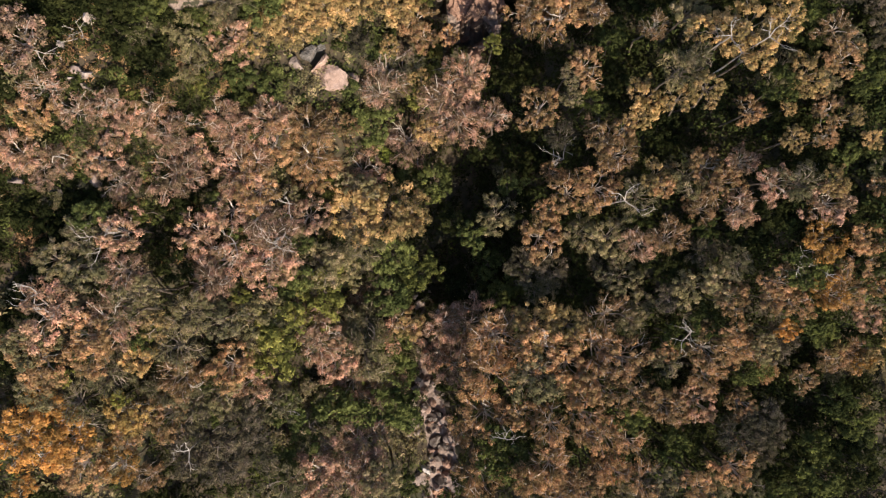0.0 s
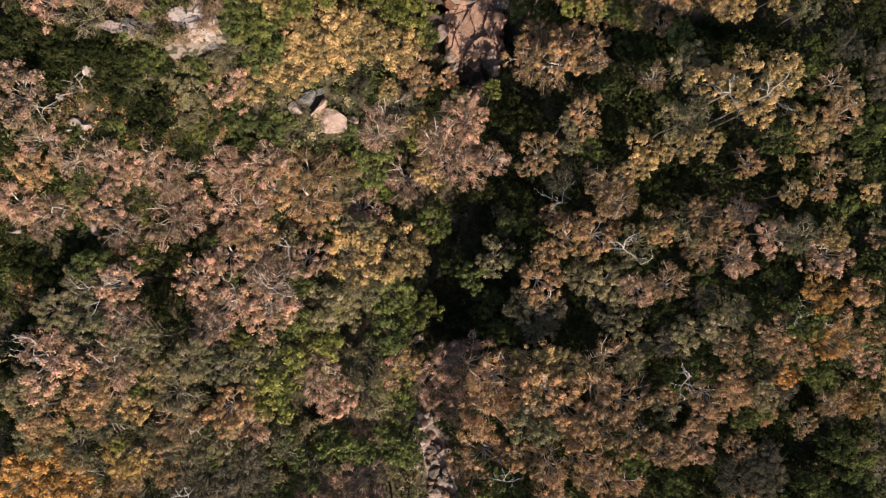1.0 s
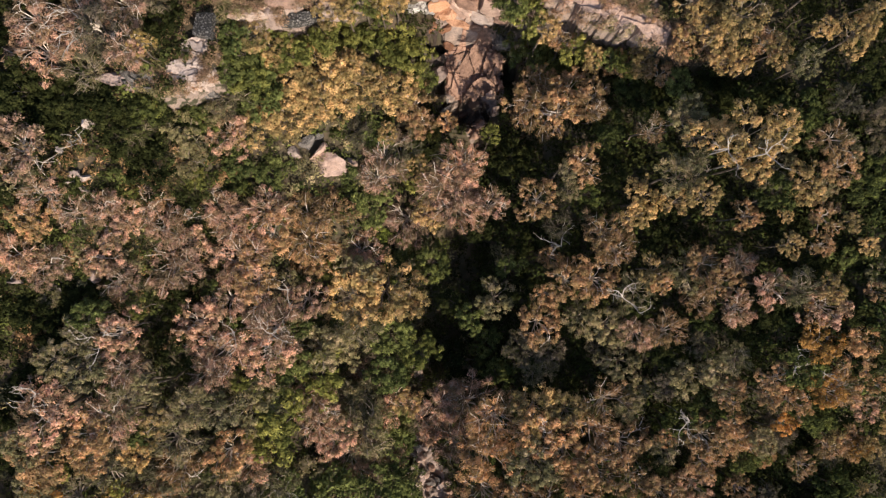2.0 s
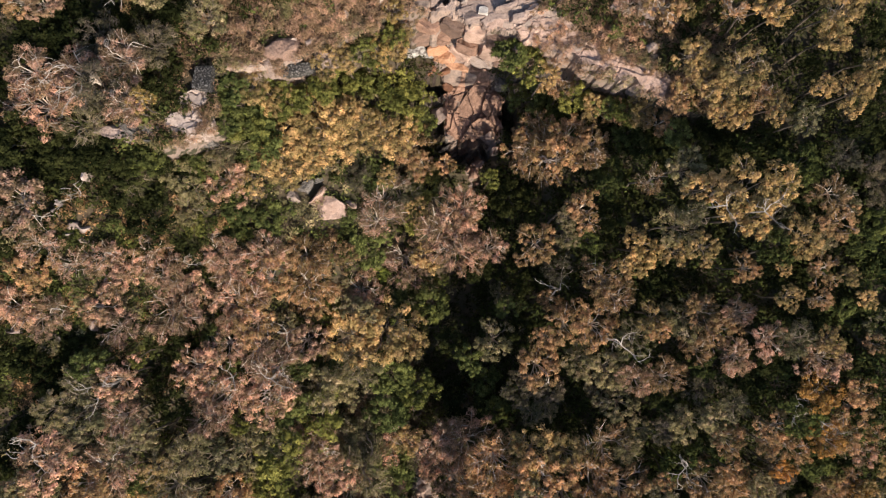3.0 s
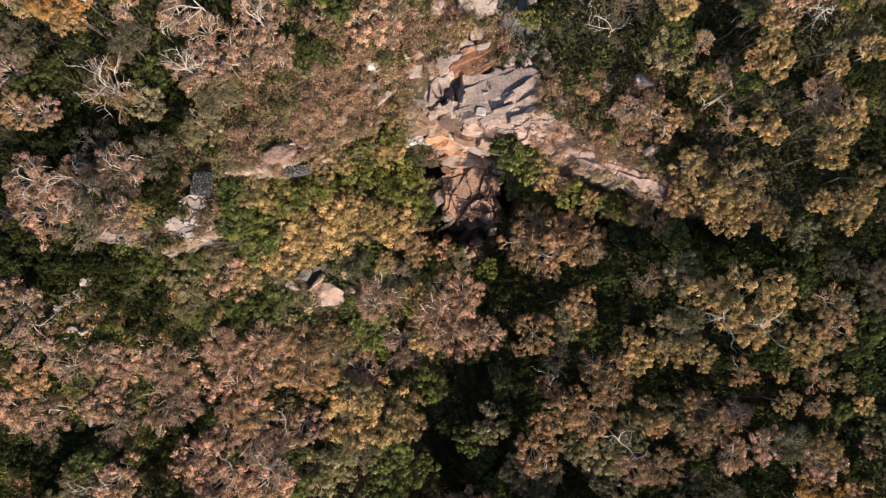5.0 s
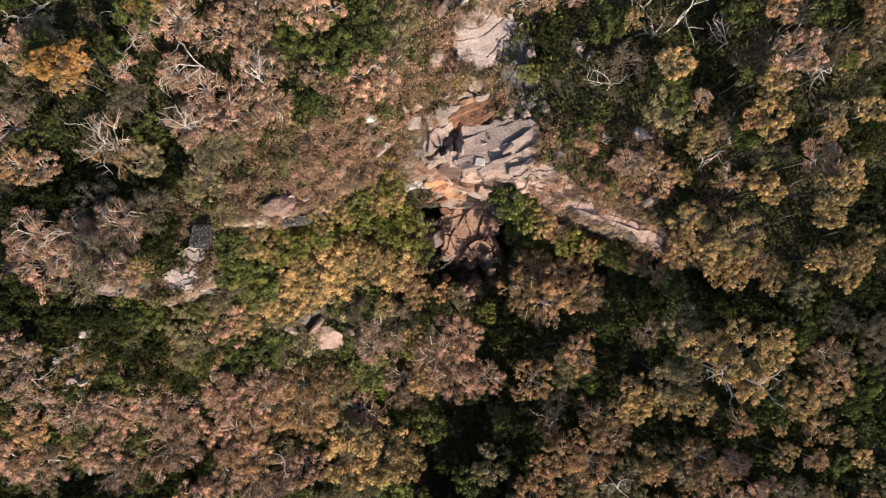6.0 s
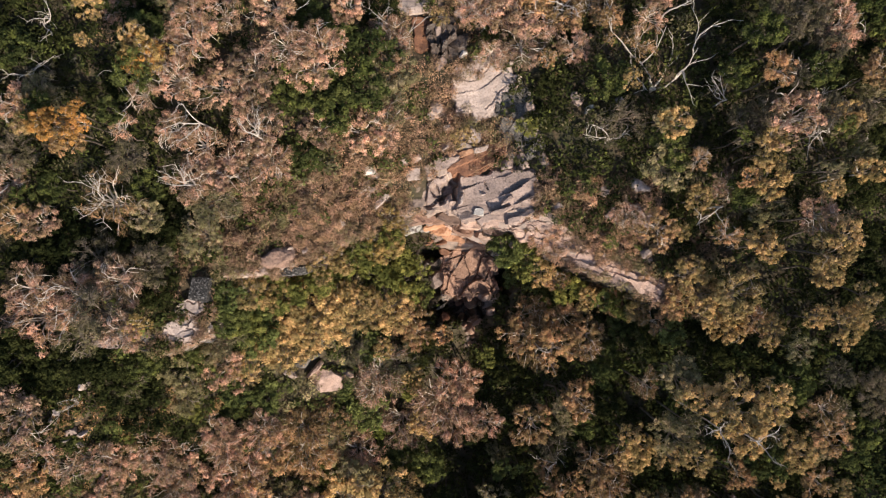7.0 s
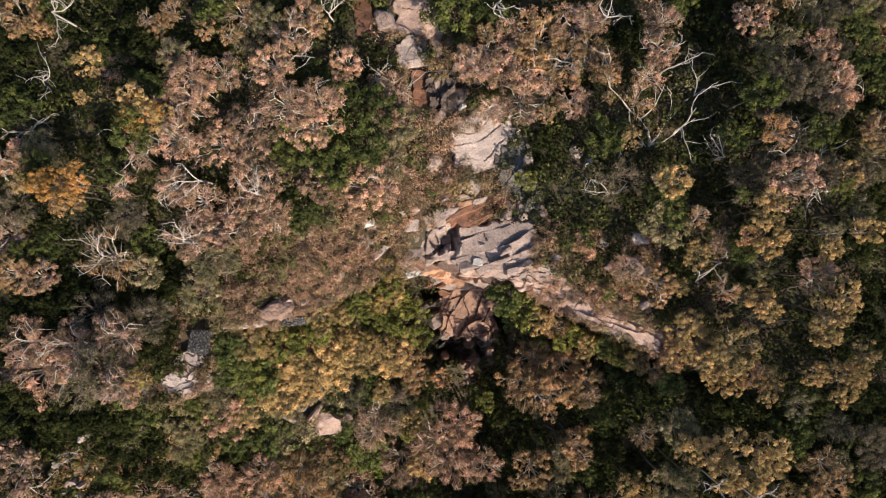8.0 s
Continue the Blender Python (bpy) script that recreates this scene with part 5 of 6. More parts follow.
def bedrock(name, x, y, hx, hy, turn, strike, across, along, step, rise, material, label, seed, lift=0.5, wear=0.45, crack_at=0.12, crack_deep=0.16, grid=0.12, bend=0.8, blocky=False, lip=None):
    """A sheet of jointed bedrock that comes out of the ground: long blocks parted by two sets of joints, each block stepped and tilted.
    strike: the way the blocks run; across, along: their size; step: how they differ in height; rise: how much each tilts up across the strike."""
    ca, sa, cs, ss = math.cos(radians(turn)), math.sin(radians(turn)), math.cos(radians(strike)), math.sin(radians(strike))
    nu, nv = int(2.4 * hx / grid), int(2.4 * hy / grid)
    us, vs = np.linspace(-1.2 * hx, 1.2 * hx, nu), np.linspace(-1.2 * hy, 1.2 * hy, nv)
    gu, gv = np.meshgrid(us, vs)
    wx, wy = x + gu * ca - gv * sa, y + gu * sa + gv * ca
    base = land(wx, wy)[0]
    home = ground_z(x, y)
    verts, inside, block = [], [], []
    for i in range(nv):
        for j in range(nu):
            px, py = float(wx[i, j]), float(wy[i, j])
            p, q = px * cs + py * ss, -px * ss + py * cs
            q += bend * across * noise.noise(Vector((p * 0.5 / along * 2, q * 0.4, seed))) + 0.08 * noise.noise(Vector((p * 2.0, q * 2.0, seed + 3)))
            iq = math.floor(q / across)
            p += (math.sin(iq * 12.9 + seed) * 43.7 % 1.0) * along + 0.44 * bend * noise.noise(Vector((p * 0.6, q * 1.2, seed + 5)))
            ip = math.floor(p / along)
            lot = math.sin(iq * 7.13 + ip * 3.71 + seed * 1.7) * 91.3 % 1.0
            fq, fp = q / across - iq, p / along - ip
            if blocky:
                spot = Vector((p / along, q / across, seed * 2.3))
                gaps, seeds = noise.voronoi(spot, distance_metric="DISTANCE")
                lot = math.sin(seeds[0].x * 12.7 + seeds[0].y * 7.9 + seed) * 91.3 % 1.0
                away = spot - seeds[0]
                h = (lot - 0.5) * 2 * step + away.y * rise * (0.4 + lot) + away.x * (lot - 0.5) * rise
                if gaps[1] - gaps[0] < 0.035:
                    h -= crack_deep
            worn = min(1.2, max(0.1, wear + 1.3 * noise.noise(Vector((px * 0.24, py * 0.24, seed + 7)))))
            h = h if blocky else (lot - 0.5) * 2 * step * worn + (fq - 0.5) * rise * (0.3 + lot) * worn + (fp - 0.5) * (lot - 0.5) * step
            crack = min(fq * across, (1 - fq) * across, fp * along, (1 - fp) * along)
            if not blocky and crack < 0.085 and noise.noise(Vector((px * 0.5, py * 0.5, seed + 9))) > crack_at:
                h -= crack_deep
            h += (0.16 * abs(noise.noise(Vector((px * 1.5, py * 1.5, seed + 8)))) if blocky else 0.0) + (0.06 if blocky else 0.025) * noise.noise(Vector((px * 3.1, py * 3.1, seed))) + 0.12 * noise.noise(Vector((px * 0.9, py * 0.9, seed + 2)))
            r = (abs(gu[i, j] / hx) ** 3 + abs(gv[i, j] / hy) ** 3) ** 0.3333 + 0.28 * noise.noise(Vector((px * 0.55, py * 0.55, seed + 4))) + 0.10 * noise.noise(Vector((px * 1.7, py * 1.7, seed + 6))) + 0.10 * (lot - 0.5)
            edge = 1.0 if r < 0.92 else max(-1.0, (1.0 - r) / 0.08)
            z = float(base[i, j]) + ((lift + h) * edge if edge > 0 else 0.8 * edge)
            verts.append((px - x, py - y, z - home))
            inside.append(r < 1.14 and (lip is None or py > float(rim_y(px)) + lip))
            block.append(round(lot, 6) if blocky else (iq, ip))
    by_block = collections.defaultdict(list)
    for i in range(nv - 1):
        for j in range(nu - 1):
            k = i * nu + j
            if inside[k] or inside[k + 1] or inside[k + nu] or inside[k + nu + 1]:
                by_block[block[k]].append((k, k + 1, k + nu + 1, k + nu))
    small = [key for key, faces in by_block.items() if len(faces) < 40]
    rest = sum((by_block.pop(key) for key in small), [])
    if rest:
        by_block["rest"] = rest
    whole = tagged(new(name), label, "rock", "bedrock outcrops")
    whole.location = (x, y, home)
    for key, faces in by_block.items():
        used = sorted({k for face in faces for k in face})
        place = {k: n for n, k in enumerate(used)}
        ob = new("rubble" if key == "rest" else "slab", sheet("slab", [verts[k] for k in used], [tuple(place[k] for k in face) for face in faces], material))
        ob.parent = whole
        tagged(ob)
    return whole


def gully_stones():
    """Smaller boulders jumbled down the creek bed below the falls."""
    rng = random.Random(8)
    # dark stone is weighted up so the colour supplies the bed's shade
    choices = [WET_SHADE, WET_SHADE, WET_SHADE, WET_SHADE, GREY, FACE, FACE, BROWN, PINK, SANDSTONE]
    for i in range(230):
        y = rng.uniform(-50, -22) if i < 170 else rng.uniform(-22, -7) if i < 200 else rng.uniform(26, 37)
        x = float(creek_x(y)) + rng.gauss(0, 2.0 if i < 170 else 1.0)
        s = rng.choice((rng.uniform(0.25, 0.5), rng.uniform(0.4, 1.1)))
        rock(x, y, s * rng.uniform(0.9, 1.4), s, s * rng.uniform(0.7, 1.5), rng.choice(choices), "water-worn sandstone boulder jumbled in the gully bed", rng.uniform(0, 180), 300 + i, fine=2, rough=0.03, planes=12, group="gully boulders")


gully_stones()


# ---- the left-hand cliff: tiers of grey rock ----
def cliff():
    whole = tagged(new("cliff"), "grey sandstone cliff in tiers with pale sunlit ledges", "cliff", kind="structure")
    blocks = ((-29.8, 32.6, 13.0, 1.6, 1.3, 6.4, 6, LICHEN), (-34.2, 32.0, 13.4, 2.3, 1.2, 6.6, -4, LICHEN), (-38.8, 32.2, 14.4, 2.6, 1.2, 6.8, 3, GREY), (-43.2, 32.2, 13.6, 2.6, 1.3, 6.6, -5, GREY), (-24.0, 40.8, 13.6, 2.2, 1.0, 6.0, 2, GREY), (-19.6, 41.2, 13.6, 2.2, 1.0, 6.0, 6, GREY), (-15.4, 42.6, 13.0, 2.2, 1.0, 6.0, 22, GREY))
    for i, (x, y, z, a, b, c, turn, mat) in enumerate(blocks):
        stone("rock_block", x, y, z, (a * 1.2, b * 1.2, c * 1.05), turn, mat, seed=500 + i, parent=whole, planes=5, fine=4, rough=0.07, boxy=0.76, ledge=0.5)


cliff()


# ---- the pale pink boulder on the slope ----
stone("boulder", -16.0, 24.6, 3.5, (3.9, 2.5, 2.9), 8, PINK, "big pink weathered sandstone boulder half buried in the scrub", 655, planes=9, fine=5, rough=0.045, boxy=0.66)
rock(-17.3, 26.1, 2.4, 0.5, 1.8, PINK, "narrow pink sandstone rib rising beside the boulder", 47, 656, planes=6, fine=4, rough=0.05, boxy=0.72, name="rock_rib")


rock(-18.7, 27.3, 1.6, 0.9, 1.5, LICHEN, "dark split sandstone boulder beside the pink one", 40, 631, planes=8, fine=4, rough=0.05, boxy=0.8)
rock(-17.3, 28.2, 1.2, 0.5, 1.4, LICHEN, "dark grey tilted sandstone slab above the pink boulder", 34, 632, planes=6, fine=4, rough=0.05, boxy=0.75)
rock(-20.6, 25.9, 1.1, 1.0, 1.5, SANDSTONE, "small pinkish broken boulder in the scrub", 10, 633, planes=9, fine=4, rough=0.05, boxy=0.8)
rock(-13.0, 25.2, 1.2, 0.8, 1.4, PINK, "low pink sandstone boulder in the scrub", -15, 634, planes=9, fine=4, rough=0.05, boxy=0.8)
stone("rock_dome", -18.9, 42.3, 18.4, (2.6, 1.4, 1.7), 12, BROWN, "brown weathered sandstone dome on the brow of the cliff", 635, planes=6, fine=5, rough=0.06, boxy=0.85)
stone("rock_dome", -23.2, 40.6, 18.1, (3.0, 0.9, 1.4), 5, SANDSTONE, "low pinkish sandstone hump on the brow of the cliff", 636, planes=6, fine=4, rough=0.06, boxy=0.85)


# ---- jointed bedrock of the creek and its falls ----
bedrock("rock_outcrop", 7.6, 49.9, 5.6, 3.2, 4, 22, 1.9, 5.0, 0.30, 1.15, GREY, "grey jointed sandstone slabs above the falls with dark cracks", 21, 0.6, 0.3, 0.25, 0.25, 0.1, 0.35, lip=0.1)
bedrock("rock_outcrop", 11.2, 47.0, 4.2, 1.5, -6, 10, 0.9, 3.0, 0.14, 0.45, SANDSTONE, "pinkish grey sandstone slabs along the lip of the cliff", 22, 0.5, lip=0.1)
bedrock("rock_outcrop", 0.5, 50.3, 1.8, 1.9, -10, 40, 1.6, 2.4, 0.2, 0.25, GREY, "grey cracked sandstone shelf beside the creek", 23, 0.45, lip=0.1)
bedrock("rock_outcrop", 1.2, 53.2, 2.4, 1.4, 20, 15, 1.1, 2.6, 0.16, 0.3, SANDSTONE, "pinkish sandstone shelf beside the red pool", 33, 0.45)
bedrock("rock_outcrop", 5.9, 63.0, 4.0, 3.2, 30, 26, 1.5, 3.8, 0.12, 0.45, PALE, "pale bleached sandstone slab with fine cracks", 24, 0.55)
bedrock("rock_outcrop", -2.2, 77.6, 2.5, 2.9, 8, -14, 2.2, 3.6, 0.12, 0.25, PINK, "pale pinkish sandstone shelf at the head of the creek", 25, 0.5)
bedrock("rock_outcrop", 16.2, 43.5, 5.8, 2.1, -27, -22, 0.8, 2.0, 0.25, 0.4, PINK, "pinkish sandstone ledge along the cliff edge", 29, 0.65, lip=0.1)
bedrock("rock_outcrop", 24.2, 39.6, 4.2, 1.8, -24, -20, 0.8, 1.8, 0.2, 0.35, PINK, "pinkish sandstone ledge where the cliff dies out", 30, 0.6, lip=0.1)
bedrock("rock_outcrop", -21.2, 41.5, 3.8, 1.0, 10, 14, 0.8, 2.6, 0.15, 0.3, SANDSTONE, "narrow sandstone ledge on the brow of the cliff", 31, 0.4)
bedrock("rock_outcrop", 10.0, 58.4, 2.6, 4.6, 16, 65, 1.1, 2.2, 0.4, 0.6, LICHEN, "dark grey broken sandstone falling away from the pale slab", 32, 0.5)
bedrock("rock_outcrop", 9.4, 46.3, 4.6, 1.2, -12, -8, 0.9, 2.4, 0.2, 0.35, PINK, "stepped sandstone lip where the cliff begins", 36, 0.45, lip=0.1)
# black ledge added to draw the shadow along the cliff edge
stone("rock_ledge", -17.4, 40.7, 16.4, (4.2, 1.0, 1.8), 3, BLACK, "rock ledge made black as the shadow line under a brown dome", 541, planes=5, fine=5, rough=0.06, boxy=0.55)
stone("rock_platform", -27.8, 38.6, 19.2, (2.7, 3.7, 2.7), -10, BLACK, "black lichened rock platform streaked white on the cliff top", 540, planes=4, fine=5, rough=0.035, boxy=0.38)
bedrock("rock_outcrop", -30.3, 33.5, 2.6, 1.7, 14, 24, 1.2, 1.7, 0.2, 0.25, PALE, "pale pinkish sandstone shelf at the cliff edge", 39, 0.7, 0.8, 0.1, 0.25, 0.08, 1.5)
bedrock("rock_outcrop", -29.3, 36.3, 1.9, 1.1, 24, 30, 0.9, 1.5, 0.18, 0.25, PALE, "small pale sandstone step under the dark platform", 45, 0.8, 0.8, 0.1, 0.25, 0.08, 1.5)
bedrock("rock_outcrop", -36.8, 32.6, 4.3, 0.9, 2, 3, 1.3, 2.2, 0.25, 0.3, LICHEN, "dark tiered sandstone ledge streaked with white", 46, 0.7, 1.0, 0.1, 0.3, 0.08, 1.8)
bedrock("rock_outcrop", 5.0, 53.9, 3.7, 1.4, 27, 27, 1.6, 5.0, 0.1, -0.5, RED, "rust-red water-stained rock trough above the slabs", 40, 0.75, 0.6, 0.3, 0.1, 0.1, 0.4)
bedrock("rock_outcrop", -1.5, 68.6, 1.1, 2.2, 4, 80, 1.2, 2.6, 0.12, 0.2, RED, "rust-red water-stained rock in the creek bed", 41, 0.5, 0.5, 0.3, 0.1, 0.1, 0.4)
bedrock("rock_outcrop", -8.3, 76.6, 1.1, 2.8, 8, 80, 1.2, 2.6, 0.12, 0.2, RED, "rust-red bare rock strip beside the creek", 42, 0.4, 0.5, 0.3, 0.1, 0.1, 0.4)
bedrock("rock_outcrop", 22.0, 44.5, 4.5, 3.0, -20, -10, 1.4, 2.0, 0.2, 0.3, SANDSTONE, "pinkish bare rock among heath on the cliff top", 34, 0.12, lip=0.1)
bedrock("rock_outcrop", -2.6, 72.8, 1.9, 1.9, 10, 20, 1.4, 2.2, 0.2, 0.3, PALE, "pinkish sandstone step below the shelf", 43, 0.6, 0.6, 0.2, 0.2, 0.1, 0.4)
# black rock colour fills the shadowed hole next to the red channel
bedrock("rock_outcrop", 1.0, 68.4, 1.9, 2.6, 10, 60, 1.2, 1.6, 0.5, 0.5, WET_SHADE, "broken rock blackened to stand in for shade beside the red channel", 44, 0.6, 1.0, 0.2, 0.3, 0.1, 0.2, True)
bedrock("rock_outcrop", -8.4, 51.4, 2.6, 1.7, 30, 35, 1.2, 2.0, 0.25, 0.4, PALE, "pale broken sandstone showing through the heath", 35, 0.35)


# ---- the foot of the falls: a flat jointed floor, a rusty shelf above it and the overhung lip ----
def falls():
    bedrock("rock_outcrop", 5.0, 39.6, 4.4, 4.1, 12, 62, 2.0, 2.9, 0.26, 0.6, FACE, "broken pinkish brown sandstone floor below the dry waterfall", 26, 0.6, 1.0, 0.2, 0.4, 0.07, 0.1, True)
    # the dark colour of hollow and cleft paints the shadow lying there
    bedrock("rock_outcrop", 3.8, 33.6, 4.2, 1.7, 10, 30, 1.2, 1.7, 0.5, 0.6, WET_SHADE, "rock toned dark for the shade round the plunge hollow", 27, 0.4, 1.0, 0.2, 0.3, 0.1, 0.1, True)
    bedrock("rock_outcrop", -1.6, 42.0, 2.0, 2.0, 20, 12, 1.1, 1.6, 0.4, 0.5, WET_SHADE, "rock toned dark for shade in the cleft beside the falls", 37, 0.3)
    face = "in the stepped waterfall face"
    big = dict(planes=7, fine=4, rough=0.09, boxy=0.85)
    low = dict(rough=0.05, boxy=0.8)
    flat = dict(planes=6, fine=4, rough=0.045, boxy=0.72, ledge=0.22)
    rock(-2.3, 46.9, 1.9, 1.6, 2.6, STAINED, "white-stained dark grey sandstone block " + face, 10, 1, z=3.3, **big)
    rock(-3.0, 45.3, 1.2, 1.0, 2.0, STAINED, "white-streaked dark sandstone block " + face, 40, 121, z=2.6, **big)
    rock(0.7, 46.4, 2.0, 1.6, 2.2, ORANGE, "smooth orange iron-stained sandstone block " + face, 16, 2, z=2.9, **big)
    rock(3.6, 46.3, 1.9, 1.1, 2.0, PINK, "pale pinkish sandstone block " + face, -20, 4, z=3.2, **flat)
    rock(6.1, 45.9, 1.6, 1.0, 2.2, PALE, "pale sun-bleached sandstone block " + face, -12, 5, z=3.0, **flat)
    rock(2.6, 44.9, 2.4, 0.7, 1.6, ORANGE, "long orange sandstone ledge " + face, -8, 122, z=2.6, **flat)
    rock(6.0, 44.5, 2.2, 0.6, 1.5, BROWN, "long brown sandstone ledge " + face, -6, 123, z=2.4, **flat)
    tiers = ((3.9, 3.4, 1.0, (STAINED, ORANGE, PINK, PALE, BROWN)), (6.9, 3.8, 0.7, (BROWN, FACE, FACE, PINK, BROWN)), (10.3, 3.9, 0.35, (FACE, BROWN, PINK, BROWN, PINK)))
    words = {STAINED: "white-stained dark", ORANGE: "orange", PINK: "pinkish", PALE: "pale", BROWN: "brown", FACE: "reddish brown"}
    for tier, (z, h, back, kinds) in enumerate(tiers):
        for k, kind in enumerate(kinds):
            x = -3.4 + 3.1 * k + 0.9 * tier
            turn = math.degrees(math.atan2(float(rim_y(x + 1)) - float(rim_y(x - 1)), 2))
            rock(x, float(rim_y(x)) - back, 2.1, 0.9, h, kind, words[kind] + " layered sandstone block in the cliff under the slabs", turn, 700 + 9 * tier + k, z=z, sink=0.05, name="rock_block", planes=4, fine=4, rough=0.06, boxy=0.74, ledge=0.45)
    rock(-1.6, 44.5, 1.9, 0.7, 2.0, RED, "rust-red iron-stained sandstone shelf " + face, 10, 7, z=2.4, **low)
    rock(0.6, 44.4, 1.2, 0.6, 1.6, RED, "rust-red overhanging sandstone block " + face, -4, 9, z=2.6, **low)
    rock(1.2, 43.1, 1.0, 0.8, 1.2, RED, "rust-red sandstone block at the foot of the falls", -24, 8, z=-0.6, **low)
    rock(8.4, 41.4, 1.7, 1.1, 1.6, FACE, "pinkish brown sandstone block at the foot of the falls", -30, 13, z=-1.6, **low)
    rock(-0.4, 39.0, 1.7, 1.6, 2.2, GREY, "grey leaning sandstone block at the foot of the falls", -24, 11, z=-0.9, tip=(0, 10), **low)
    # darkened for the shadow on the left of the falls
    rock(-1.3, 41.0, 1.2, 0.9, 1.8, WET_SHADE, "sandstone block toned dark for shade at the foot of the falls", 20, 12, z=-0.6, **low)
    rock(0.9, 36.2, 0.5, 1.5, 0.9, LICHEN, "white-streaked dark rock rib at the foot of the falls", 14, 26, z=-3.4, **low)
    rock(9.4, 43.4, 2.2, 1.2, 2.4, LICHEN, "dark lichened sandstone block beside the falls", -10, 124, z=0.4, **big)
    # dark rock whose colour also takes in the shade beside the floor
    rock(11.2, 42.2, 1.6, 1.2, 2.4, WET_SHADE, "grey-black sandstone block with shade in its tone beside the falls", 20, 125, z=0.6, **low)
    rock(7.5, 36.0, 0.9, 0.7, 2.4, PINK, "pinkish standing boulder at the edge of the rock floor", 10, 30, z=-2.2, **low)
    rock(8.4, 33.8, 1.2, 0.9, 1.9, PINK, "pinkish sandstone boulder at the edge of the dark hollow", 12, 32, z=-3.0, **low)
    rock(9.3, 35.6, 0.6, 0.8, 2.0, GREY, "grey sandstone boulder at the edge of the rock floor", 70, 33, z=-3.4, **low)
    rock(1.3, 32.6, 0.9, 0.9, 1.4, RED, "rust-red sandstone boulder in the dark hollow", 50, 34, z=-5.0, **low)
    rock(6.1, 31.9, 1.1, 0.8, 1.3, BROWN, "brown sandstone boulder in the dark hollow", 20, 36, z=-4.5, **low)
    rock(0.4, 34.2, 1.3, 0.35, 0.9, LICHEN, "white-streaked rock rib at the edge of the dark hollow", 24, 28, z=-4.2, **low)


falls()


rock(1.90, 49.81, 0.65, 0.65, 2.00, GREY, "grey weathered sandstone boulder lying among the scrub", 20, 15, name="boulder", z=14.00, rough=0.05, boxy=0.8)
rock(5.36, 47.97, 1.00, 0.66, 1.20, WHITE, "flat white lichened block lying on the grey slabs", -8, 16, name="boulder", planes=3, rough=0.015, boxy=0.7)
rock(8.10, 48.10, 1.80, 0.50, 1.45, GREY, "long grey sandstone plate tilted up on the slabs", 18, 131, name="rock_slab", tip=(-8, 0), planes=5, fine=4, rough=0.03, boxy=0.74)
rock(8.70, 49.30, 1.20, 0.42, 1.50, GREY, "long grey sandstone plate tilted up on the slabs", 26, 132, name="rock_slab", tip=(-8, 0), planes=5, fine=4, rough=0.03, boxy=0.74)
rock(9.90, 46.90, 2.10, 0.50, 1.35, GREY, "long grey sandstone plate tilted up on the slabs", 14, 133, name="rock_slab", tip=(-8, 0), planes=5, fine=4, rough=0.03, boxy=0.74)
rock(4.50, 47.50, 1.80, 0.80, 0.95, GREY, "long grey sandstone plate tilted up on the slabs", 8, 134, name="rock_slab", tip=(-8, 0), planes=5, fine=4, rough=0.03, boxy=0.74)
rock(11.20, 47.70, 1.30, 0.45, 1.40, GREY, "long grey sandstone plate tilted up on the slabs", 20, 135, name="rock_slab", tip=(-8, 0), planes=5, fine=4, rough=0.03, boxy=0.74)
rock(3.24, 49.53, 0.49, 0.98, 1.50, PALE, "pale sun-bleached sandstone boulder lying among the scrub", -28, 17, name="boulder", rough=0.05, boxy=0.8)
rock(5.75, 50.16, 0.40, 0.40, 1.10, PALE, "pale sun-bleached sandstone boulder lying among the scrub", 10, 18, name="boulder", rough=0.05, boxy=0.8)
rock(1.47, 54.14, 2.57, 1.28, 0.90, GREY, "grey weathered sandstone slab lying in the creek bed", 12, 19, name="rock_slab", tip=(6, 0), planes=6, fine=4, rough=0.045, boxy=0.72, ledge=0.22)
rock(5.64, 55.65, 1.44, 0.56, 1.00, PALE, "pale sun-bleached sandstone slab lying in the creek bed", 20, 20, name="rock_slab", planes=6, fine=4, rough=0.045, boxy=0.72, ledge=0.22)
rock(3.76, 55.10, 1.28, 0.64, 1.00, ORANGE, "orange iron-stained sandstone slab lying in the creek bed", 20, 21, name="rock_slab", planes=6, fine=4, rough=0.045, boxy=0.72, ledge=0.22)
rock(-2.70, 52.79, 1.20, 1.43, 1.00, PALE, "pale sun-bleached sandstone boulder lying among the scrub", 10, 22, name="boulder", rough=0.05, boxy=0.8)
rock(-3.69, 53.93, 0.71, 0.79, 0.90, PALE, "pale sun-bleached sandstone boulder lying among the scrub", 50, 23, name="boulder", rough=0.05, boxy=0.8)
rock(0.78, 76.04, 1.40, 1.55, 1.00, SANDSTONE, "pinkish brown sandstone slab lying in the creek bed", 30, 38, name="rock_slab", planes=6, fine=4, rough=0.045, boxy=0.72, ledge=0.22)
rock(-5.59, 76.15, 1.54, 2.00, 1.10, GREY, "grey weathered sandstone boulder lying among the scrub", 10, 39, name="boulder", rough=0.05, boxy=0.8)
rock(0.78, 69.31, 1.17, 1.09, 0.80, GREY, "grey weathered sandstone boulder lying among the scrub", 20, 40, name="boulder", rough=0.05, boxy=0.8)
# wet boulder by the creek pool
rock(2.94, 67.55, 1.56, 1.25, 0.90, WET_SHADE, "dark sandstone boulder lying among the scrub", 30, 41, name="boulder", rough=0.05, boxy=0.8)
rock(3.35, 66.40, 0.78, 0.39, 0.90, WHITE, "whitish lichened sandstone boulder lying among the scrub", 30, 42, name="boulder", rough=0.05, boxy=0.8)
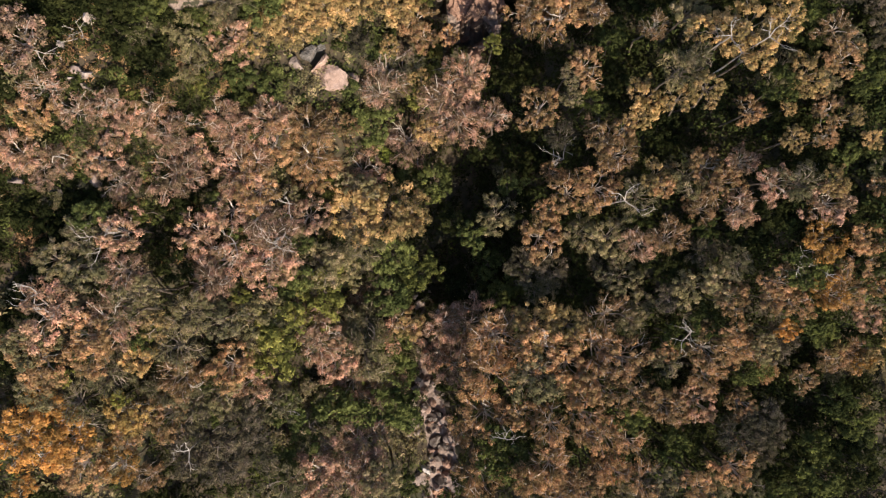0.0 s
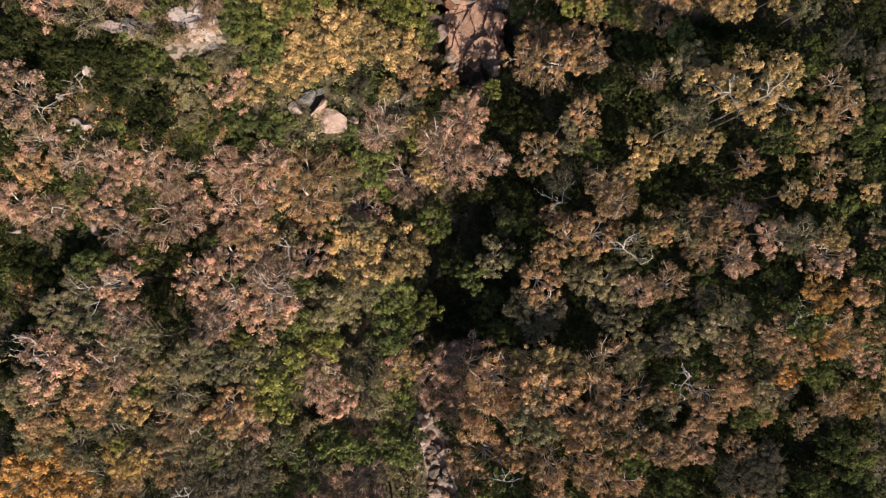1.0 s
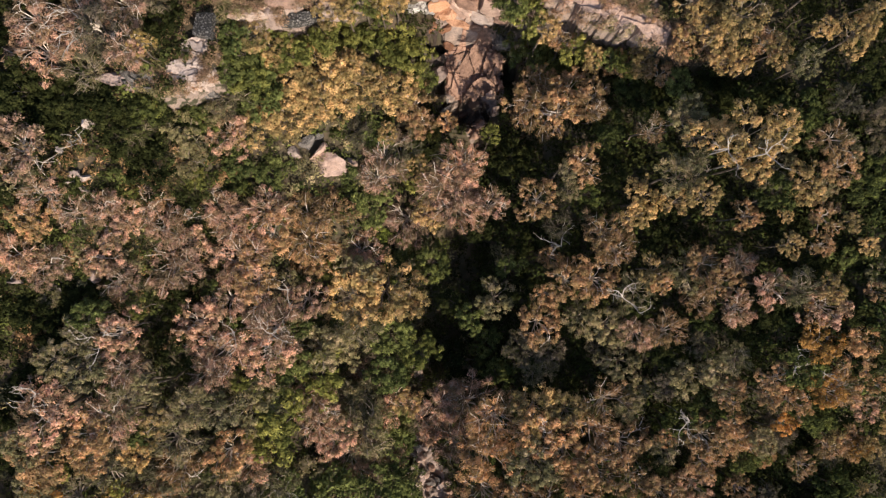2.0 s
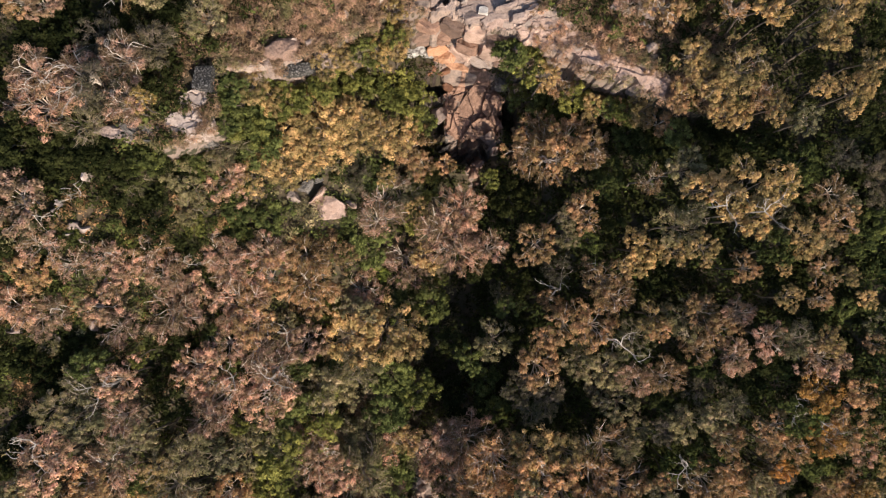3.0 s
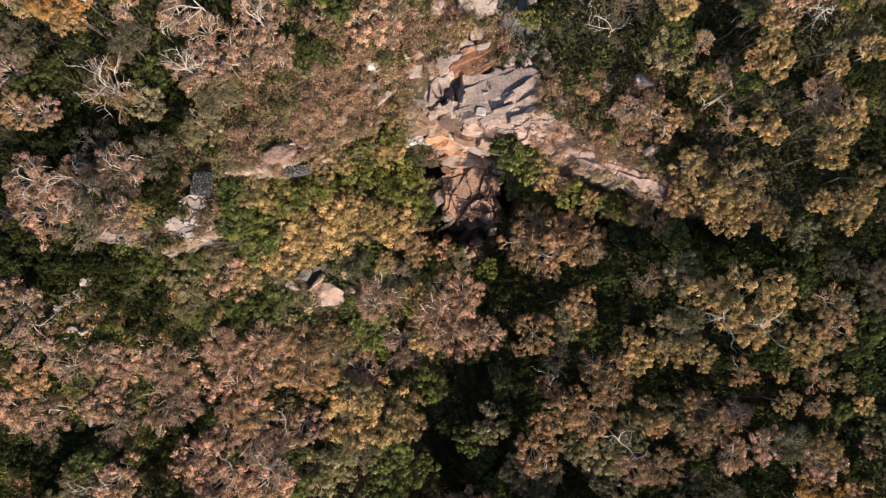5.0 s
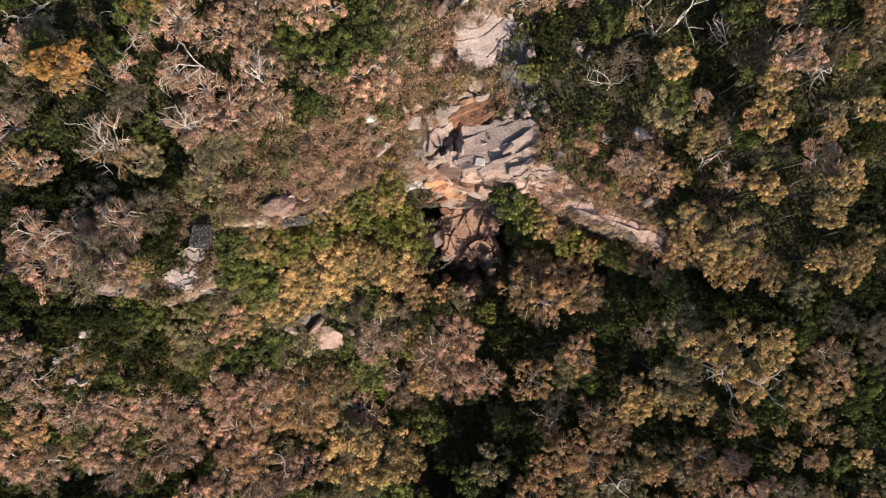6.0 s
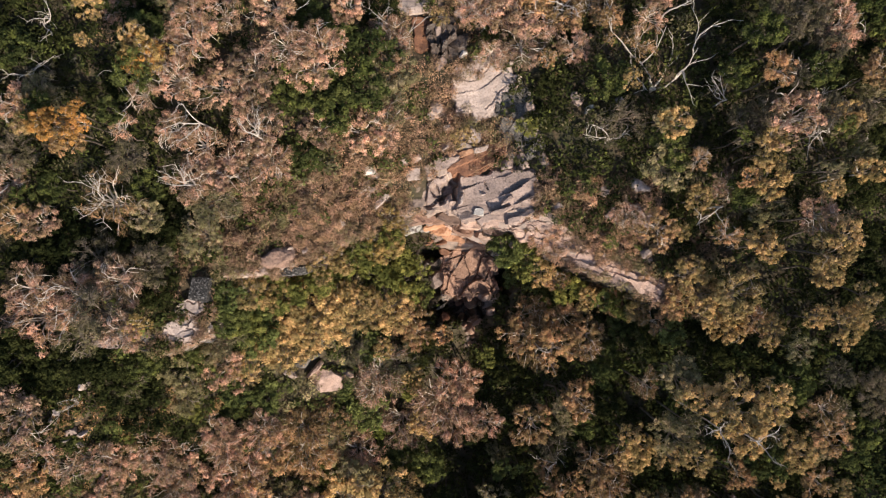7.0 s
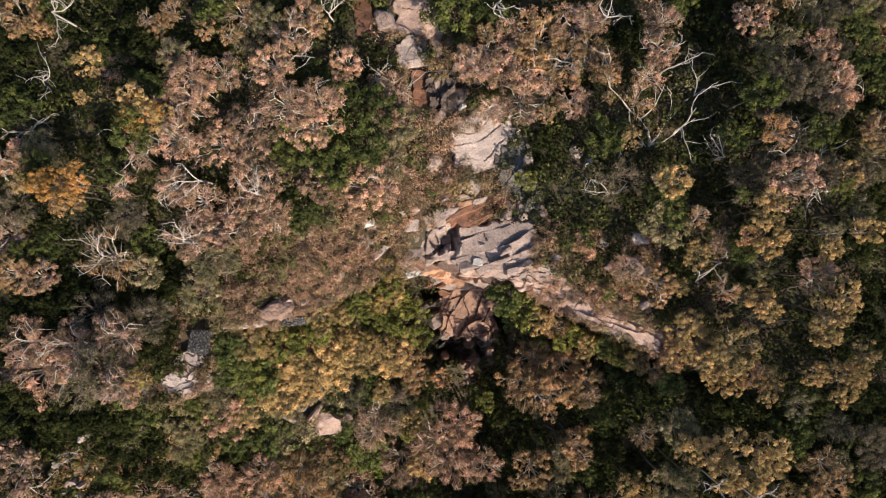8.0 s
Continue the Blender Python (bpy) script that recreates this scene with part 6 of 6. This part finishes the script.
rock(2.94, 70.94, 0.78, 0.78, 1.20, PALE, "pale sun-bleached sandstone boulder lying among the scrub", 40, 43, name="boulder", rough=0.05, boxy=0.8)
rock(1.12, 67.82, 0.47, 0.70, 0.90, PALE, "pale sun-bleached sandstone boulder lying among the scrub", 20, 44, name="boulder", rough=0.05, boxy=0.8)
rock(0.51, 65.31, 1.01, 0.93, 0.70, GREY, "grey weathered sandstone boulder lying among the scrub", 40, 45, name="boulder", rough=0.05, boxy=0.8)
rock(0.37, 60.04, 1.41, 1.10, 0.90, SANDSTONE, "pinkish brown sandstone boulder lying among the scrub", 10, 46, name="boulder", rough=0.05, boxy=0.8)
rock(1.87, 59.57, 0.63, 1.27, 0.70, RED, "rust-red iron-stained sandstone boulder lying among the scrub", 10, 47, name="boulder", rough=0.05, boxy=0.8)
rock(1.19, 55.91, 0.80, 0.72, 0.90, PALE, "pale sun-bleached sandstone boulder lying among the scrub", 20, 48, name="boulder", rough=0.05, boxy=0.8)
rock(-0.59, 59.21, 0.78, 0.70, 0.80, PALE, "pale sun-bleached sandstone boulder lying among the scrub", 70, 49, name="boulder", rough=0.05, boxy=0.8)
rock(1.46, 58.08, 0.71, 0.48, 0.80, WHITE, "whitish lichened sandstone boulder lying among the scrub", 10, 50, name="boulder", rough=0.05, boxy=0.8)
rock(4.92, 57.28, 1.11, 1.59, 0.80, PALE, "pale sun-bleached sandstone slab lying in the creek bed", -10, 51, name="rock_slab", planes=6, fine=4, rough=0.045, boxy=0.72, ledge=0.22)
rock(3.55, 55.78, 1.28, 0.64, 0.80, SANDSTONE, "pinkish brown sandstone slab lying in the creek bed", 10, 52, name="rock_slab", planes=6, fine=4, rough=0.045, boxy=0.72, ledge=0.22)
rock(11.29, 60.18, 1.09, 1.25, 1.20, GREY, "grey weathered sandstone boulder lying among the scrub", 20, 53, name="boulder", rough=0.05, boxy=0.8)
rock(10.42, 54.15, 0.79, 1.58, 0.90, GREY, "grey weathered sandstone boulder lying among the scrub", 25, 54, name="boulder", rough=0.05, boxy=0.8)
rock(12.03, 57.17, 0.71, 1.73, 0.90, GREY, "grey weathered sandstone boulder lying among the scrub", 28, 55, name="boulder", rough=0.05, boxy=0.8)
rock(8.73, 53.82, 1.11, 0.80, 0.90, GREY, "grey weathered sandstone boulder lying among the scrub", 5, 56, name="boulder", rough=0.05, boxy=0.8)
rock(13.08, 54.11, 0.71, 1.42, 0.90, GREY, "grey weathered sandstone boulder lying among the scrub", 25, 57, name="boulder", rough=0.05, boxy=0.8)
rock(16.74, 43.77, 1.44, 0.96, 0.80, SANDSTONE, "pinkish brown sandstone ledge along the cliff edge", -40, 58, name="rock_ledge", rough=0.05, boxy=0.75, ledge=0.3)
rock(20.48, 42.75, 0.95, 0.80, 0.80, PALE, "pale sun-bleached sandstone boulder lying among the scrub", 10, 59, name="boulder", rough=0.05, boxy=0.8)
rock(24.36, 50.75, 1.56, 0.94, 1.60, PALE, "pale sun-bleached sandstone boulder lying among the scrub", -24, 60, name="boulder", rough=0.05, boxy=0.8)
rock(24.02, 47.62, 1.10, 1.42, 1.80, PALE, "pale sun-bleached sandstone boulder lying among the scrub", 30, 61, name="boulder", rough=0.05, boxy=0.8)
rock(25.42, 47.07, 0.95, 1.58, 1.60, GREY, "grey weathered sandstone boulder lying among the scrub", -10, 62, name="boulder", rough=0.05, boxy=0.8)
rock(24.49, 45.68, 1.26, 0.47, 1.00, WHITE, "whitish lichened sandstone slab lying in the creek bed", -12, 63, name="rock_slab", planes=6, fine=4, rough=0.045, boxy=0.72, ledge=0.22)
rock(25.63, 42.90, 0.87, 0.87, 1.40, GREY, "grey weathered sandstone boulder lying among the scrub", 20, 64, name="boulder", rough=0.05, boxy=0.8)
rock(19.94, 50.21, 1.09, 0.94, 1.20, GREY, "grey weathered sandstone boulder lying among the scrub", 20, 65, name="boulder", rough=0.05, boxy=0.8)
rock(20.96, 47.62, 0.79, 1.10, 1.20, GREY, "grey weathered sandstone boulder lying among the scrub", 60, 66, name="boulder", rough=0.05, boxy=0.8)
rock(14.86, 48.64, 0.79, 0.63, 1.00, PALE, "pale sun-bleached sandstone boulder lying among the scrub", 10, 67, name="boulder", rough=0.05, boxy=0.8)
rock(16.47, 60.88, 1.08, 0.92, 1.20, GREY, "grey weathered sandstone boulder lying among the scrub", -40, 68, name="boulder", rough=0.05, boxy=0.8)
rock(17.98, 59.66, 0.77, 0.54, 1.10, WHITE, "whitish lichened sandstone boulder lying among the scrub", 40, 69, name="boulder", rough=0.05, boxy=0.8)
rock(21.26, 60.56, 0.68, 0.61, 1.20, PALE, "pale sun-bleached sandstone boulder lying among the scrub", 40, 70, name="boulder", rough=0.05, boxy=0.8)
rock(-8.77, 51.03, 1.57, 1.10, 1.20, PALE, "pale sun-bleached sandstone boulder lying among the scrub", 40, 71, name="boulder", rough=0.05, boxy=0.8)
rock(-7.33, 50.90, 1.10, 1.10, 1.00, GREY, "grey weathered sandstone boulder lying among the scrub", 10, 72, name="boulder", rough=0.05, boxy=0.8)
rock(-7.92, 52.52, 0.94, 0.78, 1.20, WHITE, "whitish lichened sandstone boulder lying among the scrub", 30, 73, name="boulder", rough=0.05, boxy=0.8)
rock(-6.70, 49.12, 1.91, 0.56, 1.00, PALE, "pale sun-bleached sandstone slab lying in the creek bed", 36, 74, name="rock_slab", planes=6, fine=4, rough=0.045, boxy=0.72, ledge=0.22)
rock(-2.33, 54.35, 0.79, 0.63, 0.80, PALE, "pale sun-bleached sandstone boulder lying among the scrub", 10, 75, name="boulder", rough=0.05, boxy=0.8)
rock(-11.50, 46.39, 1.10, 0.63, 0.80, PALE, "pale sun-bleached sandstone slab lying in the creek bed", 20, 76, name="rock_slab", planes=6, fine=4, rough=0.045, boxy=0.72, ledge=0.22)
rock(-15.50, 46.14, 1.40, 0.62, 0.80, PALE, "pale sun-bleached sandstone slab lying in the creek bed", 20, 77, name="rock_slab", planes=6, fine=4, rough=0.045, boxy=0.72, ledge=0.22)
rock(-17.97, 42.85, 1.41, 0.70, 1.20, SANDSTONE, "pinkish brown sandstone ledge along the cliff edge", 40, 78, name="rock_ledge", rough=0.05, boxy=0.75, ledge=0.3)
rock(-15.25, 43.53, 1.10, 0.55, 1.00, GREY, "grey weathered sandstone ledge along the cliff edge", 30, 79, name="rock_ledge", rough=0.05, boxy=0.75, ledge=0.3)
rock(-42.48, 28.07, 0.54, 1.00, 1.00, PALE, "pale sun-bleached sandstone boulder lying among the scrub", -20, 80, name="boulder", rough=0.05, boxy=0.8)
rock(-41.76, 27.26, 0.39, 0.77, 1.60, PALE, "pale sun-bleached sandstone boulder lying among the scrub", -30, 81, name="boulder", rough=0.05, boxy=0.8)
rock(-44.80, 24.17, 0.54, 0.54, 1.20, PALE, "pale sun-bleached sandstone boulder lying among the scrub", 20, 82, name="boulder", rough=0.05, boxy=0.8)
rock(-45.47, 23.00, 0.31, 0.69, 1.20, PALE, "pale sun-bleached sandstone boulder lying among the scrub", 30, 83, name="boulder", rough=0.05, boxy=0.8)
rock(-43.92, 21.34, 0.86, 0.63, 1.20, GREY, "grey weathered sandstone boulder lying among the scrub", 20, 84, name="boulder", rough=0.05, boxy=0.8)
rock(-44.34, 20.39, 0.87, 0.39, 1.20, PALE, "pale sun-bleached sandstone boulder lying among the scrub", 10, 85, name="boulder", rough=0.05, boxy=0.8)
rock(-42.95, 20.86, 0.40, 0.95, 1.60, PALE, "pale sun-bleached sandstone boulder lying among the scrub", -40, 86, name="boulder", rough=0.05, boxy=0.8)
rock(-43.39, 19.73, 0.56, 0.71, 1.40, SANDSTONE, "pinkish brown sandstone boulder lying among the scrub", 10, 87, name="boulder", rough=0.05, boxy=0.8)
rock(-42.65, 18.42, 0.64, 0.72, 1.20, SANDSTONE, "pinkish brown sandstone boulder lying among the scrub", 30, 88, name="boulder", rough=0.05, boxy=0.8)
# this boulder and the next but one take the material for its dark tone
rock(-50.88, 8.27, 1.64, 0.98, 1.00, WET_SHADE, "dark sandstone boulder lying among the scrub", 20, 89, name="boulder", rough=0.05, boxy=0.8)
rock(-53.13, 8.53, 1.30, 0.73, 1.00, GREY, "grey weathered sandstone boulder lying among the scrub", -10, 90, name="boulder", rough=0.05, boxy=0.8)
rock(-49.29, 7.28, 0.99, 1.16, 1.00, WET_SHADE, "dark sandstone boulder lying among the scrub", 50, 91, name="boulder", rough=0.05, boxy=0.8)
rock(-44.78, 9.19, 1.01, 1.51, 1.40, GREY, "grey weathered sandstone boulder lying among the scrub", 20, 92, name="boulder", rough=0.05, boxy=0.8)
rock(-4.36, -9.86, 1.31, 1.07, 2.00, SANDSTONE, "pinkish brown sandstone boulder in the shaded gully bed", 30, 93, name="boulder", rough=0.05, boxy=0.8)
rock(-5.24, -8.33, 0.83, 0.95, 1.80, SANDSTONE, "pinkish brown sandstone boulder in the shaded gully bed", 10, 94, name="boulder", rough=0.05, boxy=0.8)
rock(-5.79, -10.55, 0.95, 0.83, 1.80, ORANGE, "orange iron-stained sandstone boulder in the shaded gully bed", 60, 95, name="boulder", rough=0.05, boxy=0.8)
rock(-5.44, -28.88, 0.61, 1.35, 1.50, SANDSTONE, "pinkish brown sandstone boulder in the shaded gully bed", -4, 96, name="boulder", rough=0.05, boxy=0.8)
rock(-5.25, -32.88, 1.11, 1.48, 1.50, SANDSTONE, "pinkish brown sandstone boulder in the shaded gully bed", -20, 97, name="boulder", rough=0.05, boxy=0.8)
rock(-4.94, -34.60, 0.74, 0.74, 1.70, PALE, "pale sun-bleached sandstone boulder in the shaded gully bed", 10, 98, name="boulder", rough=0.05, boxy=0.8)
rock(-6.29, -34.66, 0.61, 0.61, 1.60, SANDSTONE, "pinkish brown sandstone boulder in the shaded gully bed", 30, 99, name="boulder", rough=0.05, boxy=0.8)
rock(-3.16, -42.15, 0.63, 1.50, 1.60, WHITE, "whitish lichened sandstone slab lying in the creek bed", 40, 100, name="rock_slab", planes=6, fine=4, rough=0.045, boxy=0.72, ledge=0.22)
rock(-4.76, -43.68, 1.99, 1.62, 1.20, SANDSTONE, "pinkish brown sandstone slab lying in the creek bed", 10, 101, name="rock_slab", planes=6, fine=4, rough=0.045, boxy=0.72, ledge=0.22)
rock(-0.89, -47.09, 1.53, 0.89, 1.40, ORANGE, "orange iron-stained sandstone slab lying in the creek bed", 30, 102, name="rock_slab", planes=6, fine=4, rough=0.045, boxy=0.72, ledge=0.22)
rock(2.37, -36.01, 0.87, 1.86, 1.30, SANDSTONE, "pinkish brown sandstone boulder in the shaded gully bed", 24, 103, name="boulder", rough=0.05, boxy=0.8)
# this boulder and the two dark ones below carry gully shade in their colour
rock(-2.06, -31.93, 2.00, 1.50, 1.00, WET_SHADE, "sandstone boulder toned dark for the shade of the gully bed", 10, 104, name="boulder", rough=0.05, boxy=0.8)
rock(-0.11, -32.66, 1.50, 1.00, 1.10, GREY, "grey weathered sandstone boulder in the shaded gully bed", 30, 105, name="boulder", rough=0.05, boxy=0.8)
rock(-1.53, -37.16, 1.76, 1.51, 1.00, WET_SHADE, "sandstone boulder toned dark for the shade of the gully bed", 30, 106, name="boulder", rough=0.05, boxy=0.8)
rock(-0.88, -45.23, 1.53, 1.27, 1.00, WET_SHADE, "sandstone boulder toned dark for the shade of the gully bed", 20, 107, name="boulder", rough=0.05, boxy=0.8)
rock(-4.68, -22.77, 0.98, 0.98, 1.00, GREY, "grey weathered sandstone boulder in the shaded gully bed", 20, 108, name="boulder", rough=0.05, boxy=0.8)
rock(-4.48, -24.98, 0.98, 1.23, 1.00, SANDSTONE, "pinkish brown sandstone boulder in the shaded gully bed", 20, 109, name="boulder", rough=0.05, boxy=0.8)
rock(33.64, -7.60, 0.79, 0.59, 2.00, SANDSTONE, "pinkish brown sandstone boulder in the shaded gully bed", 20, 110, name="boulder", rough=0.05, boxy=0.8)
rock(34.12, -8.96, 1.39, 0.59, 1.60, GREY, "grey weathered sandstone boulder in the shaded gully bed", 20, 111, name="boulder", rough=0.05, boxy=0.8)
rock(52.43, -10.22, 0.95, 0.47, 2.00, PALE, "pale sun-bleached sandstone boulder in the shaded gully bed", 10, 112, name="boulder", rough=0.05, boxy=0.8)


# ---- bare, bleached trees whose limbs show over the crowns ----
def bare_tree(x, y, z, reach, heading, spread, seed):
    """A dead or nearly leafless tree that forks at height z and throws its limbs out to one side."""
    rng = random.Random(900 + seed)
    foot = ground_z(x, y) - 0.2
    tree = tagged(new("bare_tree"), "leafless bleached gum tree with twisting white limbs", "tree", "bare trees")
    tree.location = (x, y, foot)
    fork = max(z - foot - reach * 0.25, 0.8)
    w = 0.035 + 0.010 * reach
    bole = [tube([Vector((0, 0, 0)), Vector((0.1, 0.05, fork * 0.3)), Vector((-0.1, 0.1, fork * 0.7)), Vector((0, 0, fork))], [w * 1.7, w * 1.4, w * 1.2, w * 1.05], 7)]

    trunk = part("trunk", sheet("trunk", *join(bole), DEAD), tree)

    def grow(pieces, start, way, length, thick, depth):
        pts, p, d = [start], start.copy(), way.copy()
        steps = 6
        for k in range(steps):
            d = (d + Vector((rng.gauss(0, 1), rng.gauss(0, 1), rng.gauss(0.05, 0.5))) * 0.28).normalized()
            p = p + d * length / steps
            pts.append(p.copy())
        pieces.append(tube(pts, [thick * (1 - 0.72 * k / steps) for k in range(steps + 1)], 5))
        if depth:
            for k in ((2, 3, 5) if depth > 1 else (3, 5)):
                side = (d + Vector((rng.gauss(0, 1), rng.gauss(0, 1), rng.gauss(0.2, 0.4))) * 0.8).normalized()
                grow(pieces, pts[k], side, length * rng.uniform(0.4, 0.62), thick * 0.55, depth - 1)

    for k in range(3 if spread > 0.5 else 1):
        a = radians(heading) + spread * (k - 1 if spread > 0.5 else 0) + rng.uniform(-0.15, 0.15)
        pieces = []
        grow(pieces, Vector((0, 0, fork)), Vector((math.cos(a), math.sin(a), 0.38)).normalized(), reach * rng.uniform(0.7, 1.0), w, 2)
        part("limb", sheet("limb", *join(pieces), DEAD), trunk)


bare_tree(24.8, 61.6, 22.4, 10.5, 60, 0.60, 0)
bare_tree(12.3, 70.0, 25.0, 4.0, 100, 1.60, 1)
bare_tree(14.4, 70.4, 25.0, 3.5, 60, 1.50, 2)
bare_tree(-4.7, 67.5, 22.0, 5.0, 70, 1.20, 3)
bare_tree(-36.1, 48.8, 26.0, 3.4, 160, 1.20, 4)
bare_tree(-26.8, 50.3, 27.0, 3.2, 90, 1.60, 5)
bare_tree(-32.2, 62.3, 27.0, 6.0, -30, 0.70, 6)
bare_tree(-42.8, 68.0, 26.0, 3.5, -20, 0.90, 7)
bare_tree(-43.8, 62.5, 26.0, 3.0, 110, 1.20, 8)
bare_tree(31.9, 48.1, 25.5, 5.0, 190, 0.25, 9)
bare_tree(31.9, 59.7, 26.0, 3.5, 150, 0.60, 10)
bare_tree(-16.0, 69.5, 27.0, 5.0, 100, 0.90, 11)
bare_tree(-40.1, 38.0, 24.0, 5.0, 215, 1.00, 12)
bare_tree(-9.1, 56.9, 21.0, 3.0, 60, 1.60, 13)
bare_tree(38.1, 59.9, 27.0, 5.0, 150, 1.20, 14)
bare_tree(39.9, 57.5, 27.0, 5.0, 20, 1.20, 15)
bare_tree(-38.6, 73.6, 31.0, 4.0, -10, 0.90, 16)
bare_tree(18.8, 74.6, 27.0, 3.5, 80, 1.20, 17)
bare_tree(-11.4, 75.3, 26.0, 3.0, 80, 1.20, 19)
bare_tree(-25.1, 65.5, 26.0, 4.5, 125, 0.80, 20)
bare_tree(-25.9, 61.2, 27.0, 5.0, 155, 0.30, 21)
bare_tree(-25.3, 57.0, 27.0, 4.5, 200, 0.80, 22)
bare_tree(-19.0, 55.5, 27.0, 3.5, 110, 1.30, 23)
bare_tree(-13.8, 64.4, 26.0, 3.0, 90, 1.30, 24)
bare_tree(25.1, 68.9, 28.0, 5.0, 15, 0.30, 25)
bare_tree(24.6, 70.5, 28.0, 3.0, 120, 0.90, 26)
bare_tree(35.7, 67.4, 28.0, 5.0, 25, 0.30, 27)
bare_tree(42.8, 57.2, 28.0, 6.0, 190, 0.40, 28)
bare_tree(20.0, 55.9, 23.0, 3.5, 120, 0.80, 29)
bare_tree(45.2, 51.3, 28.0, 4.0, 110, 0.40, 30)
bare_tree(-27.3, 50.6, 26.0, 3.0, 100, 1.40, 31)
bare_tree(6.8, 76.1, 27.0, 4.0, -30, 0.90, 32)
bare_tree(-42.3, 1.1, 17.0, 4.0, 60, 1.90, 33)
bare_tree(-49.5, -5.4, 18.0, 4.5, 200, 1.00, 34)
bare_tree(-28.8, 0.8, 8.0, 4.0, 200, 1.50, 35)
bare_tree(-23.2, 0.8, 9.0, 4.0, 60, 1.60, 36)
bare_tree(-22.0, 6.5, 5.0, 3.5, 180, 1.50, 37)
bare_tree(31.7, 23.4, 25.0, 3.0, 170, 1.20, 38)
bare_tree(34.5, -11.5, 8.0, 4.5, 170, 0.90, 39)
bare_tree(46.9, -2.0, 16.0, 4.5, 200, 1.00, 40)
bare_tree(23.4, 6.2, 14.0, 4.0, 60, 1.40, 41)
bare_tree(-16.3, 16.5, 3.0, 4.0, 180, 0.80, 42)
bare_tree(-36.4, 14.8, 12.0, 3.0, 60, 1.40, 43)
bare_tree(-42.5, 24.9, 19.0, 3.0, 140, 1.20, 44)
bare_tree(-34.2, 16.9, 11.0, 2.5, 90, 1.40, 45)
bare_tree(-43.3, 8.4, 10.0, 3.0, 60, 1.40, 46)
bare_tree(14.3, -13.7, 4.0, 3.0, 60, 1.50, 47)
bare_tree(17.1, 12.8, 6.0, 4.0, 160, 0.70, 48)
bare_tree(9.1, -27.8, 3.0, 3.0, 70, 1.40, 49)
bare_tree(34.8, 22.6, 27.0, 3.0, 45, 1.40, 50)
bare_tree(-24.1, -24.6, 0.0, 3.0, 80, 1.20, 51)
bare_tree(-35.1, -27.8, 8.0, 3.0, 200, 1.30, 52)
